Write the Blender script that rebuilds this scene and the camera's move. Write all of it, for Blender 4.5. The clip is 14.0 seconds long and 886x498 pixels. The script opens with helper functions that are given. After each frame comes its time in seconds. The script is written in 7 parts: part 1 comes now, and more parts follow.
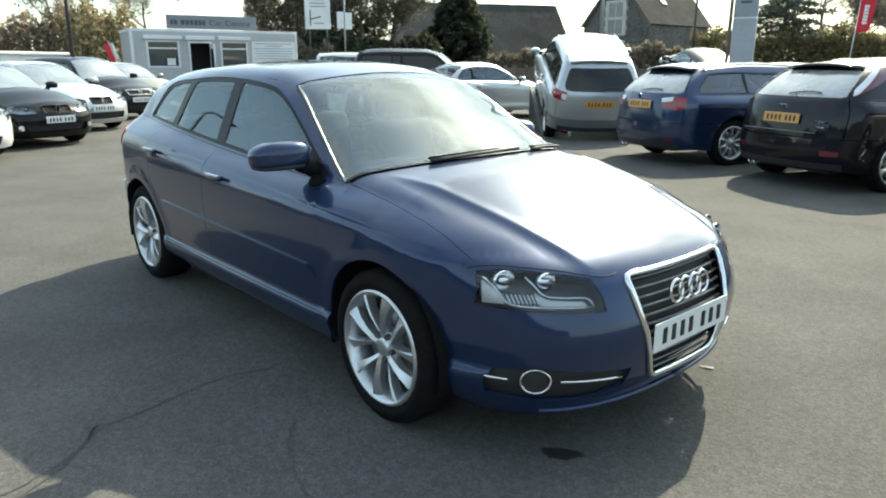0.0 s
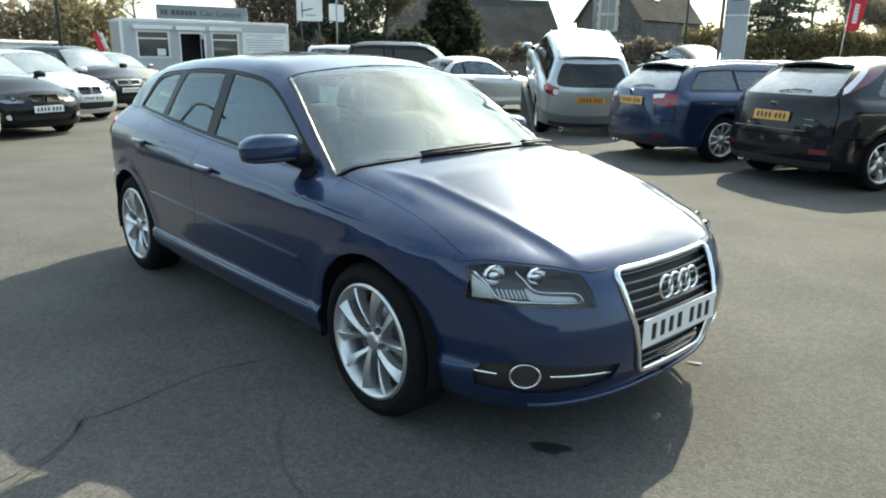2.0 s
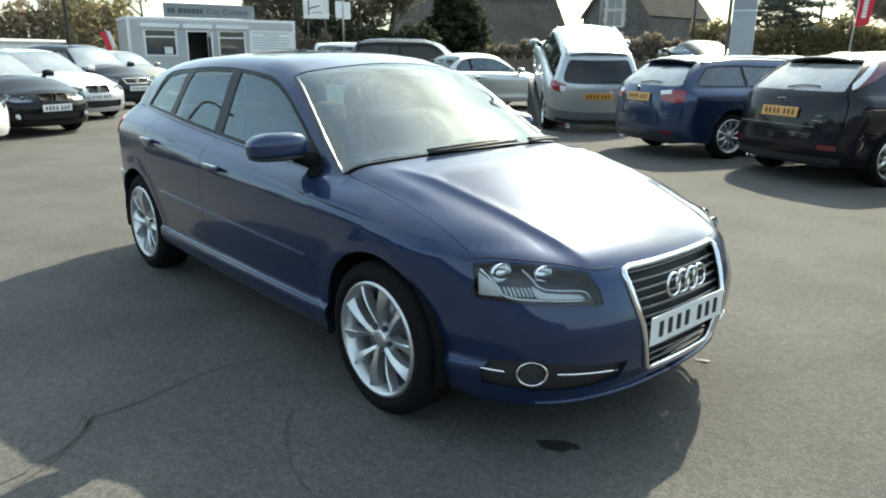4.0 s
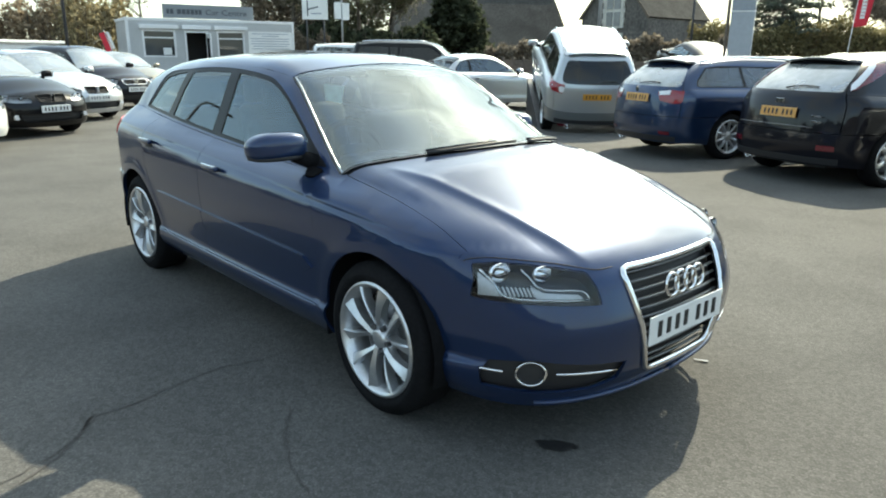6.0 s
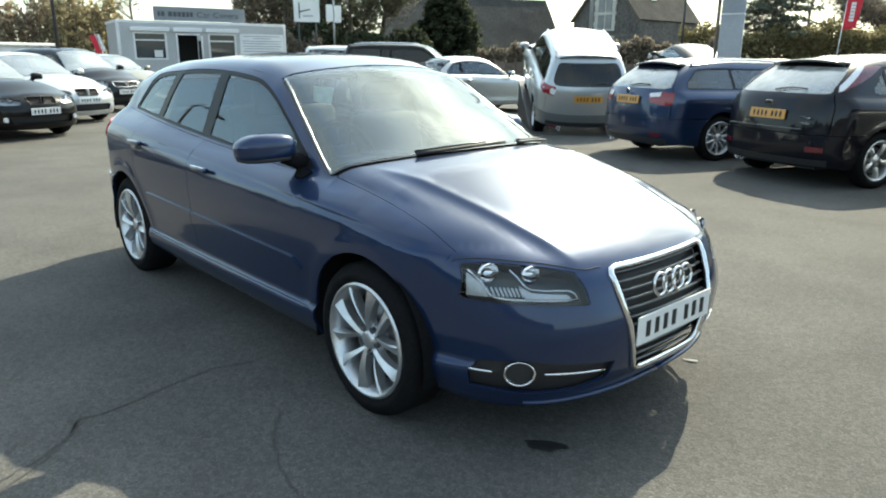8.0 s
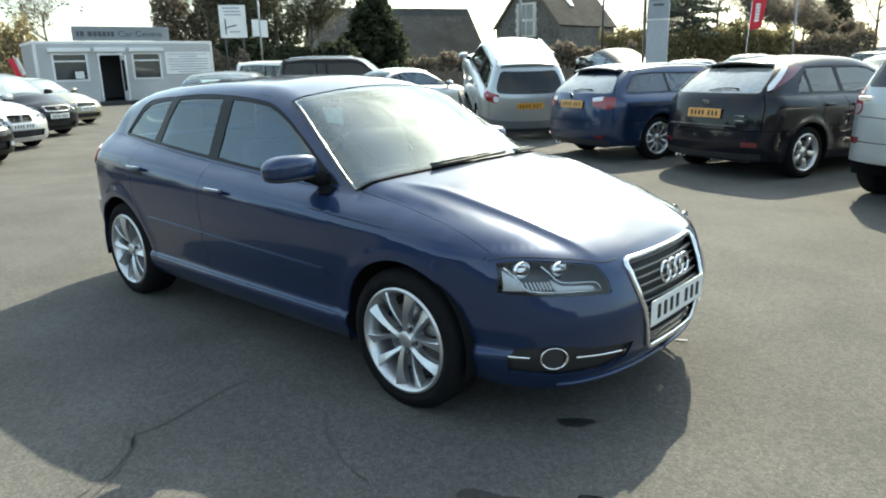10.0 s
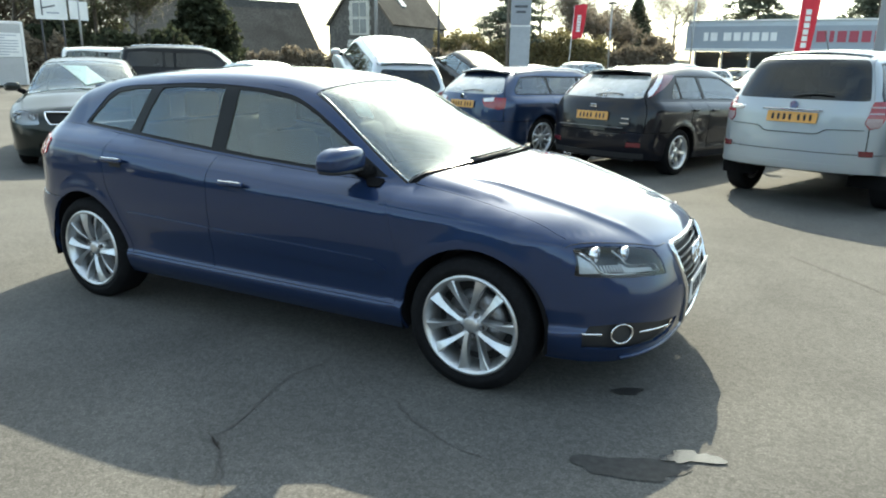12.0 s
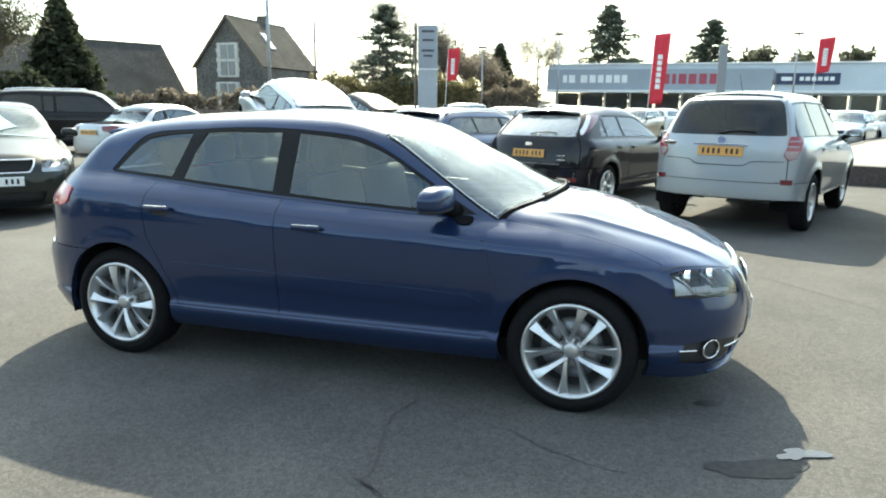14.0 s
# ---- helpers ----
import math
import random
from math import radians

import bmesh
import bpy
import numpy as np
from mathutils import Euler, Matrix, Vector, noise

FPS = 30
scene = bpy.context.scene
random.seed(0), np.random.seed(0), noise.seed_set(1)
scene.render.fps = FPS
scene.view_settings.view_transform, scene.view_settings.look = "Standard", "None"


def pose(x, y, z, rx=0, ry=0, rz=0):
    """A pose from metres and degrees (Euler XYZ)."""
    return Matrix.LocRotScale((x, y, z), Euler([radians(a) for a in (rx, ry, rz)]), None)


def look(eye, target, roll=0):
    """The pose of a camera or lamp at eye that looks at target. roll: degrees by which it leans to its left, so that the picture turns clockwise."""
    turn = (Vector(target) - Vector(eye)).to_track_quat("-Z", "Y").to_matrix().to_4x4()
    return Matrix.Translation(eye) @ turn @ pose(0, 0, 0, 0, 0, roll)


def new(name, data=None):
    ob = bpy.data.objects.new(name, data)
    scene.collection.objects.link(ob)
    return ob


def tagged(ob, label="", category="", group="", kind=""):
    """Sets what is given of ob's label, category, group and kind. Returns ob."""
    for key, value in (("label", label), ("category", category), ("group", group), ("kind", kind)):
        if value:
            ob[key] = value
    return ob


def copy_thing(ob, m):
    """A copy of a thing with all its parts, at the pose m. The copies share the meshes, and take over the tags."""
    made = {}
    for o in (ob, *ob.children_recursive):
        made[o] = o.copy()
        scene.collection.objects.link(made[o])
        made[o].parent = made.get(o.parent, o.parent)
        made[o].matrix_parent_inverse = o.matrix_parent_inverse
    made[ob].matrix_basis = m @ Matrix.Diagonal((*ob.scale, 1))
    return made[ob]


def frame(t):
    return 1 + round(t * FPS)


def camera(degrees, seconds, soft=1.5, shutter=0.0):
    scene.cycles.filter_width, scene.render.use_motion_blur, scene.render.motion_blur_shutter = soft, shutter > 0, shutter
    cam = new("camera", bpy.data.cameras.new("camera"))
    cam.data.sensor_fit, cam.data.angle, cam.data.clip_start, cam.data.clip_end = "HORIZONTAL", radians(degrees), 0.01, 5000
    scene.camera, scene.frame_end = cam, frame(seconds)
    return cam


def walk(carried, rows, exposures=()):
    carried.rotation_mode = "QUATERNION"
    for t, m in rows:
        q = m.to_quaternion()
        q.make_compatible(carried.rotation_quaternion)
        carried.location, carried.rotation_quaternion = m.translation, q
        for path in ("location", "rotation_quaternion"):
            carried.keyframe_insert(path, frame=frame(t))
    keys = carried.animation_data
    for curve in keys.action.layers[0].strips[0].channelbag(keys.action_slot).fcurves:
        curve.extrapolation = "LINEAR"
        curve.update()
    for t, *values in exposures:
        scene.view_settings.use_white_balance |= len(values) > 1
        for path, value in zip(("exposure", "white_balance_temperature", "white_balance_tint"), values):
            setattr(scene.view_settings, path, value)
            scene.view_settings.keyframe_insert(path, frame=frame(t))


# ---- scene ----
cam = camera(64.9, 14.0, 2.0)
PATH = [
    (0, (3.392, -2.373, 1.403), (1.946, -1.091, 0.887), 0.1),
    (0.5, (3.391, -2.381, 1.398), (1.947, -1.094, 0.892), 0.3),
    (1, (3.393, -2.373, 1.393), (1.954, -1.081, 0.88), 0.6),
    (1.5, (3.391, -2.368, 1.4), (1.958, -1.076, 0.872), 0.4),
    (2, (3.391, -2.373, 1.403), (1.966, -1.073, 0.871), 0.8),
    (2.5, (3.395, -2.37, 1.391), (1.969, -1.068, 0.869), 0.7),
    (3, (3.393, -2.372, 1.402), (1.964, -1.078, 0.868), 0.5),
    (5.5, (3.391, -2.373, 1.408), (1.951, -1.096, 0.866), 0.6),
    (6, (3.393, -2.373, 1.404), (1.958, -1.087, 0.866), 0.5),
    (6.5, (3.394, -2.38, 1.396), (1.956, -1.098, 0.859), -0.1),
    (7, (3.399, -2.364, 1.397), (1.97, -1.067, 0.87), 0.3),
    (7.5, (3.391, -2.372, 1.404), (1.972, -1.064, 0.88), 0.7),
    (8, (3.407, -2.366, 1.399), (1.985, -1.064, 0.868), 0.5),
    (8.2, (3.435, -2.343, 1.402), (2.013, -1.051, 0.849), 1.0),
    (10.3, (3.247, -2.919, 1.455), (1.981, -1.451, 0.962), -1.0),
    (10.5, (3.177, -2.983, 1.45), (1.949, -1.482, 0.962), 0.0),
    (11, (2.984, -3.237, 1.45), (1.909, -1.619, 0.973), -1.4),
    (11.5, (2.769, -3.397, 1.442), (1.842, -1.698, 0.935), 0.2),
    (12, (2.558, -3.531, 1.456), (1.664, -1.819, 0.94), 1.0),
    (12.5, (2.361, -3.735, 1.443), (1.591, -1.947, 0.986), 0.0),
    (13, (2.127, -3.842, 1.439), (1.365, -2.053, 0.972), 0.9),
    (13.5, (1.891, -3.886, 1.447), (1.187, -2.072, 0.986), 1.2),
    (14, (1.637, -4.047, 1.45), (1.065, -2.173, 1.048), 0.6),
]
walk(cam, [(t, look(eye, target, roll)) for t, eye, target, roll in PATH], exposures=((0.0, 1.56, 7600, -1.0), (8.2, 1.59, 7600, -1.0), (11.0, 1.71, 7600, -1.0), (14.0, 1.97, 7600, -1.0)))

# sun high behind the parked cars, thin bright haze
SUN = Vector((-0.38, 1.13, 1.0)).normalized()
world = bpy.data.worlds.new("world")
scene.world = world
world.use_nodes = True
nt = world.node_tree
sky = nt.nodes.new("ShaderNodeTexSky")
sky.sky_type, sky.sun_disc = "NISHITA", False
sky.sun_elevation = math.asin(SUN.z)
sky.sun_rotation = math.atan2(SUN.x, SUN.y)
sky.air_density, sky.dust_density, sky.ozone_density = 1.0, 2.3, 1.0
cool, haze = nt.nodes.new("ShaderNodeMix"), nt.nodes.new("ShaderNodeMix")
cool.data_type = haze.data_type = "RGBA"
cool.blend_type = "MULTIPLY"
cool.inputs[0].default_value = 1.0
cool.inputs[7].default_value = (0.84, 0.98, 1.10, 1)
haze.inputs[7].default_value = (2.35, 2.7, 3.0, 1)
nt.links.new(sky.outputs[0], cool.inputs[6])
nt.links.new(cool.outputs[2], haze.inputs[6])
# thin broken cloud all over the sky
tc, cloud, veil = nt.nodes.new("ShaderNodeTexCoord"), nt.nodes.new("ShaderNodeTexNoise"), nt.nodes.new("ShaderNodeMapRange")
cloud.inputs["Scale"].default_value, cloud.inputs["Detail"].default_value, cloud.inputs["Roughness"].default_value = 3.2, 7, 0.55
veil.inputs[1].default_value, veil.inputs[2].default_value, veil.inputs[3].default_value, veil.inputs[4].default_value = 0.38, 0.64, 0.12, 0.72
nt.links.new(tc.outputs["Generated"], cloud.inputs["Vector"])
nt.links.new(cloud.outputs[0], veil.inputs[0])
nt.links.new(veil.outputs[0], haze.inputs[0])
nt.links.new(haze.outputs[2], nt.nodes["Background"].inputs[0])
nt.nodes["Background"].inputs[1].default_value = 0.15
sun = new("sun", bpy.data.lights.new("sun", "SUN"))
sun.data.energy, sun.data.angle, sun.data.color = 2.85, radians(0.55), (1.0, 0.95, 0.87)
sun.matrix_world = look((0, 0, 30), Vector((0, 0, 30)) - SUN)

# ---- materials ----
M = {}


def mat(key, base, rough=0.5, metal=0.0, coat=0.0, coat_rough=0.03, spec=0.5, grain=0.0, scale=40.0, bump=0.0, stain=0.0, stain_scale=1.2, trans=0.0, alpha=1.0):
    """A surface with fine grain, broad stains and a little relief."""
    m = bpy.data.materials.new(key)
    m.use_nodes = True
    nt = m.node_tree
    b = nt.nodes["Principled BSDF"]
    b.inputs["Base Color"].default_value = (*base, 1)
    b.inputs["Roughness"].default_value = rough
    b.inputs["Metallic"].default_value = metal
    b.inputs["Coat Weight"].default_value = coat
    b.inputs["Coat Roughness"].default_value = coat_rough
    b.inputs["Specular IOR Level"].default_value = spec
    b.inputs["Transmission Weight"].default_value = trans
    tc = nt.nodes.new("ShaderNodeTexCoord")
    if grain or stain or bump:
        n1, n2 = nt.nodes.new("ShaderNodeTexNoise"), nt.nodes.new("ShaderNodeTexNoise")
        n1.inputs["Scale"].default_value, n1.inputs["Detail"].default_value = scale, 6
        n2.inputs["Scale"].default_value, n2.inputs["Detail"].default_value = stain_scale, 5
        for n in (n1, n2):
            nt.links.new(tc.outputs["Object"], n.inputs["Vector"])
        last = None
        for n, amount in ((n1, grain), (n2, stain)):
            if not amount:
                continue
            r = nt.nodes.new("ShaderNodeMapRange")
            r.inputs[1].default_value, r.inputs[2].default_value = 0.3, 0.7
            r.inputs[3].default_value, r.inputs[4].default_value = 1 - amount, 1 + amount
            nt.links.new(n.outputs[0], r.inputs[0])
            mix = nt.nodes.new("ShaderNodeMix")
            mix.data_type, mix.blend_type = "RGBA", "MULTIPLY"
            mix.inputs[0].default_value = 1
            if last is None:
                mix.inputs[6].default_value = (*base, 1)
            else:
                nt.links.new(last, mix.inputs[6])
            nt.links.new(r.outputs[0], mix.inputs[7])
            last = mix.outputs[2]
        if last is not None:
            nt.links.new(last, b.inputs["Base Color"])
        if bump:
            bp = nt.nodes.new("ShaderNodeBump")
            bp.inputs["Strength"].default_value, bp.inputs["Distance"].default_value = bump, 0.004
            nt.links.new(n1.outputs[0], bp.inputs["Height"])
            nt.links.new(bp.outputs[0], b.inputs["Normal"])
    M[key] = m
    return m


def car_paint(key, base, flake=0.5, rough=0.32, metal=0.75, coat=1.0, spec=0.5):
    """Metallic paint under clear lacquer, with a film of road dust."""
    m = mat(key, base, rough, metal, coat, 0.02, spec=spec, grain=0.0)
    nt = m.node_tree
    b = nt.nodes["Principled BSDF"]
    tc = nt.nodes.new("ShaderNodeTexCoord")
    n = nt.nodes.new("ShaderNodeTexNoise")
    n.inputs["Scale"].default_value, n.inputs["Detail"].default_value = 5.0, 6
    nt.links.new(tc.outputs["Object"], n.inputs["Vector"])
    r = nt.nodes.new("ShaderNodeMapRange")
    r.inputs[1].default_value, r.inputs[2].default_value, r.inputs[3].default_value, r.inputs[4].default_value = 0.35, 0.75, 0.008, 0.045
    nt.links.new(n.outputs[0], r.inputs[0])
    nt.links.new(r.outputs[0], b.inputs["Coat Roughness"])
    v = nt.nodes.new("ShaderNodeTexVoronoi")
    v.inputs["Scale"].default_value = 900
    nt.links.new(tc.outputs["Object"], v.inputs["Vector"])
    mix = nt.nodes.new("ShaderNodeMix")
    mix.data_type, mix.blend_type = "RGBA", "MULTIPLY"
    mix.inputs[0].default_value = flake
    mix.inputs[6].default_value = (*base, 1)
    nt.links.new(v.outputs["Color"], mix.inputs[7])
    nt.links.new(mix.outputs[2], b.inputs["Base Color"])
    return m


def pane(key, tint, gloss=(1, 1, 1), ior=1.5, dust_glare=0.0):
    """Thin glass with a film of dust: what lies behind shows through, and the sky is mirrored more the flatter it is
    seen. The two bright panes have sky glare put into the film's colour.
    """
    m = bpy.data.materials.new(key)
    m.use_nodes = True
    nt = m.node_tree
    nt.nodes.remove(nt.nodes["Principled BSDF"])
    t, g, fr, mx = (nt.nodes.new("ShaderNode" + k) for k in ("BsdfTransparent", "BsdfGlossy", "Fresnel", "MixShader"))
    t.inputs[0].default_value = (*tint, 1)
    g.inputs["Roughness"].default_value = 0.01
    g.inputs["Color"].default_value = (*gloss, 1)
    fr.inputs[0].default_value = ior
    nt.links.new(fr.outputs[0], mx.inputs[0])
    nt.links.new(t.outputs[0], mx.inputs[1])
    nt.links.new(g.outputs[0], mx.inputs[2])
    last = mx
    if dust_glare:
        df, m2 = nt.nodes.new("ShaderNodeBsdfDiffuse"), nt.nodes.new("ShaderNodeMixShader")
        df.inputs[0].default_value = (0.62, 0.63, 0.60, 1)
        tc, n = nt.nodes.new("ShaderNodeTexCoord"), nt.nodes.new("ShaderNodeTexNoise")
        n.inputs["Scale"].default_value, n.inputs["Detail"].default_value = 3.0, 6
        r = nt.nodes.new("ShaderNodeMapRange")
        r.inputs[1].default_value, r.inputs[2].default_value, r.inputs[3].default_value, r.inputs[4].default_value = 0.3, 0.7, dust_glare * 0.5, dust_glare * 1.5
        nt.links.new(tc.outputs["Object"], n.inputs["Vector"])
        nt.links.new(n.outputs[0], r.inputs[0])
        nt.links.new(r.outputs[0], m2.inputs[0])
        nt.links.new(mx.outputs[0], m2.inputs[1])
        nt.links.new(df.outputs[0], m2.inputs[2])
        last = m2
    nt.links.new(last.outputs[0], nt.nodes["Material Output"].inputs[0])
    M[key] = m
    return m


car_paint("paint_blue", (0.0145, 0.0345, 0.095), 0.3, 0.30, 0.45, 1.0, 0.1)
M["paint_blue"].node_tree.nodes["Principled BSDF"].inputs["Coat IOR"].default_value = 1.47
car_paint("paint_navy", (0.010, 0.034, 0.095), 0.3, 0.30, 0.6)
car_paint("paint_black", (0.005, 0.005, 0.006), 0.2, 0.35, 0.0, 0.5, 0.08)
car_paint("paint_night", (0.006, 0.006, 0.010), 0.2, 0.35, 0.0, 0.6, 0.10)
car_paint("paint_bright", (0.60, 0.62, 0.63), 0.15, 0.40, 0.55)
car_paint("paint_silver", (0.50, 0.53, 0.55), 0.25, 0.38, 0.75)
car_paint("paint_pale", (0.36, 0.39, 0.41), 0.2, 0.40, 0.5)
car_paint("paint_grey", (0.25, 0.27, 0.28), 0.25, 0.36, 0.7)
car_paint("paint_green", (0.010, 0.014, 0.012), 0.25, 0.36, 0.2, 0.6, 0.15)
car_paint("paint_gold", (0.40, 0.36, 0.27), 0.25, 0.36, 0.7)
car_paint("paint_white", (0.80, 0.80, 0.78), 0.0, 0.4, 0.0)
mat("rubber", (0.009, 0.009, 0.010), 0.85, spec=0.12, grain=0.25, scale=60, bump=0.3, stain=0.2, stain_scale=8)
mat("alloy", (0.62, 0.63, 0.64), 0.32, 0.85, grain=0.06, scale=90, stain=0.1, stain_scale=9)
mat("steel", (0.25, 0.25, 0.26), 0.4, 0.9, grain=0.2, scale=120)
mat("chrome", (0.80, 0.80, 0.81), 0.08, 1.0, grain=0.04, scale=30)
mat("mirror", (0.85, 0.85, 0.86), 0.02, 1.0)
mat("black", (0.012, 0.012, 0.013), 0.65, grain=0.2, scale=50)
mat("black_gloss", (0.010, 0.010, 0.012), 0.18, coat=0.5, grain=0.1, scale=60)
mat("plastic", (0.022, 0.022, 0.024), 0.5, grain=0.15, scale=200, bump=0.2)
mat("cowl_black", (0.012, 0.012, 0.013), 0.95, spec=0.0, grain=0.2, scale=80)
mat("interior", (0.06, 0.062, 0.066), 0.6, grain=0.08, scale=30)
mat("seat", (0.045, 0.045, 0.05), 0.85, grain=0.25, scale=160, bump=0.4)
mat("liner", (0.45, 0.45, 0.43), 0.9, grain=0.08, scale=90)
mat("lamp_housing", (0.52, 0.53, 0.55), 0.4, 0.6, grain=0.1, scale=60)
mat("trim_black", (0.010, 0.010, 0.011), 0.35, spec=0.18, grain=0.1, scale=60)
mat("lamp_dark", (0.075, 0.078, 0.085), 0.4, 0.3, grain=0.1, scale=60)
mat("slat", (0.16, 0.165, 0.17), 0.3, 0.7, grain=0.1, scale=60)
# bright metal that puts the sun glint of black trim into its colour
mat("trim_glint", (0.42, 0.43, 0.44), 0.22, 0.9, grain=0.05, scale=60)
mat("lamp_red", (0.13, 0.003, 0.010), 0.15, coat=1.0, grain=0.2, scale=55)
mat("reflector_red", (0.12, 0.006, 0.014), 0.2, coat=0.8, grain=0.2, scale=55)
mat("lamp_white", (0.75, 0.76, 0.78), 0.12, coat=1.0, grain=0.1, scale=60)
mat("plate_yellow", (0.60, 0.27, 0.035), 0.35, coat=0.4, grain=0.04, scale=30)
mat("plate_white", (0.72, 0.73, 0.72), 0.35, coat=0.4, grain=0.04, scale=30)
pane("glass", (0.80, 0.88, 0.84), (0.86, 0.96, 1.0), ior=1.98, dust_glare=0.007)
pane("windscreen", (0.80, 0.88, 0.84), (0.90, 0.98, 1.0), ior=2.45, dust_glare=0.012)
# the strong pale film on these two stands in for mirrored sky glare
pane("screen_bright", (0.72, 0.80, 0.77), (0.92, 0.98, 1.0), ior=5.0, dust_glare=0.22)
pane("glass_bright", (0.5, 0.55, 0.53), ior=4.2, dust_glare=0.36)
mat("sticker", (0.80, 0.93, 0.91), 0.5, grain=0.15, scale=30)
mat("lamp_tail", (0.26, 0.006, 0.014), 0.15, coat=0.8, grain=0.2, scale=55)
mat("lamp_bright", (0.50, 0.010, 0.020), 0.12, coat=1.0, grain=0.2, scale=55)
mat("window_grey", (0.15, 0.16, 0.18), 0.15, coat=0.6, grain=0.2, scale=0.8)
pane("glass_dark", (0.08, 0.085, 0.10), ior=1.55, dust_glare=0.006)
pane("glass_pale", (0.78, 0.86, 0.82), ior=2.0, dust_glare=0.035)
mat("lamp_clear", (0.36, 0.27, 0.28), 0.2, 0.3, coat=0.6, grain=0.2, scale=60)
pane("lens", (0.90, 0.92, 0.93))

# ---- building kit ----
from mathutils.geometry import delaunay_2d_cdt


def mesh_of(name, verts, faces, smooth=True):
    me = bpy.data.meshes.new(name)
    me.from_pydata([tuple(map(float, v)) for v in verts], [], faces)
    if smooth:
        me.polygons.foreach_set("use_smooth", [True] * len(me.polygons))
    me.update()
    return me


def child(name, me, mat, parent, label=""):
    ob = new(name, me)
    if mat:
        me.materials.append(mat)
    ob.parent = parent
    if label:
        ob["label"] = label
    return ob


def part(name, bm, mat, parent, label="", smooth=False, m=None):
    """Link a bmesh as one mesh object under a thing or a part."""
    if m is not None:
        bmesh.ops.transform(bm, matrix=m, verts=bm.verts)
    bmesh.ops.recalc_face_normals(bm, faces=bm.faces)
    me = bpy.data.meshes.new(name)
    bm.to_mesh(me)
    bm.free()
    if smooth:
        me.polygons.foreach_set("use_smooth", [True] * len(me.polygons))
    return child(name, me, mat, parent, label)


def thing(name, label, category, m=None, group="", kind=""):
    ob = new(name)
    ob.empty_display_size = 0.2
    if m is not None:
        ob.matrix_world = m
    return tagged(ob, label, category, group, kind)


def box(sx, sy, sz, at=(0, 0, 0), bevel=0.0, seg=2, m=None):
    bm = bmesh.new()
    bmesh.ops.create_cube(bm, size=1)
    bmesh.ops.transform(bm, matrix=Matrix.Diagonal((sx, sy, sz, 1)), verts=bm.verts)
    if bevel:
        bmesh.ops.bevel(bm, geom=bm.edges[:], offset=bevel, segments=seg, affect="EDGES", profile=0.5)
    if m is not None:
        bmesh.ops.transform(bm, matrix=m, verts=bm.verts)
    bmesh.ops.translate(bm, vec=at, verts=bm.verts)
    return bm


def rod(a, b, r0, r1=None, seg=10):
    a, b = Vector(a), Vector(b)
    bm = bmesh.new()
    bmesh.ops.create_cone(bm, cap_ends=True, segments=seg, radius1=r0, radius2=r0 if r1 is None else r1, depth=(b - a).length)
    m = Matrix.Translation((a + b) / 2) @ (b - a).to_track_quat("Z", "Y").to_matrix().to_4x4()
    bmesh.ops.transform(bm, matrix=m, verts=bm.verts)
    return bm


def add(bm, other):
    """Put one bmesh into another."""
    me = bpy.data.meshes.new("tmp")
    other.to_mesh(me)
    other.free()
    bm.from_mesh(me)
    bpy.data.meshes.remove(me)
    return bm


def lathe(profile, seg=48, axis="y"):
    """Turn (along, radius) pairs round an axis."""
    verts, faces = [], []
    n = len(profile)
    for i in range(seg):
        c, s = math.cos(2 * math.pi * i / seg), math.sin(2 * math.pi * i / seg)
        for h, r in profile:
            verts.append((r * c, h, r * s) if axis == "y" else (r * c, r * s, h))
    for i in range(seg):
        j = (i + 1) % seg
        for k in range(n - 1):
            faces.append((i * n + k, i * n + k + 1, j * n + k + 1, j * n + k))
    return verts, faces


def tube(points, r, closed=False, seg=8, flat=1.0):
    """A bar along a line of points."""
    pts = [Vector(p) for p in points]
    n = len(pts)
    verts, faces = [], []
    for i, p in enumerate(pts):
        a = pts[i - 1] if (i or closed) else p
        b = pts[(i + 1) % n] if (i < n - 1 or closed) else p
        d = (b - a).normalized()
        u = d.cross(Vector((0, 0, 1)))
        u = u.normalized() if u.length > 1e-4 else Vector((0, 1, 0))
        v = d.cross(u)
        for k in range(seg):
            w = 2 * math.pi * k / seg
            verts.append(p + u * (r * math.cos(w)) + v * (r * flat * math.sin(w)))
    for i in range(n if closed else n - 1):
        j = (i + 1) % n
        for k in range(seg):
            l = (k + 1) % seg
            faces.append((i * seg + k, i * seg + l, j * seg + l, j * seg + k))
    if not closed:
        faces += [tuple(range(seg))[::-1], tuple((n - 1) * seg + k for k in range(seg))]
    return verts, faces


def curve(pts):
    """A smooth monotone curve through (x, value) pairs."""
    xs, ys = np.array([p[0] for p in pts], float), np.array([p[1] for p in pts], float)
    order = np.argsort(xs)
    xs, ys = xs[order], ys[order]
    h, d = np.diff(xs), np.diff(ys) / np.diff(xs)
    m = np.zeros(len(xs))
    m[0], m[-1] = d[0], d[-1]
    for i in range(1, len(xs) - 1):
        if d[i - 1] * d[i] > 0:
            w1, w2 = 2 * h[i] + h[i - 1], h[i] + 2 * h[i - 1]
            m[i] = (w1 + w2) / (w1 / d[i - 1] + w2 / d[i])

    def value(x):
        x = np.clip(x, xs[0], xs[-1])
        i = np.clip(np.searchsorted(xs, x) - 1, 0, len(xs) - 2)
        t = (x - xs[i]) / h[i]
        return ((1 + 2 * t) * (1 - t) ** 2 * ys[i] + t * (1 - t) ** 2 * h[i] * m[i]
                + t * t * (3 - 2 * t) * ys[i + 1] + t * t * (t - 1) * h[i] * m[i + 1])
    return value


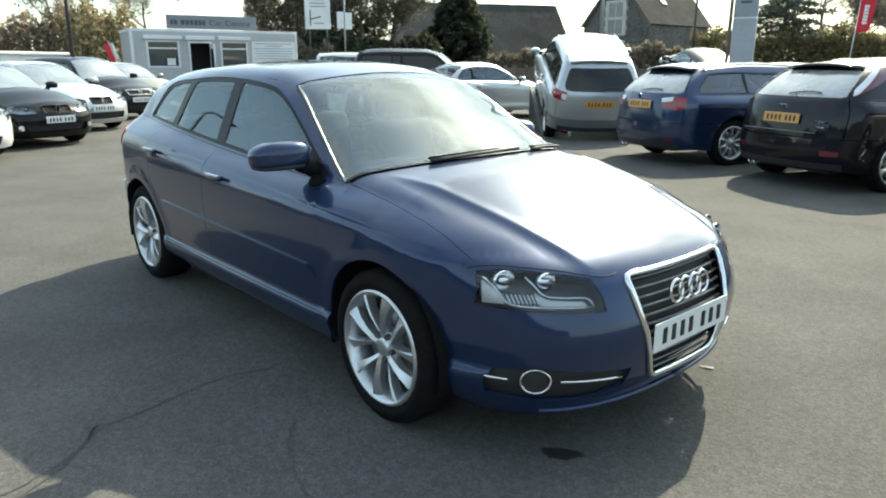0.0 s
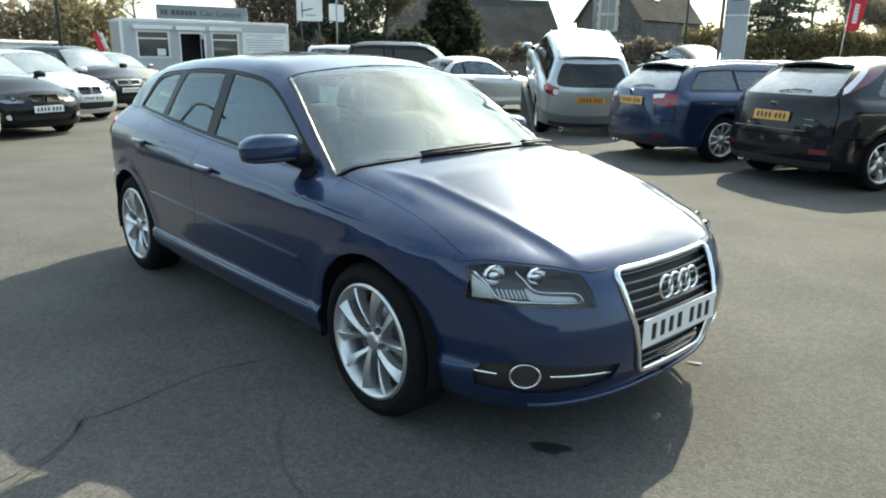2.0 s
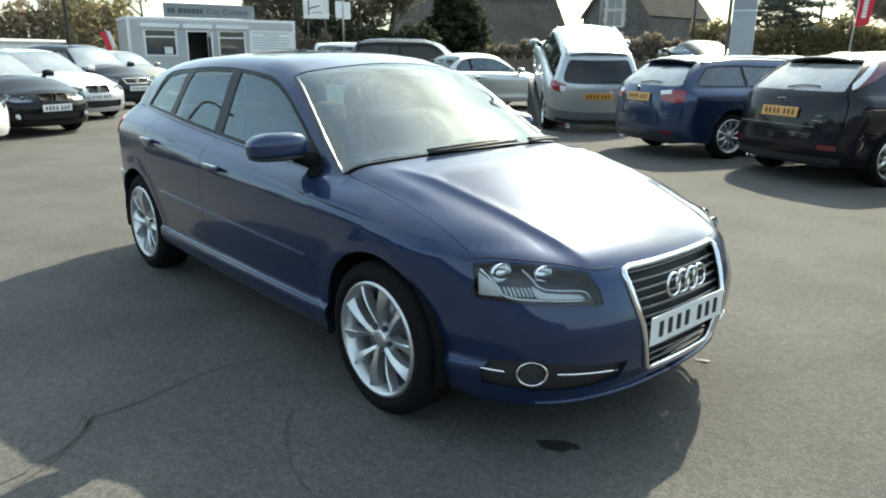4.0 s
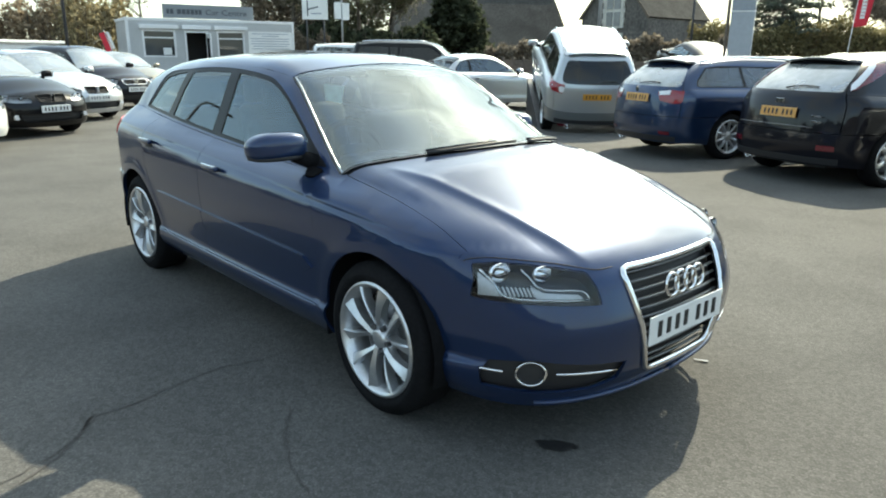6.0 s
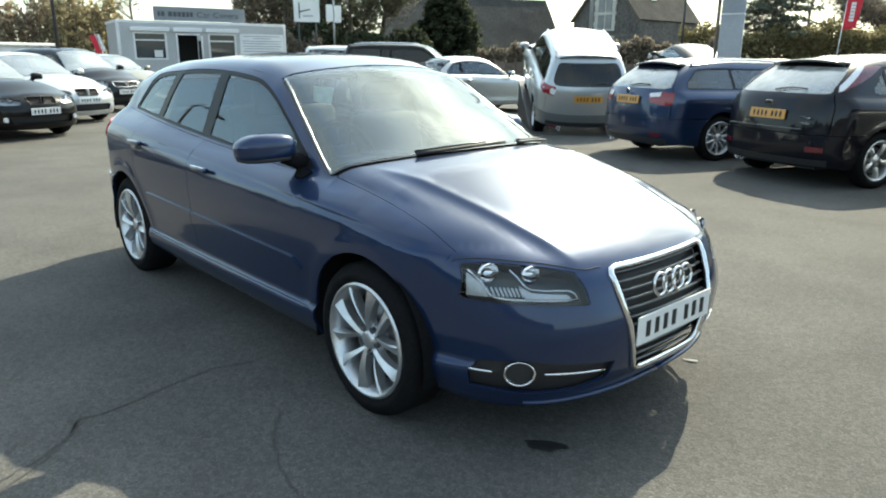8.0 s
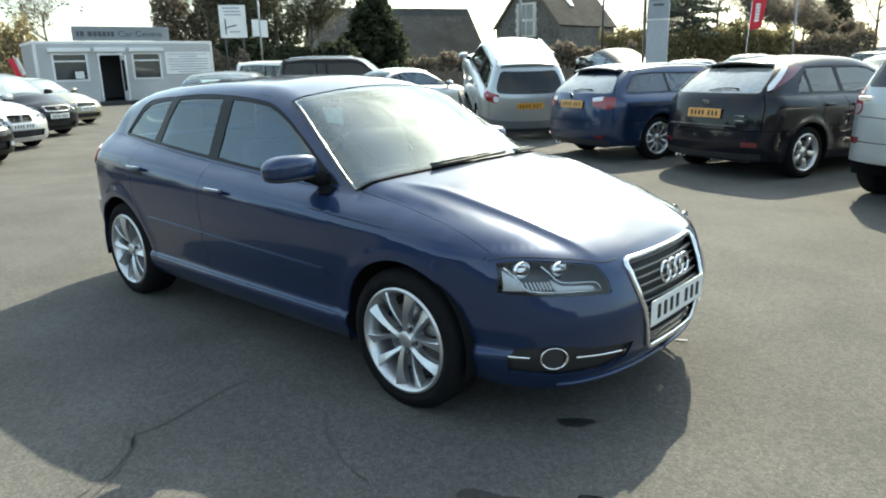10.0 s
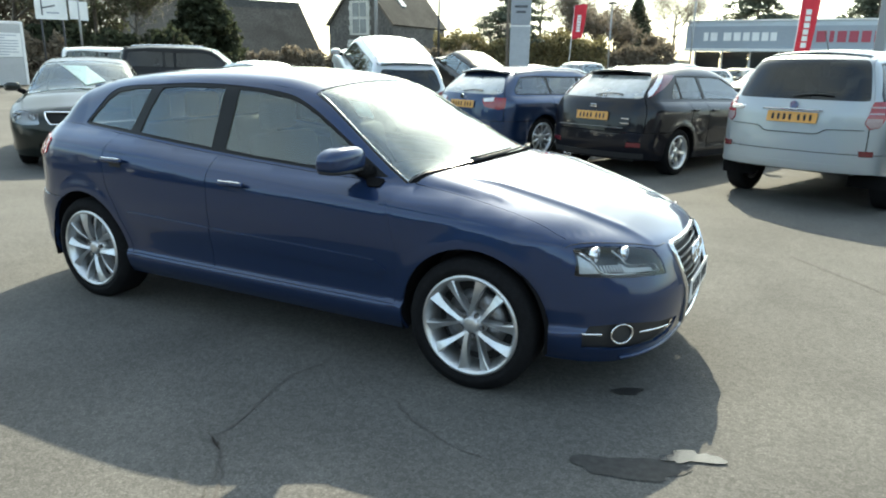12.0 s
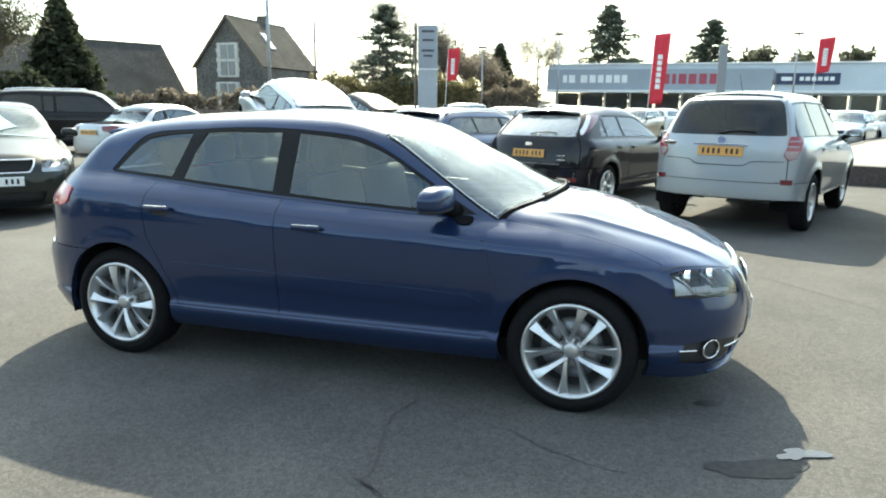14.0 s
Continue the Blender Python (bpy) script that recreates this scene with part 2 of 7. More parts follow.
def smax(a, b, k):
    h = np.maximum(k - np.abs(a - b), 0) / k
    return np.maximum(a, b) + h * h * k * 0.25


def bow_line(pts, n=6):
    """A rounded open line through 2D points."""
    p = [np.array(q, float) for q in pts]
    out = []
    for i in range(len(p) - 1):
        a, b, c, d = p[max(i - 1, 0)], p[i], p[i + 1], p[min(i + 2, len(p) - 1)]
        for k in range(n):
            t = k / n
            out.append(tuple(0.5 * (2 * b + (c - a) * t + (2 * a - 5 * b + 4 * c - d) * t * t + (3 * b - a - 3 * c + d) * t ** 3)))
    return out + [tuple(p[-1])]


def rounded(pts, r, n=4):
    """A closed outline with its corners rounded."""
    out = []
    p = [np.array(q, float) for q in pts]
    for i in range(len(p)):
        a, b, c = p[i - 1], p[i], p[(i + 1) % len(p)]
        la, lc = np.linalg.norm(a - b), np.linalg.norm(c - b)
        s = b + (a - b) / la * min(r, la * 0.45)
        e = b + (c - b) / lc * min(r, lc * 0.45)
        for k in range(n + 1):
            t = k / n
            out.append(tuple((1 - t) ** 2 * s + 2 * t * (1 - t) * b + t * t * e))
    return out


def arc(cx, cz, r, a0, a1, n=14):
    return [(cx + r * math.cos(radians(a0 + (a1 - a0) * i / n)), cz + r * math.sin(radians(a0 + (a1 - a0) * i / n))) for i in range(n + 1)]


def inside(q, poly):
    """Which of the points q lie in the outline."""
    x, y = q[:, 0], q[:, 1]
    odd = np.zeros(len(q), bool)
    n = len(poly)
    for i in range(n):
        (x0, y0), (x1, y1) = poly[i], poly[(i + 1) % n]
        if y0 != y1:
            odd ^= ((y0 > y) != (y1 > y)) & (x < (x1 - x0) * (y - y0) / (y1 - y0) + x0)
    return odd


def near_line(q, poly, d):
    hit = np.zeros(len(q), bool)
    n = len(poly)
    for i in range(n):
        a, b = np.array(poly[i]), np.array(poly[(i + 1) % n])
        ab = b - a
        t = np.clip(((q - a) @ ab) / max(ab @ ab, 1e-12), 0, 1)
        hit |= np.linalg.norm(q - a - t[:, None] * ab, axis=1) < d
    return hit


def clean(poly, res, gap=0.0):
    """A closed outline with even steps, drawn in by the gap."""
    p = [np.array(q, float) for q in poly]
    p = [q for i, q in enumerate(p) if np.linalg.norm(q - p[i - 1]) > 1e-4]
    if gap:
        area = sum(p[i - 1][0] * p[i][1] - p[i][0] * p[i - 1][1] for i in range(len(p)))
        s = 1 if area > 0 else -1
        moved = []
        for i in range(len(p)):
            e0, e1 = p[i] - p[i - 1], p[(i + 1) % len(p)] - p[i]
            n0, n1 = np.array([-e0[1], e0[0]]) / np.linalg.norm(e0), np.array([-e1[1], e1[0]]) / np.linalg.norm(e1)
            n = n0 + n1
            n = n / max(np.linalg.norm(n), 0.5)
            moved.append(p[i] + s * gap * n)
        p = moved
    out = []
    for i in range(len(p)):
        a, b = p[i], p[(i + 1) % len(p)]
        k = max(1, int(np.ceil(np.linalg.norm(b - a) / res)))
        out += [tuple(a + (b - a) * j / k) for j in range(k)]
    return out


def mirror_shell(depth, width, height, outward):
    """A rounded door-mirror housing: flat below and behind, arched above, swept back towards its outer end."""
    bm = bmesh.new()
    bmesh.ops.create_uvsphere(bm, u_segments=28, v_segments=18, radius=1)
    for v in bm.verts:
        c = v.co
        r = (abs(c.x) ** 3.6 + abs(c.y) ** 3.6 + abs(c.z) ** 3.6) ** (-1 / 3.6)
        x, y, z = c * r
        t = max(0.0, y * outward + 0.2) / 1.2
        z *= (1.0 - 0.30 * t ** 3) if z > 0 else 0.74 - 0.10 * (1 - t)
        x = (x * 0.5 if x > 0 else x * 0.44) * depth * (1 - 0.12 * t) - 0.022 * t * t
        v.co = (x, y * width / 2, z * height / 2 * (1.0 if z < 0 else 1.08))
    return bm


class Body:
    """The skin of a car: a rounded meeting of its side, its top, its nose and its tail. x ahead from mid-wheelbase, y left, z up."""

    def __init__(self, **p):
        self.p = p
        self.plan, self.prof, self.belt, self.low = curve(p["plan"]), curve(p["prof"]), curve(p["belt"]), curve(p["low"])
        self.xf, self.xr = curve(p["xf"]), curve(p["xr"])
        self.x0, self.x1 = p["xf"][len(p["xf"]) // 2][1] - 1.15, p["xr"][len(p["xr"]) // 2][1] + 1.15
        self.res = p.get("res", 0.08)
        self.shoulder = curve(p["shoulder"]) if p.get("shoulder") else None
        self.seeds = {}
        if p.get("lip"):
            side = [(c + (p["arch"] + q) * math.cos(a), p["R"] + (p["arch"] + q) * math.sin(a)) for c in p["axles"] for q in (0.030, 0.044, 0.052, 0.060, 0.074) for a in np.arange(-0.1, 3.25, 0.045)]
            side += [] if self.shoulder is None else [(x, float(self.shoulder(np.array(x))) + q) for x in np.arange(-1.75, 1.7, 0.025) for q in (0.003, -0.005, -0.018)]
            top = [(x, k * (self.crease_at(x) + q)) for x in np.arange(1.02, 2.06, 0.02) for q in (-0.020, -0.009, 0.0, 0.009, 0.020) for k in (1, -1)]
            self.seeds = {"side": np.array(side), "top": np.array(top)}

    def crease_at(self, x):
        """How far from the middle the bonnet's crease runs."""
        return 0.62 - 0.19 * np.clip((x - 1.0) / 1.0, 0, 1)

    def width(self, x, z):
        p = self.p
        b = self.belt(x)
        k = np.clip((z - 0.5) / 0.25, 0, 1) if self.shoulder is not None else 1.0
        w = self.plan(x) - self.low(np.minimum(z / (0.94 * (1 - k) + b * k), 1.0)) - np.maximum(z - b, 0) * p["tumble"]
        for c in p["axles"]:
            d = np.hypot(x - c, z - p["R"])
            if p.get("lip"):
                w = w + p["lip"] / (1 + np.exp(np.clip((d - p["arch"] - 0.052) / 0.015, -40, 40))) * np.clip((z - 0.24) / 0.20, 0, 1)
            else:
                w = w + p.get("flare", 0.016) * np.exp(-((d - p["arch"] - 0.01) / 0.055) ** 2)
        if self.shoulder is not None:
            w = w - 0.04 * np.clip((-x - 0.8) / 0.65, 0, 1) * np.clip((z - 0.93) / 0.12, 0, 1)
            w = w - 0.053 * np.clip((x - 1.38) / 0.34, 0, 1) ** 2 * np.clip((z - 0.44) / 0.26, 0, 1)
            d = self.shoulder(x) - z
            w = w - 0.0055 * np.exp(-np.maximum(d, 0) / 0.075) * np.clip(d / 0.006, 0, 1) * np.clip((x + 1.75) / 0.15, 0, 1) * np.clip((1.72 - x) / 0.4, 0, 1)
        return w

    def f(self, x, y, z):
        p = self.p
        y = np.abs(y)
        side = y - self.width(x, z)
        bow = np.where(x > -0.3, p.get("bow", 0.26), p.get("bow_r", -0.08))
        push = p.get("screen_push", 0.0) * np.maximum(0, 1 - (y / 0.735) ** 2) * np.clip((x - 0.45) / 0.55, 0, 1) * np.clip((1.75 - x) / 0.4, 0, 1)
        top = z - (self.prof(x - push + bow * y * y * np.clip(np.abs(x + 0.3) / 0.5, 0, 1)) - (p.get("crown", 0.14) + (p.get("crown_f", p.get("crown", 0.14)) - p.get("crown", 0.14)) * np.clip((x - 0.7) / 0.6, 0, 1)) * y * y)
        if p.get("ridge"):
            line = self.crease_at(x)
            fade = np.clip((x - 1.02) / 0.25, 0, 1) * np.clip((2.06 - x) / 0.2, 0, 1)
            top = top - p["ridge"] * fade * (0.45 * np.exp(-((y - line) / 0.03) ** 2) + 0.75 / (1 + np.exp(np.clip((y - line) / 0.008, -40, 40))))
        nose = x - (self.xf(z) - p.get("cf", 0.22) * y * y - p.get("cf4", 0.35) * y ** 4)
        tail = (self.xr(z) + p.get("cr", 0.12) * y * y + p.get("cr4", 0.3) * y ** 4) - x
        return smax(smax(smax(side, top, p.get("k", 0.09)), nose, p.get("kn", 0.12)), tail, 0.10)

    def ray(self, o, d, far=3.0):
        lo, hi = np.zeros(len(o)), np.full(len(o), far)
        for _ in range(34):
            t = (lo + hi) / 2
            q = o + d * t[:, None]
            out = self.f(q[:, 0], q[:, 1], q[:, 2]) > 0
            hi, lo = np.where(out, t, hi), np.where(out, lo, t)
        return o + d * lo[:, None]

    def lift(self, view, q):
        q = np.array(q, float).reshape(-1, 2)
        a, b = q[:, 0], q[:, 1]
        nil, one = np.zeros(len(q)), np.ones(len(q))
        if view == "side":
            o, d = np.stack([a, nil, b], 1), np.stack([nil, -one, nil], 1)
        elif view == "top":
            o, d = np.stack([a, b, one * 0.45], 1), np.stack([nil, nil, one], 1)
        elif view == "front":
            o, d = np.stack([one * self.x0, nil, b], 1), np.stack([np.cos(a), -np.sin(a), nil], 1)
        elif view == "rear":
            o, d = np.stack([one * self.x1, nil, b], 1), np.stack([-np.cos(a), -np.sin(a), nil], 1)
        elif view == "nose":
            o, d = np.stack([nil, -a, b], 1), np.stack([one, nil, nil], 1)
        else:
            o, d = np.stack([nil, -a, b], 1), np.stack([-one, nil, nil], 1)
        return self.ray(o, d)

    def normal(self, v):
        e = 0.004
        x, y, z = v.T
        g = np.stack([self.f(x + e, y, z) - self.f(x - e, y, z), self.f(x, y + e, z) - self.f(x, y - e, z), self.f(x, y, z + e) - self.f(x, y, z - e)], 1)
        return g / np.maximum(np.linalg.norm(g, axis=1), 1e-9)[:, None]

    def to(self, view, v):
        """3D points of the skin as places in a view."""
        v = np.array(v)
        if view == "side":
            return [(x, z) for x, y, z in v]
        if view == "top":
            return [(x, y) for x, y, z in v]
        if view == "front":
            return [(math.atan2(-y, x - self.x0), z) for x, y, z in v]
        return [(math.atan2(-y, self.x1 - x), z) for x, y, z in v]

    def front(self, yz):
        """(y to its right, z) pairs on the nose as places in the front view."""
        return self.to("front", self.lift("nose", yz))

    def rear(self, yz):
        return self.to("rear", self.lift("tail", yz))

    def panel(self, name, view, outer, mat, parent, holes=(), off=0.0, flange=0.012, gap=0.0015, mirror=True, label="", res=None, shadow=True):
        res = res or self.res
        step = res
        outer = clean(outer, step, gap)
        holes = [clean(h, step) for h in holes]
        a = np.array(outer)
        g = np.stack(np.meshgrid(np.arange(a[:, 0].min(), a[:, 0].max(), step), np.arange(a[:, 1].min(), a[:, 1].max(), step)), -1).reshape(-1, 2)
        if len(g):
            g[:, 0] += 0.37 * step
            keep = inside(g, outer) & ~near_line(g, outer, step * 0.45)
            for h in holes:
                keep &= ~inside(g, h) & ~near_line(g, h, step * 0.45)
            g = g[keep]
        if view in self.seeds and res == self.res:
            e = self.seeds[view]
            e = e[(e[:, 0] > a[:, 0].min()) & (e[:, 0] < a[:, 0].max())]
            if len(e):
                keep = inside(e, outer) & ~near_line(e, outer, 0.006)
                for h in holes:
                    keep &= ~inside(e, h) & ~near_line(e, h, 0.006)
                e = e[keep]
            if len(e) and len(g):
                g = g[np.array([np.min(np.hypot(e[:, 0] - q[0], e[:, 1] - q[1])) for q in g]) > step * 0.5]
                g = np.concatenate([g, e])
        pts, edges = [], []
        for ring in (outer, *holes):
            n0 = len(pts)
            pts += ring
            edges += [(n0 + i, n0 + (i + 1) % len(ring)) for i in range(len(ring))]
        pts += [tuple(q) for q in g]
        v2, _, tri, *_ = delaunay_2d_cdt([Vector(q) for q in pts], edges, [], 0, 1e-6)
        v2 = np.array([tuple(q) for q in v2])
        tri = np.array([t for t in tri if len(t) == 3])
        mid = v2[tri].mean(1)
        keep = inside(mid, outer)
        for h in holes:
            keep &= ~inside(mid, h)
        tri = tri[keep]
        used = np.unique(tri)
        back = np.full(len(v2), -1)
        back[used] = np.arange(len(used))
        tri, v2 = back[tri], v2[used]
        v = self.lift(view, v2)
        n = self.normal(v)
        v = v + n * off
        fn = np.cross(v[tri[:, 1]] - v[tri[:, 0]], v[tri[:, 2]] - v[tri[:, 0]])
        area = np.cross(v2[tri[:, 1]] - v2[tri[:, 0]], v2[tri[:, 2]] - v2[tri[:, 0]])
        tri[area < 0] = tri[area < 0][:, ::-1]
        if (fn * n[tri].mean(1)).sum() * 1.0 < 0 and (area > 0).mean() > 0.5:
            tri = tri[:, ::-1]
        tri = np.ascontiguousarray(tri)
        made = []
        for side in ((1, -1) if mirror else (1,)):
            s = np.array([1, side, 1])
            verts, faces, norms = list(v * s), [tuple(t if side > 0 else t[::-1]) for t in tri], []
            for t in faces:
                norms += [tuple(n[i] * s) for i in t]
            if flange:
                count = {}
                for t in faces:
                    for k in range(3):
                        e = (t[k], t[(k + 1) % 3])
                        count[e] = 1
                rim = [e for e in count if (e[1], e[0]) not in count]
                low = {}
                for e in rim:
                    for i in e:
                        if i not in low:
                            low[i] = len(verts)
                            verts.append((v[i] - n[i] * flange) * s)
                for i, j in rim:
                    faces.append((j, i, low[i], low[j]))
                    d = np.cross(verts[j] - verts[i], n[i] * s)
                    d = tuple(d / max(np.linalg.norm(d), 1e-9))
                    norms += [d] * 4
            me = mesh_of(name, verts, faces)
            me.normals_split_custom_set([Vector(q) for q in norms])
            ob = child(name, me, mat, parent, label)
            ob.visible_shadow = shadow
            made.append(ob)
        return made


def ring(name, R, r, mat, parent, at, turn=None, seg=32, label=""):
    """A plain ring lying in the plane across x."""
    pts = [(0, R * math.cos(2 * math.pi * i / seg), R * math.sin(2 * math.pi * i / seg)) for i in range(seg)]
    v, f = tube(pts, r, closed=True, seg=8)
    me = mesh_of(name, v, f)
    ob = child(name, me, mat, parent, label)
    ob.matrix_basis = Matrix.Translation(at) @ (turn or Matrix())
    return ob


WHEELS = {}


def wheel(parent, at, side, R, rim, width, style, fine=False, turn=28):
    """A wheel that faces -y (side 1) or +y (side -1), built once for each kind."""
    key = (R, rim, width, style)
    if key not in WHEELS:
        seg = 56 if fine else 28
        d = {}
        w = width / 2
        d["tyre"] = lathe([(-w + 0.045, rim - 0.004), (-w + 0.012, rim + 0.012), (-w, rim + 0.035), (-w + 0.002, R - 0.045), (-w + 0.018, R - 0.012), (-w + 0.04, R - 0.001), (0, R), (w - 0.04, R - 0.001), (w - 0.018, R - 0.012), (w, R - 0.05), (w, rim + 0.02), (w - 0.02, rim - 0.01)], seg)
        d["rim"] = lathe([(-w + 0.012, rim + 0.010), (-w + 0.004, rim + 0.004), (-w + 0.004, rim - 0.004), (-w + 0.016, rim - 0.012), (-w + 0.03, rim - 0.020), (-w + 0.06, rim - 0.030), (w - 0.04, rim - 0.035), (w - 0.02, rim)], seg)
        d["hub"] = lathe([(-w + 0.040, 0.001), (-w + 0.040, 0.022), (-w + 0.043, 0.027), (-w + 0.047, 0.029), (-w + 0.046, 0.066), (-w + 0.052, 0.072), (-w + 0.09, 0.074)], 30)
        if style[1] == 2:
            d["hub"] = lathe([(-w + 0.026, 0.001), (-w + 0.025, 0.030), (-w + 0.029, 0.036), (-w + 0.040, 0.038), (-w + 0.046, 0.052), (-w + 0.056, 0.064), (-w + 0.09, 0.066)], 30)
        d["disc"] = lathe([(-w + 0.085, 0.07), (-w + 0.083, 0.075), (-w + 0.085, rim * 0.66), (-w + 0.11, rim * 0.66)], seg)
        d["back"] = lathe([(-w + 0.12, 0.001), (-w + 0.12, rim - 0.03)], seg)
        d["spokes"] = []
        pairs = style[0]
        for i in range(pairs if style[1] == 2 else 0):
            # twin spokes that part at the hub and draw together at the rim, each with one ridge
            mid = 2 * math.pi * (i + 0.25) / pairs
            for s in (-1, 1):
                verts, faces = [], []
                steps = 8
                for k in range(steps + 1):
                    t = k / steps
                    r = 0.040 + (rim - 0.008 - 0.040) * t
                    off = style[2] + (style[3] - style[2]) * t ** 0.85
                    a = mid + s * math.asin(off / r)
                    half = style[4] * (0.40 + 0.18 * t + style[5] * t ** 3)
                    h0 = -w + 0.034 - 0.012 * math.sin(math.pi * t) - 0.024 * t
                    cx, cz = math.cos(a), math.sin(a)
                    for u, dh in ((1.0, 0.045), (0.92, 0.006), (0.70, 0.0), (-1.0, 0.007 + 0.013 * t), (-1.06, 0.045)):
                        u *= s
                        verts.append((r * cx - cz * half * u, h0 + dh, r * cz + cx * half * u))
                for k in range(steps):
                    for j in range(4):
                        faces.append((k * 5 + j, k * 5 + j + 1, (k + 1) * 5 + j + 1, (k + 1) * 5 + j)[::s])
                d["spokes"].append((verts, faces))
        for i in range(pairs if style[1] != 2 else 0):
            mid = 2 * math.pi * (i + 0.25) / pairs
            for s in ((-1, 1) if style[1] else (0,)):
                verts, faces = [], []
                inner, outer = style[2], style[3]
                steps = 6
                for k in range(steps + 1):
                    t = k / steps
                    r = 0.068 + (rim - 0.012 - 0.068) * t
                    a = mid + s * (inner + (outer - inner) * t ** 1.15)
                    half = style[4] * (0.8 + style[5] * t * t) * (1 if k else 0.85)
                    h0 = -w + 0.036 - 0.020 * math.sin(math.pi * min(1, t * 1.05)) * 0.6 - 0.010 * t
                    cx, cz = math.cos(a), math.sin(a)
                    tx, tz = -cz, cx
                    for u, dh in ((-1, 0.034), (-0.85, 0.008), (-0.25 * s if s else 0, 0.0), (0.85, 0.008), (1, 0.034)):
                        verts.append((r * cx + tx * half * u, h0 + dh, r * cz + tz * half * u))
                for k in range(steps):
                    for j in range(4):
                        faces.append((k * 5 + j, k * 5 + j + 1, (k + 1) * 5 + j + 1, (k + 1) * 5 + j))
                    faces.append((k * 5 + 4, k * 5, (k + 1) * 5, (k + 1) * 5 + 4))
                d["spokes"].append((verts, faces))
        WHEELS[key] = {k: (mesh_of(k, *v, smooth=True) if k != "spokes" else [mesh_of("spoke", *s, smooth=False) for s in v]) for k, v in d.items()}
        for k, mat in (("tyre", M["rubber"]), ("rim", M["alloy"]), ("hub", M["alloy"]), ("disc", M["steel"]), ("back", M["black"])):
            WHEELS[key][k].materials.append(mat)
        for me in WHEELS[key]["spokes"]:
            me.materials.append(M["alloy"])
        bm = rod((0, 0, 0), (0, -0.02, 0), 0.013, 0.011, 6)
        me = bpy.data.meshes.new("bolt")
        bm.to_mesh(me)
        bm.free()
        me.materials.append(M["steel"])
        WHEELS[key]["bolt"] = me
    k = WHEELS[key]
    base = new("wheel", k["rim"])
    base.parent = parent
    base["label"] = "silver alloy wheel with a black tyre"
    base.matrix_basis = pose(*at, 0, turn if side > 0 else turn + 8, 0 if side > 0 else 180)
    w = width / 2
    for name in ("tyre", "hub", "disc", "back"):
        ob = new({"hub": "hub_cap", "disc": "brake_disc", "back": "brake_backplate"}.get(name, name), k[name])
        ob.parent = base
    for me in k["spokes"]:
        new("spoke", me).parent = base
    if fine:
        for i in range(5):
            a = 2 * math.pi * (i + 0.25) / 5
            ob = new("wheel_bolt", k["bolt"])
            ob.parent = base
            ob.location = (0.053 * math.cos(a), -w + 0.048, 0.053 * math.sin(a))
    return base


def plate(parent, m, yellow, w=0.52, h=0.111):
    """A number plate with plain bars for its characters."""
    ob = part("number_plate", box(0.006, w, h, bevel=0.002, seg=1), M["plate_yellow" if yellow else "plate_white"], parent, "yellow rear number plate" if yellow else "white front number plate")
    ob.matrix_basis = m
    s = w / 0.52
    for i, u in enumerate((-0.195, -0.135, -0.075, -0.015, 0.075, 0.135, 0.195)):
        bar = part("character_bar", box(0.003, 0.027 * s, 0.062 * h / 0.111, bevel=0.001, seg=1), M["black"], ob)
        bar.location = (0.0042, u * s, 0)
    return ob


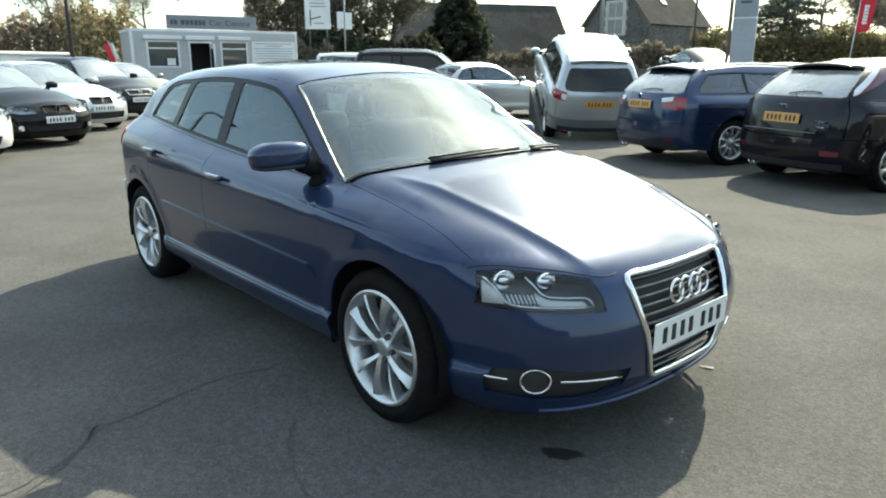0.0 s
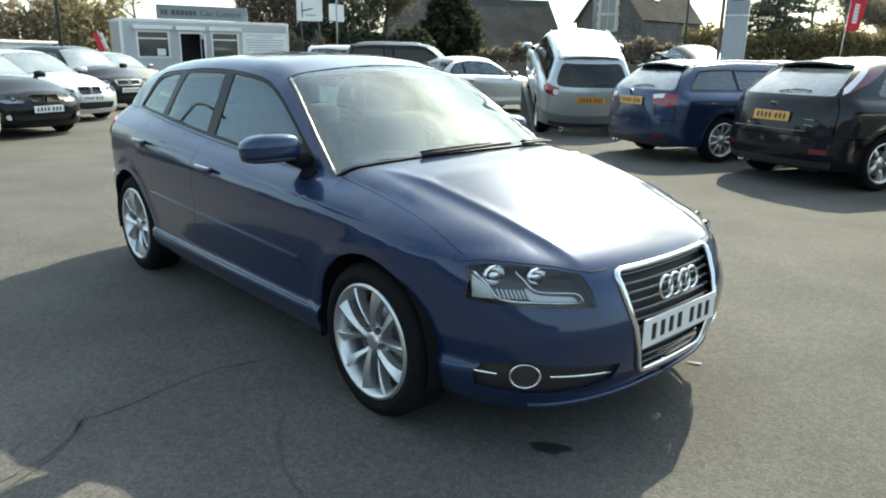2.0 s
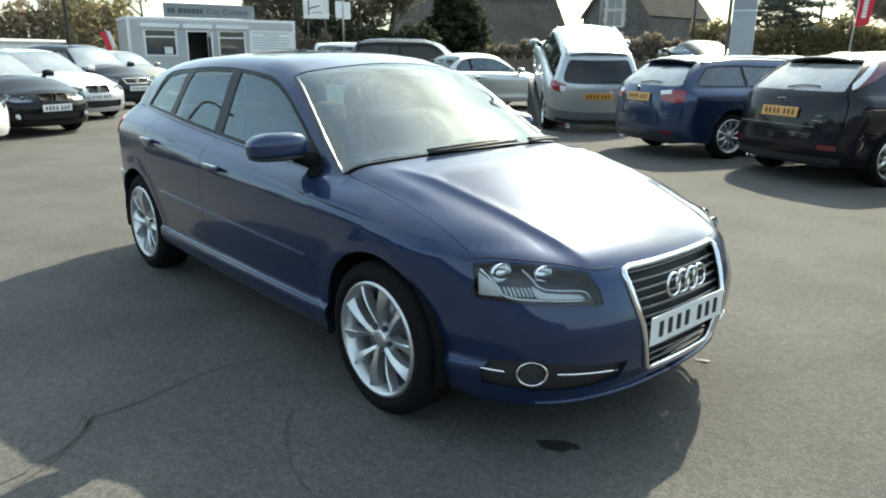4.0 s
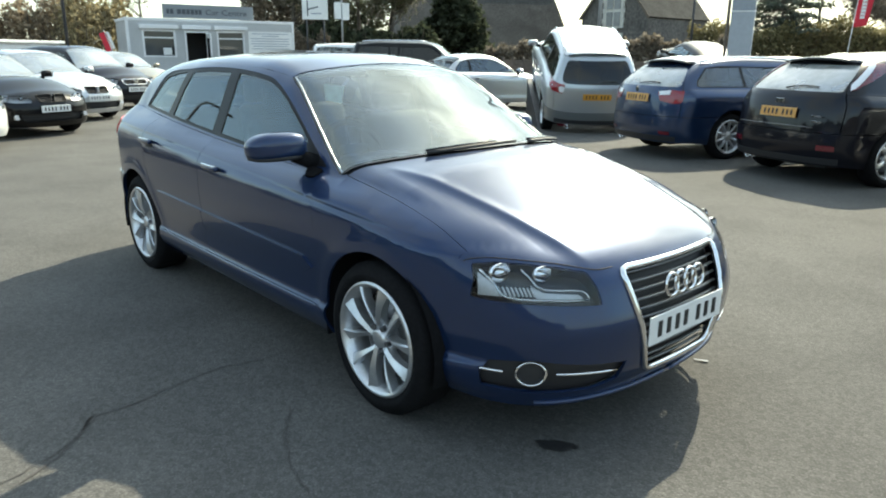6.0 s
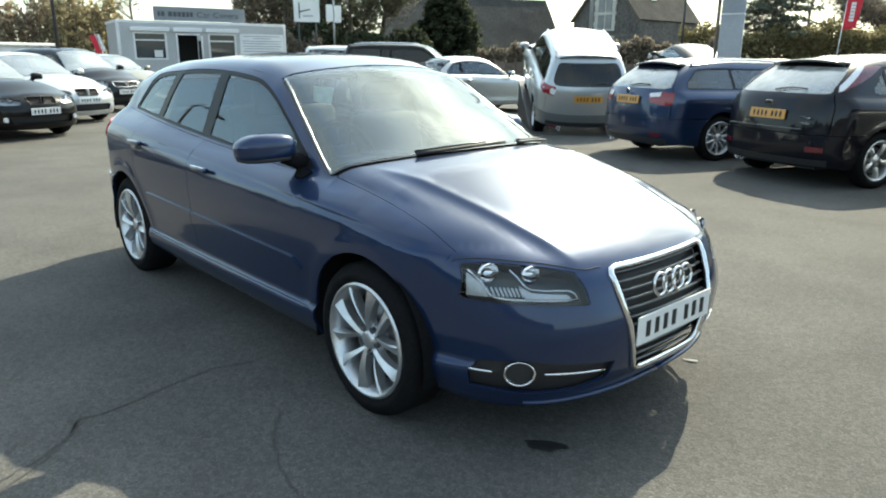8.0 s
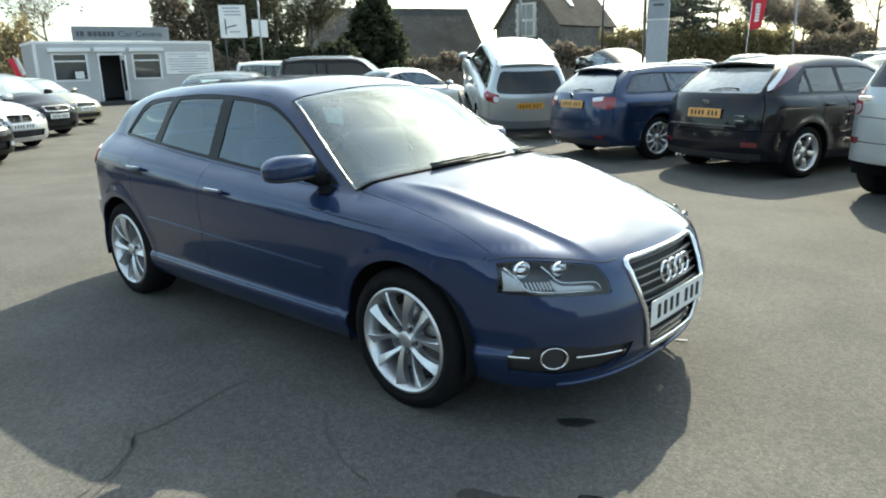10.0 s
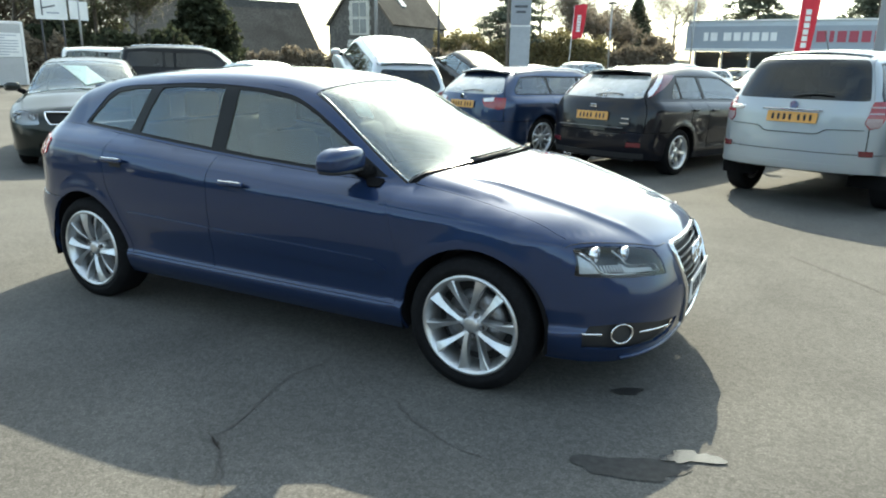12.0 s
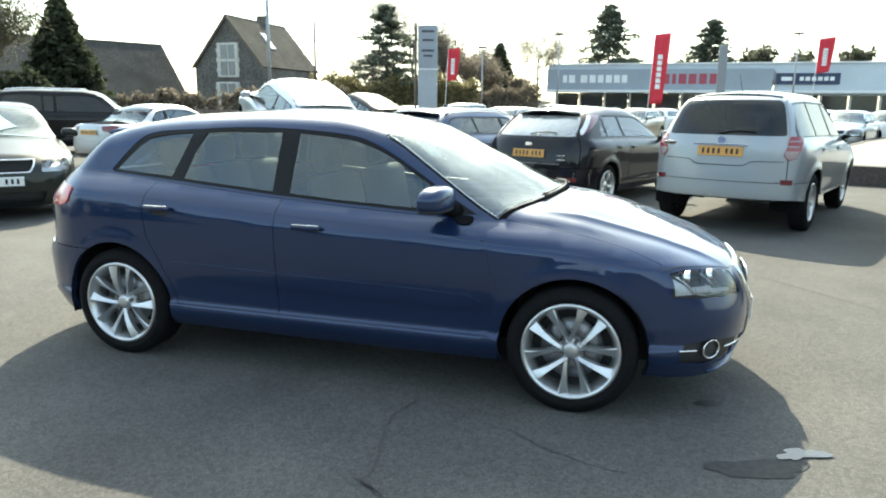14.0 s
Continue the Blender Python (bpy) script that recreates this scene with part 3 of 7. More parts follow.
def spec(wb, fo, ro, W, H, belt, cowl, nose, xwb, xwt, slope=0.35, roof_half=0.56, R=0.32, arch=0.37, rim=0.215, low=None, boot=None, res=0.085, **more):
    """The numbers of an ordinary car from its main sizes. belt: (front, rear); boot: (rear window's top x, its base x, height) of a saloon."""
    xf0, xr0, w = wb / 2 + fo, -(wb / 2 + ro), W / 2
    inset = low or [(0.0, 0.10), (0.22, 0.05), (0.34, 0.015), (0.42, 0.022), (0.62, 0.006), (0.80, 0.0), (0.88, 0.006), (0.95, 0.045), (1.0, 0.10)]
    t = (w - 0.10 - roof_half) / (H - 0.10 - belt[0])
    xwbc = xwb + 0.26 * (w - 0.14) ** 2
    xwtc = xwt + 0.26 * roof_half ** 2
    p = dict(axles=(wb / 2, -wb / 2), R=R, arch=arch, rim=rim, tumble=t, low=inset, res=res, W=W, H=H, boot=boot,
             plan=[(xr0, w - 0.13), (xr0 + 0.35, w - 0.035), (xr0 + 0.9, w), (0, w), (xf0 - 0.9, w - 0.004), (xf0 - 0.4, w - 0.05), (xf0, w - 0.17)],
             belt=[(xr0, belt[1]), (0.0, (belt[0] + belt[1]) / 2), (xwb, belt[0]), (xf0, nose)],
             xf=[(0.15, xf0 - 0.09), (0.3, xf0 - 0.01), (0.45, xf0), (nose - 0.14, xf0 - 0.03), (nose, xf0 - 0.12)],
             ywb=w - 0.14, xwb=xwb, xwt=xwt, ywt=roof_half, yr=roof_half)
    if boot:
        a, b, z = boot
        p["prof"] = [(xr0 + 0.02, z - 0.05), (xr0 + 0.2, z), (b, z + 0.03), (a, H - 0.07), (a + 0.5, H - 0.005), (xwtc - 0.35, H - 0.01), (xwtc, H - 0.07), (xwbc, cowl), (xwbc + 0.3, cowl - 0.03), (xf0 - 0.35, nose + 0.07), (xf0 - 0.08, nose)]
        p["xr"] = [(0.2, xr0 + 0.08), (0.45, xr0), (0.7, xr0 + 0.01), (z - 0.05, xr0 + 0.04), (z + 0.1, xr0 + 0.1)]
        p["tail"] = [(w - 0.20, z - 0.045), (w - 0.18, z - 0.2), (w - 0.17, 0.60)]
        p["edge"] = [(xwt, roof_half), (0.0, roof_half + 0.015), (a, roof_half), (b, w - 0.22), (xr0 + 0.1, w - 0.20)]
        p["x_end"] = a
    else:
        xe = xr0 + slope
        p["prof"] = [(xe - 0.05, H - 0.09), (xe + 0.35, H - 0.035), (xe + 0.9, H), (xwtc - 0.4, H - 0.012), (xwtc, H - 0.07), (xwbc, cowl), (xwbc + 0.3, cowl - 0.03), (xf0 - 0.35, nose + 0.07), (xf0 - 0.08, nose)]
        p["xr"] = [(0.2, xr0 + 0.08), (0.45, xr0), (belt[1] - 0.12, xr0 + 0.03), (belt[1], xr0 + 0.07), (H - 0.10, xe)]
        p["tail"] = [(roof_half - 0.03, H - 0.15), (roof_half + 0.02, (H + belt[1]) / 2), (w - 0.19, belt[1]), (w - 0.15, 0.75), (w - 0.15, 0.60)]
        p["edge"] = None
        p["x_end"] = xe
    p.update(zs=0.37, zb=0.60, xd1=xwb - 0.02, xB=(xwb - xr0) * 0.42 + xr0 + 0.22, dlo_end=(xr0 + slope + 0.30, xr0 + slope + 0.14),
             hood=[(xwb + 0.05, w - 0.145), (xwb + 0.35, w - 0.15), (xf0 - 0.46, w - 0.20), (xf0 - 0.28, w - 0.32), (xf0 - 0.17, w - 0.52), (xf0 - 0.12, 0.0)], split=2,
             lamp=[(0.42, nose - 0.05), (w - 0.20, nose - 0.02), (w - 0.085, nose - 0.04), (w - 0.075, nose - 0.13), (w - 0.25, nose - 0.19), (0.50, nose - 0.16)],
             grille=[(-0.36, nose - 0.06), (0.36, nose - 0.06), (0.32, nose - 0.18), (-0.32, nose - 0.18)],
             intake=[(-0.5, 0.36), (0.5, 0.36), (0.46, 0.23), (-0.46, 0.23)],
             rlamp=[(w - 0.30, belt[1] - 0.02), (w - 0.13, belt[1] - 0.0), (w - 0.12, belt[1] - 0.20), (w - 0.28, belt[1] - 0.20)],
             rwin=[(roof_half - 0.06, H - 0.17), (w - 0.23, belt[1] + 0.06), (w - 0.24, belt[1] + 0.02)], plate_z=0.84, paint="paint_black", style=(5, 0, 0, 0, 0.028, 0.6))
    p.update(more)
    return p


def build_car(name, label, m, P, group="", plates=(1, 1), fine=False):
    """A whole car at the pose m of the ground below its mid-wheelbase."""
    car = thing(name, label, "car", m, group)
    B = Body(**P)
    paint, R, A = M[P["paint"]], P["R"], P["arch"]
    xa, xb = P["axles"]
    gap = 0.002 if fine else 0.004
    zs, zb = P["zs"], P["zb"]

    # --- lines that the panels share
    hood = bow_line(P["hood"], 5)
    cut = P["split"] * 5
    hood3 = B.lift("top", [(x, -y) for x, y in hood])
    ywb, xwb, ywt, xwt = P["ywb"], P["xwb"], P["ywt"], P["xwt"]
    bow = P.get("bow", 0.26)
    rows = np.linspace(-1, 1, 13)
    base = [(xwb + bow * (ywb ** 2 - (ywb * u) ** 2) + P.get("screen_push", 0.0) * (1 - u * u), ywb * u) for u in rows]
    head = [(xwt + bow * 0.8 * (ywt ** 2 - (ywt * u) ** 2), ywt * u) for u in rows]
    tail3 = B.lift("tail", bow_line(P["tail"], 4))
    if P["edge"]:
        edge = bow_line(P["edge"], 5)
        edge[-1] = (tail3[0][0], -tail3[0][1])
    else:
        edge = [(xwt + (tail3[0][0] - xwt) * t, ywt + (-tail3[0][1] - ywt) * t ** 2 + 0.03 * math.sin(math.pi * t)) for t in np.linspace(0, 1, 14)]
    edge3 = B.lift("top", [(x, -y) for x, y in edge])
    pillar = [tuple(np.array((xwb, ywb)) + (np.array((xwt, ywt)) - np.array((xwb, ywb))) * t) for t in np.linspace(0, 1, 7)]
    pillar3 = B.lift("top", [(x, -y) for x, y in pillar])
    side = lambda v: B.to("side", v)
    belt = lambda x: (x, float(B.belt(np.array([x]))[0]))

    # --- top
    inner = [(x, y - (0.004 if i <= cut else 0.0)) for i, (x, y) in enumerate(hood)]
    sill_line = P.get("cowl_line") or [(x + 0.05, y) for x, y in base]
    B.panel("bonnet", "top", [(x, -y) for x, y in inner] + inner[::-1][1:] + sill_line[::-1], paint, car, gap=0.0005, mirror=False)
    B.panel("windscreen", "top", base + head[::-1], M[P.get("front_glass", "windscreen")], car, off=-0.003, flange=0.004, gap=0.012, mirror=False, label="clear laminated windscreen")
    B.panel("windscreen_surround", "top", base + head[::-1], M["black_gloss"], car, holes=[clean(base + head[::-1], 0.1, 0.014)], off=-0.004, flange=0.01, gap=0.0, mirror=False)
    B.panel("cowl", "top", base + sill_line[::-1], M["cowl_black"], car, off=-0.012, flange=0.02, gap=0, mirror=False)
    xe = P["x_end"]
    if P["boot"]:
        a, b, z = P["boot"]
        k = min(range(len(edge)), key=lambda i: abs(edge[i][0] - a))
        k2 = min(range(len(edge)), key=lambda i: abs(edge[i][0] - b))
        roof = head + edge[1:k + 1] + [(x, -y) for x, y in edge[1:k + 1]][::-1]
        glass = edge[k:k2 + 1] + [(x, -y) for x, y in edge[k:k2 + 1]][::-1]
        B.panel("rear_window", "top", glass, M["glass"], car, off=-0.003, flange=0.004, gap=0.03, mirror=False, shadow=False)
        B.panel("rear_window_surround", "top", glass, M["black_gloss"], car, holes=[clean(glass, 0.1, 0.032)], off=-0.004, gap=0, mirror=False)
        lid = edge[k2:] + [(x, -y) for x, y in edge[k2:]][::-1]
        B.panel("boot_lid", "top", lid, paint, car, gap=gap, mirror=False)
    else:
        end = [(edge[-1][0] - 0.05 * (1 - (u * 1.0) ** 2), -edge[-1][1] * u) for u in np.linspace(-1, 1, 9)]
        # keep the rear edge running from the left side to the right side
        roof = head + edge[1:] + sorted(end[1:-1], key=lambda q: -q[1]) + [(x, -y) for x, y in edge[1:]][::-1]
    B.panel("roof", "top", roof, M[P["roof_paint"]] if P.get("roof_paint") else paint, car, gap=0, mirror=False)

    # --- side above the belt
    bt = side(list(tail3))
    upper_tail = [q for q in bt if q[1] > belt(q[0])[1] + 0.01]
    lower_tail = [q for q in bt if zb < q[1] <= belt(q[0])[1] + 0.01]
    corner = belt(lower_tail[0][0]) if lower_tail else bt[-1]
    wb3 = side(pillar3)
    beltline = [belt(x) for x in np.linspace(corner[0], wb3[0][0] - 0.02, 16)]
    frame = wb3 + side(edge3)[1:] + upper_tail[1:] + beltline
    yd = lambda x, inset: float(np.interp(x, [q[0] for q in side(edge3)[::-1]], [q[1] for q in side(edge3)[::-1]])) - inset
    if P.get("dlo"):
        dlo = P["dlo"]
    else:
        ea, eb = P["dlo_end"]
        xs = np.linspace(xwt - 0.05, ea, 9)
        f0 = (xwb - 0.07, belt(xwb - 0.07)[1] + 0.025)
        dlo = [f0] + [(x, yd(x, 0.055)) for x in xs] + [(eb, belt(eb)[1] + 0.10), (eb - 0.01, belt(eb)[1] + 0.035)] + [(x, belt(x)[1] + 0.022) for x in np.linspace(eb + 0.04, f0[0] - 0.05, 8)]
    B.panel("door_frame", "side", frame, M[P["frame_paint"]] if P.get("frame_paint") else paint, car, holes=[dlo], gap=0)
    if P.get("panes"):
        panes = P["panes"]
    else:
        d = np.array(clean(dlo, 0.03, 0.016))
        xB, xq = P["xB"], P.get("xq", P["axles"][1] + 0.12)
        cuts = [(xB + 0.035, 9), (xq + 0.03, xB - 0.035), (-9, xq - 0.015)]
        panes = []
        for lo, hi in cuts:
            poly = [tuple(q) for q in d]
            for lim, sign in ((lo, 1), (hi, -1)):
                out = []
                for i in range(len(poly)):
                    q0, q1 = poly[i - 1], poly[i]
                    in0, in1 = (q0[0] - lim) * sign > 0, (q1[0] - lim) * sign > 0
                    if in0 != in1:
                        t = (lim - q0[0]) / (q1[0] - q0[0])
                        out.append((lim, q0[1] + t * (q1[1] - q0[1])))
                    if in1:
                        out.append(q1)
                poly = out
            if len(poly) > 4 and max(q[0] for q in poly) - min(q[0] for q in poly) > 0.08:
                panes.append(poly)
    B.panel("window_trim", "side", dlo, M["trim_black"], car, holes=panes, off=-0.004, gap=0.0)
    for pane in panes:
        B.panel("side_window", "side", pane, M[P.get("side_glass", "glass")], car, off=-0.008, flange=0.003, gap=-0.004, label="tinted side window")

    # --- side below the belt
    deg = lambda z: math.degrees(math.asin((z - R) / A))
    xd1, xB = P["xd1"], P["xB"]
    seam_a = P.get("seam", 38)
    seam = side(hood3[cut:cut + 1]) + [(xa + A + 0.05, R + 0.30)] + [(xa + A * math.cos(radians(seam_a)), R + A * math.sin(radians(seam_a)))]
    seam = [tuple(np.array(seam[0]) * (1 - t) + np.array(seam[-1]) * t + np.array((0.03 * math.sin(math.pi * t), 0))) for t in np.linspace(0, 1, 6)]
    d1 = [(xd1, zs), (xd1 + 0.015, 0.62), (xd1 - 0.03, 0.80), (xwb - 0.10, belt(xwb - 0.10)[1])]
    over_f = arc(xa, R, A, seam_a, 180 - deg(zs), 16)
    fender = side(hood3[:cut + 1]) + seam[1:] + over_f[1:] + d1 + beltline[::-1][:1]
    B.panel("front_wing", "side", fender, paint, car, gap=0.0 if not fine else -0.0012)
    d2 = [(xB, zs), (xB, 0.6), belt(xB - 0.01)]
    bl = lambda a, b: [belt(x) for x in np.linspace(a, b, 8)]
    B.panel("front_door", "side", d1 + bl(xwb - 0.10, xB - 0.01)[1:] + d2[::-1][1:], paint, car, gap=gap)
    d3 = P.get("rear_door") or [(xb + A + 0.03, zs), (xb + A + 0.0, R + 0.14), (xb + A * 0.80, R + 0.27), (xb + 0.22, 0.74), (xb + 0.24, 0.92), belt(xb + 0.26)]
    if P.get("doors", 4) == 4:
        B.panel("rear_door", "side", d2 + bl(xB - 0.01, d3[-1][0])[1:] + d3[::-1][1:], paint, car, gap=gap)
        front_of_wing = d3
    else:
        front_of_wing = d2
    over_r = arc(xb, R, A, 180 - deg(zb), deg(zs), 16)
    wing_top = bl(front_of_wing[-1][0], corner[0])
    rear_wing = front_of_wing + wing_top[1:] + lower_tail[1:] + [(bt[-1][0], zb)] + over_r
    B.panel("rear_wing", "side", rear_wing, paint, car, gap=gap * 0.7)
    low_z = P.get("rear_low", 0.24)
    lowf, lowr = 180 - deg(low_z - 0.025), deg(low_z - 0.025)
    sill = [(xa + A * math.cos(radians(180 - deg(zs))), zs)] + arc(xa, R, A, 180 - deg(zs), lowf, 3) + arc(xb, R, A, lowr, deg(zs), 3)
    B.panel("sill", "side", sill, M[P.get("sill_paint", P["paint"])], car, gap=gap * 0.5)
    shell = [(xa + A + 0.12, 0.60)] + over_f + arc(xa, R, A, 180 - deg(zs), lowf, 3) + arc(xb, R, A, lowr, deg(zs), 3) + over_r[::-1] + [(xb - A - 0.08, 0.75), (xb + 0.1, belt(xb)[1] - 0.03), (xwb - 0.1, belt(xwb)[1] - 0.05), (xa, belt(xwb)[1] - 0.13)]
    B.panel("inner_shell", "side", shell, M["cowl_black"], car, off=-0.07, flange=0, gap=0.01, res=0.10)

    # --- nose
    fr = lambda v: B.to("front", v)
    under_f = [(xa + A * math.cos(radians(t)), R + A * math.sin(radians(t))) for t in np.linspace(seam_a, deg(0.20), 8)]
    right = fr(hood3[cut:]) [::-1] + fr(B.lift("side", seam[1:])) + fr(B.lift("side", under_f[1:]))
    bottom = [(right[-1][0] * t, 0.20 - 0.03 * (1 - t * t)) for t in np.linspace(1, 0, 7)][1:-1]
    half = right + bottom
    bumper = half + [(0.0, 0.17)] + [(-a, z) for a, z in half[::-1]][:-1]
    lamp, grille, intake = B.front(rounded(P["lamp"], P.get("lamp_r", 0.02), 2)), B.front(rounded(P["grille"], P.get("grille_r", 0.03), 3)), B.front(rounded(P["intake"], 0.03, 3))
    flip = lambda poly: [(-a, z) for a, z in poly]
    holes = [lamp, flip(lamp), grille, intake] if P["intake"] else [lamp, flip(lamp), grille]
    for h in P.get("holes", ()):
        q = B.front(h)
        holes += [q, flip(q)]
    B.panel("front_bumper", "front", bumper, paint, car, holes=holes, gap=0.0 if not fine else -0.0012, mirror=False)
    for poly, nm in ((grille, "grille_backing"), (intake, "intake_backing")):
        B.panel(nm, "front", poly, M["black"], car, off=-0.045, flange=0, gap=-0.02, mirror=False)
    for h in P.get("holes", ()):
        B.panel("slot_backing", "front", B.front(h), M["plastic"], car, off=-0.022, flange=0, gap=-0.01)
    zg = sorted(q[1] for q in P["grille"])
    for i in range(P.get("slats", 4)):
        z = zg[0] + (zg[-1] - zg[0]) * (i + 0.7) / (P.get("slats", 4) + 0.4)
        wq = float(np.interp(z, [P["grille"][2][1], P["grille"][1][1]], [P["grille"][2][0], P["grille"][1][0]])) - 0.008
        pts = B.lift("nose", [(y, z) for y in np.linspace(-wq, wq, 9)]) - np.array((0.02, 0, 0))
        v, f = tube(pts, 0.008, seg=6, flat=0.6)
        child("grille_slat", mesh_of("grille_slat", v, f), M[P.get("slat_mat", "plastic")], car)
    gl = B.lift("front", clean(grille, 0.08)) + np.array((0.003, 0, 0))
    v, f = tube(gl, P.get("grille_frame", 0.012), closed=True, seg=8)
    child("grille_frame", mesh_of("grille_frame", v, f), M[P.get("frame_mat", "chrome")], car, "bright grille frame" if P.get("frame_mat", "chrome") == "chrome" else "")
    for ob in B.panel("headlamp", "front", lamp, M[P.get("housing", "lamp_housing")], car, off=-P.get("lamp_depth", 0.05), flange=0, gap=-0.02, label="clear headlamp with chrome reflectors"):
        s = 1 if ob.data.vertices[0].co.y < 0 else -1
        c = np.array(P["lamp"]).mean(0)
        for u, uz, r in P.get("bulbs", ((-0.10, 0.015, 0.042), (0.09, 0.015, 0.05))):
            at = B.lift("nose", [(u, uz) if P.get("housing") else (c[0] + u, c[1] + uz)])[0]
            v, f = lathe([(-0.045, 0.004), (-0.042, r * 0.45), (-0.02, r * 0.85), (0.0, r), (0.003, r * 0.98)], 20)
            cup = child("reflector", mesh_of("reflector", v, f), M["chrome"], ob)
            cup.matrix_basis = Matrix.Translation((at[0] - P.get("cup_in", 0.018), at[1] * s, at[2])) @ pose(0, 0, 0, 0, 0, -90) @ Matrix.Diagonal((P.get("cup_wide", 1.0), 1, 1, 1))
    B.panel("headlamp_cover", "front", lamp, M["lens"], car, off=-0.002, flange=0.004, gap=0.001, shadow=False)

    # --- tail
    rr = lambda v: B.to("rear", v)
    tr = rr(tail3)
    if P["boot"]:
        top = [(tr[0][0] * u, tr[0][1] + 0.01 * (1 - u * u)) for u in np.linspace(-1, 1, 9)][1:-1]
    else:
        end3 = B.lift("top", [(x, -y) for x, y in sorted(end[1:-1], key=lambda q: q[1])])
        top = sorted(rr(end3), key=lambda q: q[0])
    gate = tr + [(-a, z) for a, z in tr[::-1]] + top
    rlamp = B.rear(rounded(P["rlamp"], 0.02, 2))
    holes = []
    if not P["boot"]:
        k = B.rear(P["rwin"])
        win = rounded(k + [(-a, z) for a, z in k[::-1]], 0.07, 4)
        holes = [win]
        B.panel("rear_window", "rear", win, M[P.get("rear_glass", "glass")], car, off=-0.003, flange=0.003, gap=0.003, mirror=False, label="tinted rear window")
        v, f = tube(B.lift("tail", [(u, P["rwin"][-1][1] + 0.03 + 0.03 * math.sin((u + 0.05) * 6)) for u in np.linspace(-0.05, 0.36, 6)]) - np.array((0.02, 0, 0)), 0.009, seg=6)
        child("rear_wiper", mesh_of("rear_wiper", v, f), M["plastic"], car)
        sp = [tuple(q + np.array((-0.03 - 0.05 * (1 - abs(u)), 0, -0.005))) for u, q in zip(np.linspace(-0.9, 0.9, 9), B.lift("top", [(edge[-1][0] + 0.06, -edge[-1][1] * u) for u in np.linspace(-0.9, 0.9, 9)]))]
        v, f = tube(sp, P.get("spoiler", 0.075), seg=8, flat=0.22)
        child("roof_spoiler", mesh_of("roof_spoiler", v, f), M[P["spoiler_mat"]] if P.get("spoiler_mat") else paint, car)
    B.panel("tailgate" if not P["boot"] else "boot_panel", "rear", gate, paint, car, holes=holes, gap=gap, mirror=False)
    B.panel("tail_lamp", "rear", rlamp, M[P.get("lamp_mat", "lamp_red")], car, off=0.006, flange=0.02, label="red tail lamp")
    for h in P.get("clear", ()):
        B.panel("reversing_lamp", "rear", B.rear(h), M[P.get("clear_mat", "lamp_white")], car, off=0.009, flange=0.01)
    bline = [(bt[-1][0] + (xb - A * math.cos(radians(deg(zb))) - bt[-1][0]) * t, zb) for t in np.linspace(0, 1, 5)]
    under_r = [(xb - A * math.cos(radians(t)), R + A * math.sin(radians(t))) for t in np.linspace(deg(zb), deg(low_z - 0.02), 8)]
    rh = rr(B.lift("side", bline)) + rr(B.lift("side", under_r[1:]))
    rbot = [(rh[-1][0] * t, low_z) for t in np.linspace(1, 0, 6)][1:-1]
    rh = rh + rbot
    B.panel("rear_bumper", "rear", rh + [(0.0, low_z)] + [(-a, z) for a, z in rh[::-1]], M[P.get("bumper_paint", P["paint"])], car, off=0.008, flange=0.025, gap=gap, mirror=False)
    B.panel("bumper_strip", "rear", [(-0.62, low_z + 0.09), (0.62, low_z + 0.09), (0.62, low_z + 0.02), (-0.62, low_z + 0.02)], M[P.get("strip_mat", "plastic")], car, off=0.014, gap=0, mirror=False)
    for refl in P.get("reflectors", ([(0.5, 0.40), (0.66, 0.40), (0.66, 0.35), (0.5, 0.35)],)):
        B.panel("reflector_lens", "rear", B.rear(refl), M["reflector_red"], car, off=0.014, flange=0.008)

    # --- plates, mirrors, handles, wheels, inside
    if plates[0]:
        z = P.get("plate_f", 0.42)
        at = B.lift("nose", [(0, z)])[0]
        plate(car, pose(at[0] + P.get("plate_out", 0.012), 0, z), False)
    if plates[1]:
        z = P["plate_z"]
        at = B.lift("tail", [(0, z)])[0]
        plate(car, pose(at[0] - 0.014, 0, z, 0, -8, 180), True)
    for s in (1, -1):
        yb = B.lift("side", [belt(xwb - 0.2)])[0][1]
        mir = part("mirror", mirror_shell(0.145, P.get("mirror_w", 0.215), 0.135, -s), M[P.get("mirror_paint", P["paint"])], car, smooth=True)
        mir.location = (xwb - P.get("mirror_back", 0.24), s * (yb - P.get("mirror_out", 0.165)), belt(xwb)[1] + P.get("mirror_up", 0.085))
        if P.get("fold") and s < 0:
            mir.matrix_basis = pose(xwb - 0.42, 0.04 - yb, belt(xwb)[1] + P["mirror_up"], 0, 0, 82)
        g = part("mirror_glass", box(0.004, 0.13, 0.07, bevel=0.0015, seg=1), M["mirror"], mir)
        g.location = (-0.0725, 0, 0)
        part("mirror_base", mirror_shell(0.135, P.get("mirror_w", 0.215) - 0.02, 0.050, -s), M["plastic"], mir, smooth=True, m=pose(0, 0, -0.034))
        part("mirror_arm", rod((0.01, s * 0.075, -0.030), (0.065, s * (0.165 if s > 0 or not P.get("fold") else 0.10), -0.070), 0.034, 0.036, 12), M["cowl_black"], mir, smooth=True)
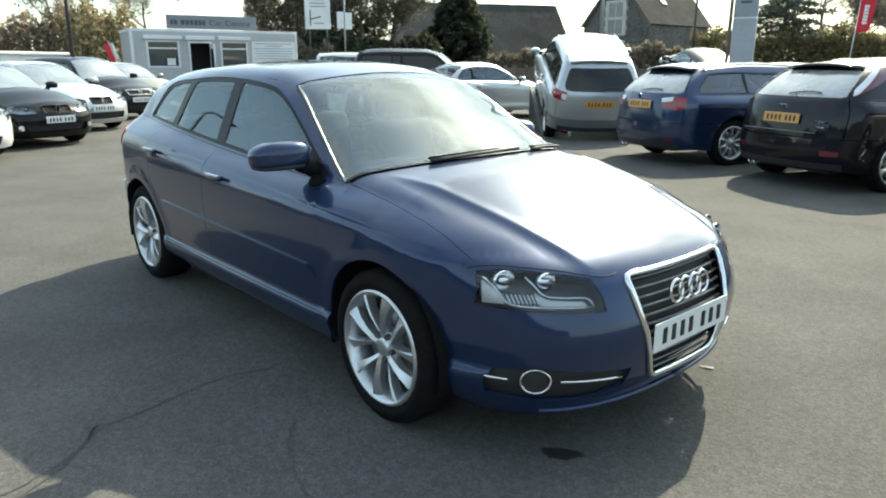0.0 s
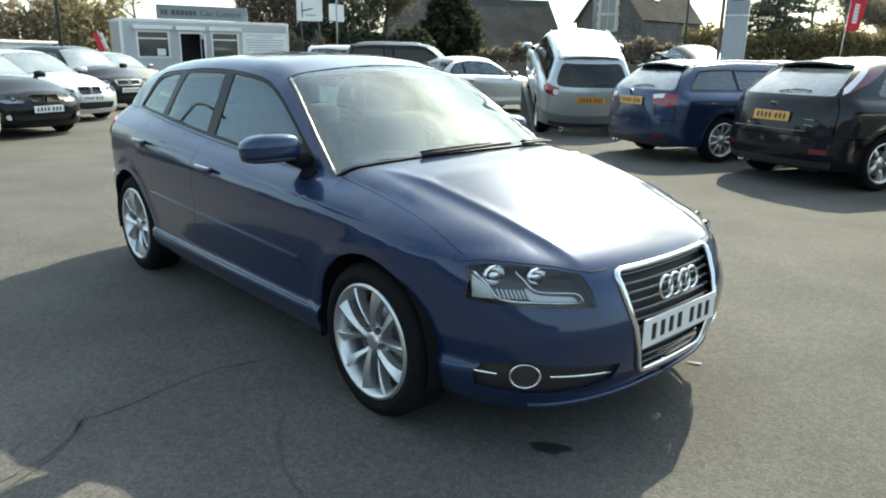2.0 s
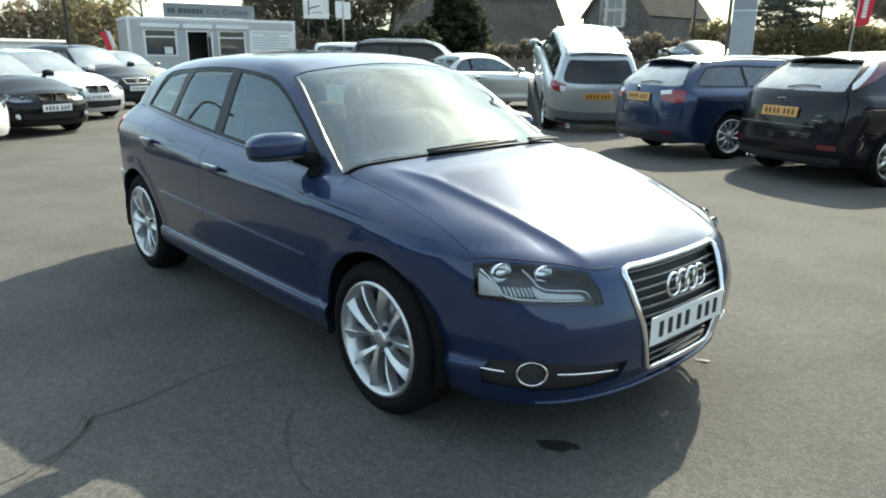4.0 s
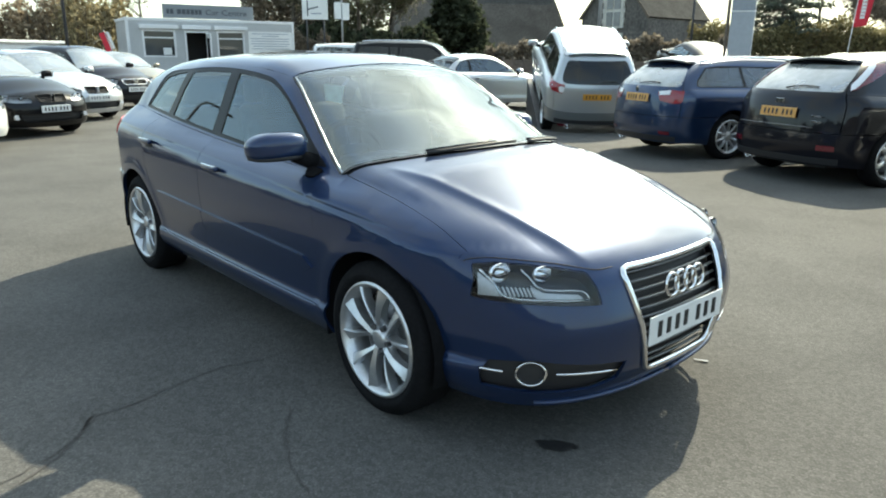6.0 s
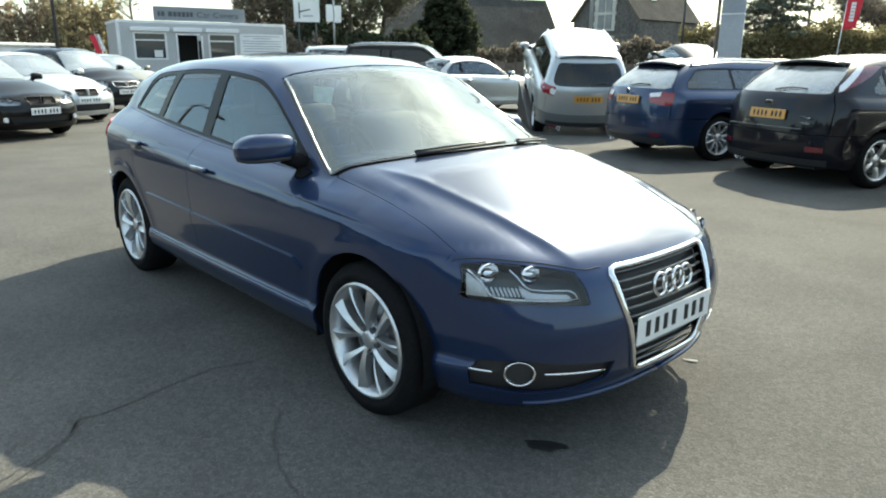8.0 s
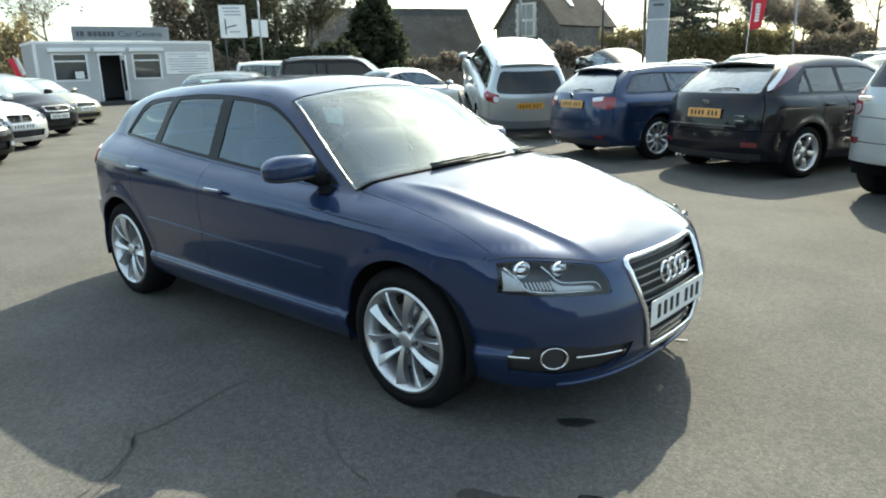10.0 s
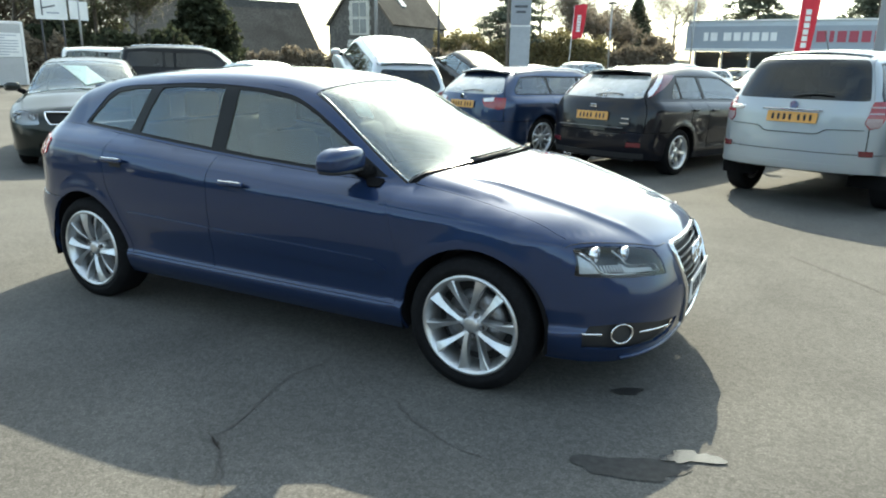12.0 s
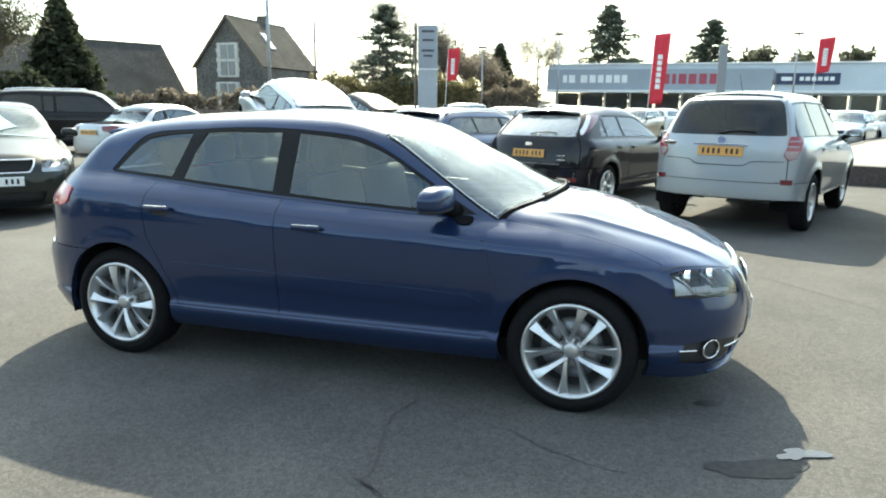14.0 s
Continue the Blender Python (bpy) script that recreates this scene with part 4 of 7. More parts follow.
        for x, z in P.get("handles") or ((xB + 0.12, belt(xB)[1] - 0.12), (d3[3][0] + 0.10, belt(xB - 0.8)[1] - 0.12)):
            at = B.lift("side", [(x, z)])[0]
            h = part("door_handle", box(0.17, 0.028, 0.026, bevel=0.010, seg=3), M[P.get("handle_mat", P["paint"])], car, smooth=True)
            h.location = (x, (at[1] - 0.022) * s, z)
            cup = part("handle_cup", box(0.10, 0.008, 0.050, bevel=0.003, seg=2), M["black"], h)
            cup.location = (0.0, 0.021 * s, -0.016)
        tw = P.get("tyre_w", 0.21)
        for x in (xa, xb):
            yw = -B.lift("side", [(x + A * 1.02, R + 0.10)])[0][1] - tw / 2 - P.get("wheel_in", 0.012)
            yw = P["wheel_y"][0 if x == xa else 1] if P.get("wheel_y") else yw
            wheel(car, (x, -s * yw, R - P.get("sag", 0)), s, R, P["rim"], tw, P["style"], fine, P.get("wheel_turn", (28, 28))[0 if x == xa else 1])
            v, f = [], []
            for i in range(19):
                c, sn = math.cos(radians(-15 + 210 * i / 18)), math.sin(radians(-15 + 210 * i / 18))
                v += [((A + 0.006) * c, h, (A + 0.006) * sn) for h in (-0.118, 0.26)] + [(0.02 * c, 0.26, 0.02 * sn)]
                if i:
                    f += [(3 * i - 3, 3 * i - 2, 3 * i + 1, 3 * i), (3 * i - 2, 3 * i - 1, 3 * i + 2, 3 * i + 1)]
            lin = child("arch_liner", mesh_of("arch_liner", v, f), M["cowl_black"], car)
            lin.matrix_basis = pose(x, -s * (yw - 0.02), R, 0, 0, 0 if s > 0 else 180)
    xf0, xr0 = P["xf"][2][1], P["xr"][1][1]
    part("floor_pan", box(xf0 - xr0 - 0.35, P["W"] - 0.62, 0.10, ((xf0 + xr0) / 2, 0, low_z + 0.02)), M["black"], car)
    part("underbody", box(xa - xb - 2 * A + 0.06, P["W"] - 0.22, 0.10, ((xa + xb) / 2, 0, low_z + 0.03)), M["cowl_black"], car)
    part("engine_bay", box(xf0 - xa + A - 0.30, P["W"] - 0.66, 0.42, ((xf0 - 0.22 + xa - A) / 2, 0, 0.43)), M["black"], car)
    part("boot_floor", box(xb + A - xr0 - 0.22, P["W"] - 0.66, 0.30, ((xb + A + xr0 + 0.15) / 2, 0, low_z + 0.19)), M["black"], car)
    W = P["W"] / 2
    part("dashboard", box(0.45, 2 * W - 0.36, 0.22, (xwb - 0.06, 0, belt(xwb)[1] - 0.15), bevel=0.06, seg=3), M["interior"], car, smooth=True)
    wheel_at = pose(xwb - 0.42, -0.36, belt(xwb)[1] - 0.08 + P.get("wheel_up", 0), 0, -28, 0)
    st = ring("steering_wheel", 0.185, 0.016, M["seat"], car, (0, 0, 0), seg=28)
    st.matrix_basis = wheel_at
    part("steering_hub", box(0.05, 0.16, 0.13, bevel=0.02), M["interior"], st)
    zseat = belt(xB)[1]
    for x, ys in ((xB + 0.22, (-0.37, 0.37)), (xb + 0.28, (-0.42, 0.0, 0.42))):
        for y in ys:
            s1 = part("seat", box(0.50, 0.50, 0.16, (x + 0.25, y, 0.48), bevel=0.06, seg=3), M["seat"], car, smooth=True)
            part("seat_back", box(0.14, 0.50 if len(ys) == 2 else 0.42, 0.62, (x - 0.05, y, zseat - 0.20), bevel=0.055, seg=3, m=pose(0, 0, 0, 0, -12, 0)), M["seat"], s1, smooth=True)
            part("headrest", box(0.09, 0.26, 0.17, (x - 0.15, y, zseat + 0.20), bevel=0.04, seg=3), M["seat"], s1, smooth=True)
    B.panel("headliner", "top", [(x, y) for x, y in clean(roof, 0.15, 0.03)], M["liner"], car, off=-0.03, flange=0, gap=0, mirror=False, res=0.15)
    return car, B

# ---- the blue hatchback in the middle of the yard ----
A3 = dict(axles=(1.300, -1.298), R=0.316, arch=0.355, rim=0.229, W=1.765, H=1.42, boot=None, res=0.026, tumble=0.42, flare=0.014,
          low=[(0.0, 0.12), (0.20, 0.075), (0.27, 0.030), (0.335, 0.010), (0.36, 0.012), (0.39, 0.030), (0.45, 0.026), (0.60, 0.008), (0.74, 0.0), (0.86, 0.002), (0.905, 0.016), (0.95, 0.055), (1.0, 0.125)],
          plan=[(-2.13, 0.72), (-1.85, 0.815), (-1.5, 0.866), (-0.9, 0.880), (0.0, 0.8825), (0.9, 0.878), (1.4, 0.862), (1.7, 0.815), (1.9, 0.755), (2.1, 0.66)],
          prof=[(-2.10, 0.93), (-1.95, 1.07), (-1.80, 1.19), (-1.62, 1.287), (-1.3, 1.370), (-0.9, 1.407), (-0.45, 1.42), (-0.05, 1.412), (0.34, 1.352), (0.70, 1.175), (1.06, 0.99), (1.25, 0.947), (1.45, 0.896), (1.6, 0.856), (1.75, 0.814), (1.88, 0.770), (1.98, 0.733), (2.08, 0.702), (2.2, 0.67)],
          belt=[(-2.1, 1.09), (-1.445, 1.05), (-0.909, 1.010), (-0.3, 0.960), (0.037, 0.938), (0.45, 0.915), (0.8, 0.905), (0.95, 0.90), (1.5, 0.84), (2.0, 0.72)],
          xf=[(0.15, 2.04), (0.22, 2.09), (0.32, 2.135), (0.46, 2.15), (0.60, 2.110), (0.70, 2.072), (0.76, 2.02), (0.82, 1.96), (0.88, 1.89)],
          xr=[(0.2, -2.02), (0.35, -2.10), (0.55, -2.12), (0.65, -2.085), (0.86, -2.072), (0.97, -1.985), (1.12, -1.83), (1.30, -1.68)],
          cf=0.18, cf4=0.55, cr=0.12, cr4=0.58, bow=0.27, bow_r=-0.05, crown=0.15, crown_f=0.04, k=0.10, kn=0.10, ridge=0.013,
          ywb=0.735, xwb=0.90, xwt=0.25, ywt=0.565, yr=0.56, edge=None, x_end=-1.68,
          tail=[(0.46, 1.235), (0.53, 1.13), (0.60, 0.99), (0.67, 0.82), (0.68, 0.64)],
          zs=0.345, zb=0.62, xd1=0.905, xB=-0.255,
          rear_door=[(-0.895, 0.346), (-0.925, 0.45), (-1.00, 0.60), (-1.065, 0.72), (-1.085, 0.86), (-1.08, 0.95), (-1.06, 1.02)],
          hood=[(0.93, 0.725), (1.29, 0.735), (1.52, 0.736), (1.68, 0.735), (1.735, 0.713), (1.805, 0.642), (1.885, 0.558), (1.965, 0.45), (2.015, 0.345), (2.043, 0.2), (2.052, 0.0)], split=3,
          lamp=[(0.437, 0.570), (0.440, 0.625), (0.452, 0.677), (0.53, 0.696), (0.615, 0.709), (0.69, 0.714), (0.744, 0.704), (0.756, 0.655), (0.769, 0.592), (0.65, 0.583), (0.54, 0.577)], lamp_r=0.008, housing="lamp_dark", cup_wide=1.3,
          screen_push=0.08, lip=0.009, shoulder=[(-2.1, 0.985), (-1.7, 0.966), (-0.9, 0.926), (0.0, 0.873), (0.8, 0.826), (1.3, 0.79), (1.75, 0.735)], wheel_turn=(28, 2), plate_out=0.002,
          grille=[(-0.327, 0.674), (0.327, 0.674), (0.225, 0.278), (-0.225, 0.278)], grille_r=0.045, grille_frame=0.013, slats=12, slat_mat="slat",
          intake=[(-0.16, 0.225), (0.16, 0.225), (0.15, 0.205), (-0.15, 0.205)],
          holes=([(0.33, 0.345), (0.50, 0.362), (0.655, 0.386), (0.745, 0.372), (0.768, 0.325), (0.755, 0.268), (0.60, 0.250), (0.45, 0.246), (0.35, 0.275)],),
          rlamp=[(0.45, 0.93), (0.60, 0.972), (0.74, 0.978), (0.775, 0.93), (0.785, 0.865), (0.70, 0.842), (0.50, 0.83)],
          rwin=[(0.41, 1.20), (0.49, 1.07), (0.50, 1.01)], plate_z=0.76, plate_f=0.446, paint="paint_blue",
          style=(5, 2, 0.024, 0.056, 0.0225, 0.72), lamp_depth=0.085, cup_in=0.022, wheel_up=0.085, sag=0.007, wheel_y=(0.758, 0.750), bulbs=((0.690, 0.678, 0.036), (0.585, 0.674, 0.033)), tyre_w=0.225,
          handles=((-0.062, 0.833), (-0.968, 0.886)), fold=True, mirror_w=0.265, mirror_back=0.265, mirror_up=0.098, mirror_out=0.128,
          dlo=bow_line([(0.80, 0.925), (0.69, 0.985), (0.507, 1.095), (0.319, 1.203), (0.20, 1.256), (0.10, 1.286), (-0.07, 1.307), (-0.342, 1.322), (-0.626, 1.322), (-0.887, 1.306), (-1.08, 1.295), (-1.21, 1.272), (-1.29, 1.215), (-1.40, 1.090), (-1.415, 1.066)], 3)
          + [(-1.40, 1.056), (-0.909, 1.022), (-0.299, 0.972), (0.037, 0.950), (0.45, 0.928), (0.66, 0.920)])
A3["cowl_line"] = [(0.935 + 0.226 * (1 - u * u), 0.735 * u) for u in np.linspace(-1, 1, 13)]
A3["panes"] = [
    [(0.57, 0.945), (0.60, 1.02), (0.507, 1.078), (0.319, 1.186), (0.20, 1.238), (0.10, 1.268), (-0.07, 1.289), (-0.232, 1.300), (-0.236, 0.988), (0.037, 0.966), (0.45, 0.945)],
    [(-0.335, 1.304), (-0.626, 1.304), (-0.80, 1.294), (-0.86, 1.18), (-0.905, 1.04), (-0.60, 1.014), (-0.335, 0.992)],
    [(-0.895, 1.290), (-1.05, 1.278), (-1.19, 1.254), (-1.265, 1.205), (-1.37, 1.098), (-1.390, 1.072), (-0.985, 1.046), (-0.94, 1.16)]]
hatchback, BODY = build_car("hatchback_car", "dark metallic blue five-door hatchback parked on the asphalt yard", pose(0, 0, 0), A3, fine=True)

# rubbing strips, sill strip
BODY.panel("rubbing_strip", "side", [(0.80, 0.553), (0.40, 0.565), (-0.247, 0.578), (-0.247, 0.50), (0.40, 0.487), (0.80, 0.475), (0.868, 0.512)], M["paint_blue"], hatchback, off=0.011, flange=0.011)
BODY.panel("rubbing_strip", "side", [(-0.2495, 0.579), (-0.82, 0.592), (-0.90, 0.590), (-0.885, 0.530), (-0.2495, 0.501)], M["paint_blue"], hatchback, off=0.011, flange=0.011)

# fog lamps with their chrome bars
for s in (1, -1):
    c = BODY.lift("nose", [(0.655, 0.330)])[0]
    n = BODY.normal(np.array([c]))[0]
    turn = Vector((1, 0, 0)).rotation_difference(Vector((n[0], n[1] * s, 0)).normalized()).to_matrix().to_4x4()
    fog = ring("fog_lamp", 0.044, 0.0042, M["chrome"], hatchback, (c[0] - 0.014, c[1] * s, c[2]), turn @ Matrix.Diagonal((1, 1.2, 1.0, 1)), label="oval fog lamp with a chrome ring")
    v, f = lathe([(-0.03, 0.001), (-0.025, 0.024), (-0.005, 0.042)], 28)
    cup = child("fog_reflector", mesh_of("fog_reflector", v, f), M["black"], fog)
    cup.matrix_basis = pose(0, 0, 0, 0, 0, -90)
    v, f = lathe([(-0.009, 0.001), (-0.010, 0.024), (-0.012, 0.043)], 28)
    cup = child("fog_glass", mesh_of("fog_glass", v, f), M["plastic"], fog)
    cup.matrix_basis = pose(0, 0, 0, 0, 0, -90)
    for a, b in (((0.592, 0.331), (0.368, 0.316)), ((0.722, 0.336), (0.766, 0.338))):
        pts = BODY.lift("nose", [(a[0] + (b[0] - a[0]) * t, a[1] + (b[1] - a[1]) * t) for t in np.linspace(0, 1, 7)])
        pts = pts * np.array((1, s, 1)) - np.array((0.004, 0, 0))
        v, f = tube(pts, 0.0052, seg=8)
        child("chrome_bar", mesh_of("chrome_bar", v, f), M["chrome"], hatchback, "chrome bar beside the fog lamp")

# four linked chrome rings on the grille
for i in range(4):
    y = (i - 1.5) * 0.062
    c = BODY.lift("nose", [(y, 0.588)])[0]
    ring("badge_ring", 0.042, 0.0065, M["chrome"], hatchback, (c[0] + 0.014 + 0.002 * (i % 2), -y, 0.588), pose(0, 0, 0, 0, -8, 0), label="plain chrome badge ring")

# handles have chrome tops
for s in (1, -1):
    for x, z in A3["handles"]:
        at = BODY.lift("side", [(x, z)])[0]
        part("handle_chrome", box(0.150, 0.012, 0.009, (x, (at[1] - 0.030) * s, z + 0.013), bevel=0.003), M["chrome"], hatchback, "chrome handle top")

# wipers, aerial, black edge of the windscreen with its sun glint as bright metal
for y0, y1 in ((-0.40, 0.12), (0.20, 0.60)):
    pts = []
    for t in np.linspace(0, 1, 9):
        y = y0 + (y1 - y0) * t
        q = BODY.lift("top", [(0.925 + 0.226 * (1 - (y / 0.735) ** 2) - 0.02 * t, y)])[0]
        pts.append((q[0], q[1], q[2] + 0.014))
    v, f = tube(pts, 0.0065, seg=6, flat=1.3)
    wiper = child("wiper", mesh_of("wiper", v, f), M["plastic"], hatchback, "black wiper parked at the foot of the windscreen")
    v, f = tube([(p[0] - 0.012, p[1], p[2] + 0.010) for p in pts[:7]], 0.006, seg=6)
    child("wiper_arm", mesh_of("wiper_arm", v, f), M["black_gloss"], wiper)
for s in (1, -1):
    pts = [BODY.lift("top", [(0.90 + (0.25 - 0.90) * t + 0.004, s * (0.735 + (0.565 - 0.735) * t - 0.008))])[0] + np.array((0.003, 0, 0.004)) for t in np.linspace(0.0, 0.97, 12)]
    v, f = tube(pts, 0.005, seg=6)
    child("windscreen_bead", mesh_of("windscreen_bead", v, f), M["trim_glint"], hatchback)
rows_ = np.linspace(-1, 1, 15)
BODY.panel("windscreen_band", "top", [(0.897 + 0.226 * (1 - u * u), 0.73 * u) for u in rows_] + [(0.862 + 0.226 * (1 - u * u), 0.715 * u) for u in rows_[::-1]], M["cowl_black"], hatchback, off=-0.008, flange=0.001, gap=0, mirror=False, label="black printed band at the foot of the windscreen")
part("rear_view_mirror", box(0.05, 0.24, 0.07, (0.33, 0, 1.235), bevel=0.02, seg=3), M["plastic"], hatchback, smooth=True)
for s in (1, -1):
    part("sun_visor", box(0.16, 0.40, 0.02, (0.18, s * 0.32, 1.30), bevel=0.008), M["liner"], hatchback)

# seam above the headlamps, chrome lines and light guides inside them
for s in (1, -1):
    pts = BODY.lift("nose", bow_line([(0.757, 0.708), (0.742, 0.716), (0.69, 0.724), (0.615, 0.718), (0.53, 0.706), (0.45, 0.688), (0.40, 0.680), (0.34, 0.682)], 4)) * np.array((1, s, 1))
    v, f = tube(pts, 0.0022, seg=5)
    child("bonnet_seam", mesh_of("bonnet_seam", v, f), M["black"], hatchback)
    for line, r in (([(0.732, 0.686), (0.715, 0.640), (0.700, 0.602), (0.60, 0.594), (0.470, 0.587)], 0.0048), ([(0.640, 0.690), (0.630, 0.668), (0.606, 0.630), (0.490, 0.619), (0.470, 0.588)], 0.0042)):
        pts = (BODY.lift("nose", bow_line(line, 3)) - np.array((0.014, 0, 0))) * np.array((1, s, 1))
        v, f = tube(pts, r, seg=6)
        child("lamp_chrome", mesh_of("lamp_chrome", v, f), M["chrome"], hatchback)
    for k in range(9):
        y = 0.708 - 0.0095 * k
        pts = (BODY.lift("nose", [(y, 0.634), (y - 0.003, 0.604)]) - np.array((0.024, 0, 0))) * np.array((1, s, 1))
        v, f = tube(pts, 0.0046, seg=5)
        child("lamp_flute", mesh_of("lamp_flute", v, f), M["lamp_white"], hatchback)
BODY.panel("lamp_diffuser", "front", BODY.front([(0.640, 0.650), (0.612, 0.624), (0.50, 0.613), (0.482, 0.594), (0.60, 0.599), (0.635, 0.603)]), M["lamp_housing"], hatchback, off=-0.03, flange=0.004, gap=0)
BODY.panel("lamp_diffuser", "front", BODY.front([(0.744, 0.680), (0.726, 0.648), (0.708, 0.604), (0.759, 0.600)]), M["lamp_housing"], hatchback, off=-0.016, flange=0.004, gap=0)
# low lip under the front bumper
for s in (1, -1):
    pts = BODY.lift("nose", [(y, 0.205) for y in np.linspace(0.0, 0.62, 14)]) * np.array((1, s, 1)) + np.array((0.004, 0, 0))
    v, f = tube(pts, 0.016, seg=8, flat=0.7)
    child("front_lip", mesh_of("front_lip", v, f), M["paint_blue"], hatchback)
# black foot of the door mirror on the door
BODY.panel("mirror_foot", "side", rounded([(0.660, 0.925), (0.79, 0.915), (0.785, 0.882), (0.72, 0.880)], 0.018, 3), M["cowl_black"], hatchback, off=0.008, flange=0.010, gap=0)
# the tail lamps reach round the corner
BODY.panel("tail_lamp", "side", rounded([(-1.60, 0.968), (-1.70, 0.982), (-1.80, 0.978), (-1.815, 0.87), (-1.70, 0.856), (-1.615, 0.885)], 0.02, 3), M["lamp_bright"], hatchback, off=0.007, flange=0.015, gap=0, label="bright red tail lamp")
BODY.panel("price_sticker", "top", [(0.40, -0.48), (0.46, -0.40), (0.56, -0.485), (0.50, -0.54)], M["sticker"], hatchback, off=-0.012, flange=0.001, gap=0, mirror=False, label="pale sticker behind the windscreen")
part("instrument_hood", box(0.24, 0.40, 0.12, (0.70, -0.36, 0.885), bevel=0.055, seg=4), M["interior"], hatchback, smooth=True)

# ---- the yard ----
def asphalt(key, base, rough=0.86):
    m = mat(key, base, rough, grain=0.0)
    nt = m.node_tree
    b = nt.nodes["Principled BSDF"]
    tc = nt.nodes.new("ShaderNodeTexCoord")

    def noise_of(scale, detail, lo, hi, a, c):
        n, r = nt.nodes.new("ShaderNodeTexNoise"), nt.nodes.new("ShaderNodeMapRange")
        n.inputs["Scale"].default_value, n.inputs["Detail"].default_value = scale, detail
        r.inputs[1].default_value, r.inputs[2].default_value, r.inputs[3].default_value, r.inputs[4].default_value = lo, hi, a, c
        nt.links.new(tc.outputs["Object"], n.inputs["Vector"])
        nt.links.new(n.outputs[0], r.inputs[0])
        return n, r.outputs[0]
    fine, f1 = noise_of(140, 4, 0.3, 0.7, 0.74, 1.26)
    _, f2 = noise_of(1.1, 6, 0.35, 0.65, 0.84, 1.16)
    _, f3 = noise_of(0.16, 4, 0.35, 0.65, 0.86, 1.12)
    v = nt.nodes.new("ShaderNodeTexVoronoi")
    v.inputs["Scale"].default_value = 95
    nt.links.new(tc.outputs["Object"], v.inputs["Vector"])
    chips = nt.nodes.new("ShaderNodeMapRange")
    chips.inputs[1].default_value, chips.inputs[2].default_value, chips.inputs[3].default_value, chips.inputs[4].default_value = 0.0, 0.5, 1.35, 0.85
    nt.links.new(v.outputs["Distance"], chips.inputs[0])
    last = None
    v2 = nt.nodes.new("ShaderNodeTexVoronoi")
    v2.inputs["Scale"].default_value = 60
    nt.links.new(tc.outputs["Object"], v2.inputs["Vector"])
    sep = nt.nodes.new("ShaderNodeSeparateColor")
    nt.links.new(v2.outputs["Color"], sep.inputs[0])
    bits = nt.nodes.new("ShaderNodeMapRange")
    bits.inputs[1].default_value, bits.inputs[2].default_value, bits.inputs[3].default_value, bits.inputs[4].default_value = 0.0, 1.0, 0.80, 1.20
    nt.links.new(sep.outputs[0], bits.inputs[0])
    for s in (f1, f2, f3, chips.outputs[0], bits.outputs[0]):
        mix = nt.nodes.new("ShaderNodeMix")
        mix.data_type, mix.blend_type = "RGBA", "MULTIPLY"
        mix.inputs[0].default_value = 1
        if last is None:
            mix.inputs[6].default_value = (*base, 1)
        else:
            nt.links.new(last, mix.inputs[6])
        nt.links.new(s, mix.inputs[7])
        last = mix.outputs[2]
    nt.links.new(last, b.inputs["Base Color"])
    bp = nt.nodes.new("ShaderNodeBump")
    bp.inputs["Strength"].default_value, bp.inputs["Distance"].default_value = 0.45, 0.004
    nt.links.new(v.outputs["Distance"], bp.inputs["Height"])
    nt.links.new(bp.outputs[0], b.inputs["Normal"])
    return m


asphalt("asphalt", (0.081, 0.078, 0.073), 0.95)
asphalt("concrete", (0.26, 0.25, 0.225))
mat("crack", (0.060, 0.055, 0.051), 0.85, grain=0.3, scale=60)
mat("oil", (0.020, 0.020, 0.021), 0.45, grain=0.4, scale=40)
mat("wet", (0.038, 0.037, 0.036), 0.7, spec=0.25, grain=0.3, scale=30)
mat("water", (0.03, 0.03, 0.03), 0.16, spec=0.6, grain=0.4, scale=20)
mat("brick_dark", (0.07, 0.055, 0.048), 0.85, grain=0.35, scale=16, bump=0.5)
bm = bmesh.new()
bmesh.ops.create_grid(bm, x_segments=8, y_segments=8, size=900)
g = part("ground", bm, M["asphalt"], None)
tagged(g, "worn grey asphalt of the car sales yard", "ground", kind="structure")
# raised forecourt behind a low dark wall
fore = thing("forecourt", "pale raised concrete forecourt behind a low dark wall", "pavement", pose(5.84, 11.45, 0, 0, 0, -21.0), kind="structure")
part("slab", box(60, 34, 0.06, (28.2, 17.15, 0.35)), M["concrete"], fore)
part("low_wall", box(60.3, 0.24, 0.38, (28.0, 0.0, 0.19), bevel=0.01, seg=1), M["brick_dark"], fore)
part("low_wall_end", box(0.24, 34.2, 0.38, (-1.95, 17.2, 0.19), bevel=0.01, seg=1), M["brick_dark"], fore)


def blob(name, cx, cy, rx, ry, turn, mat_, label, z=0.004, seed=1, wob=0.25):
    """A thin stain or pool with an uneven edge."""
    rnd = random.Random(seed)
    ph = [rnd.uniform(0, 6.28) for _ in range(6)]
    bm = bmesh.new()
    vs = []
    for i in range(56):
        a = 2 * math.pi * i / 56
        k = 1 + wob * (math.sin(2 * a + ph[0]) * 0.5 + math.sin(3 * a + ph[1]) * 0.5 + math.sin(5 * a + ph[2]) * 0.35 + math.sin(9 * a + ph[3]) * 0.2)
        x, y = rx * k * math.cos(a), ry * k * math.sin(a)
        c, s = math.cos(radians(turn)), math.sin(radians(turn))
        vs.append(bm.verts.new((cx + x * c - y * s, cy + x * s + y * c, z)))
    bm.faces.new(vs)
    return tagged(part(name, bm, M[mat_], None, label), label, "stain", kind="structure")


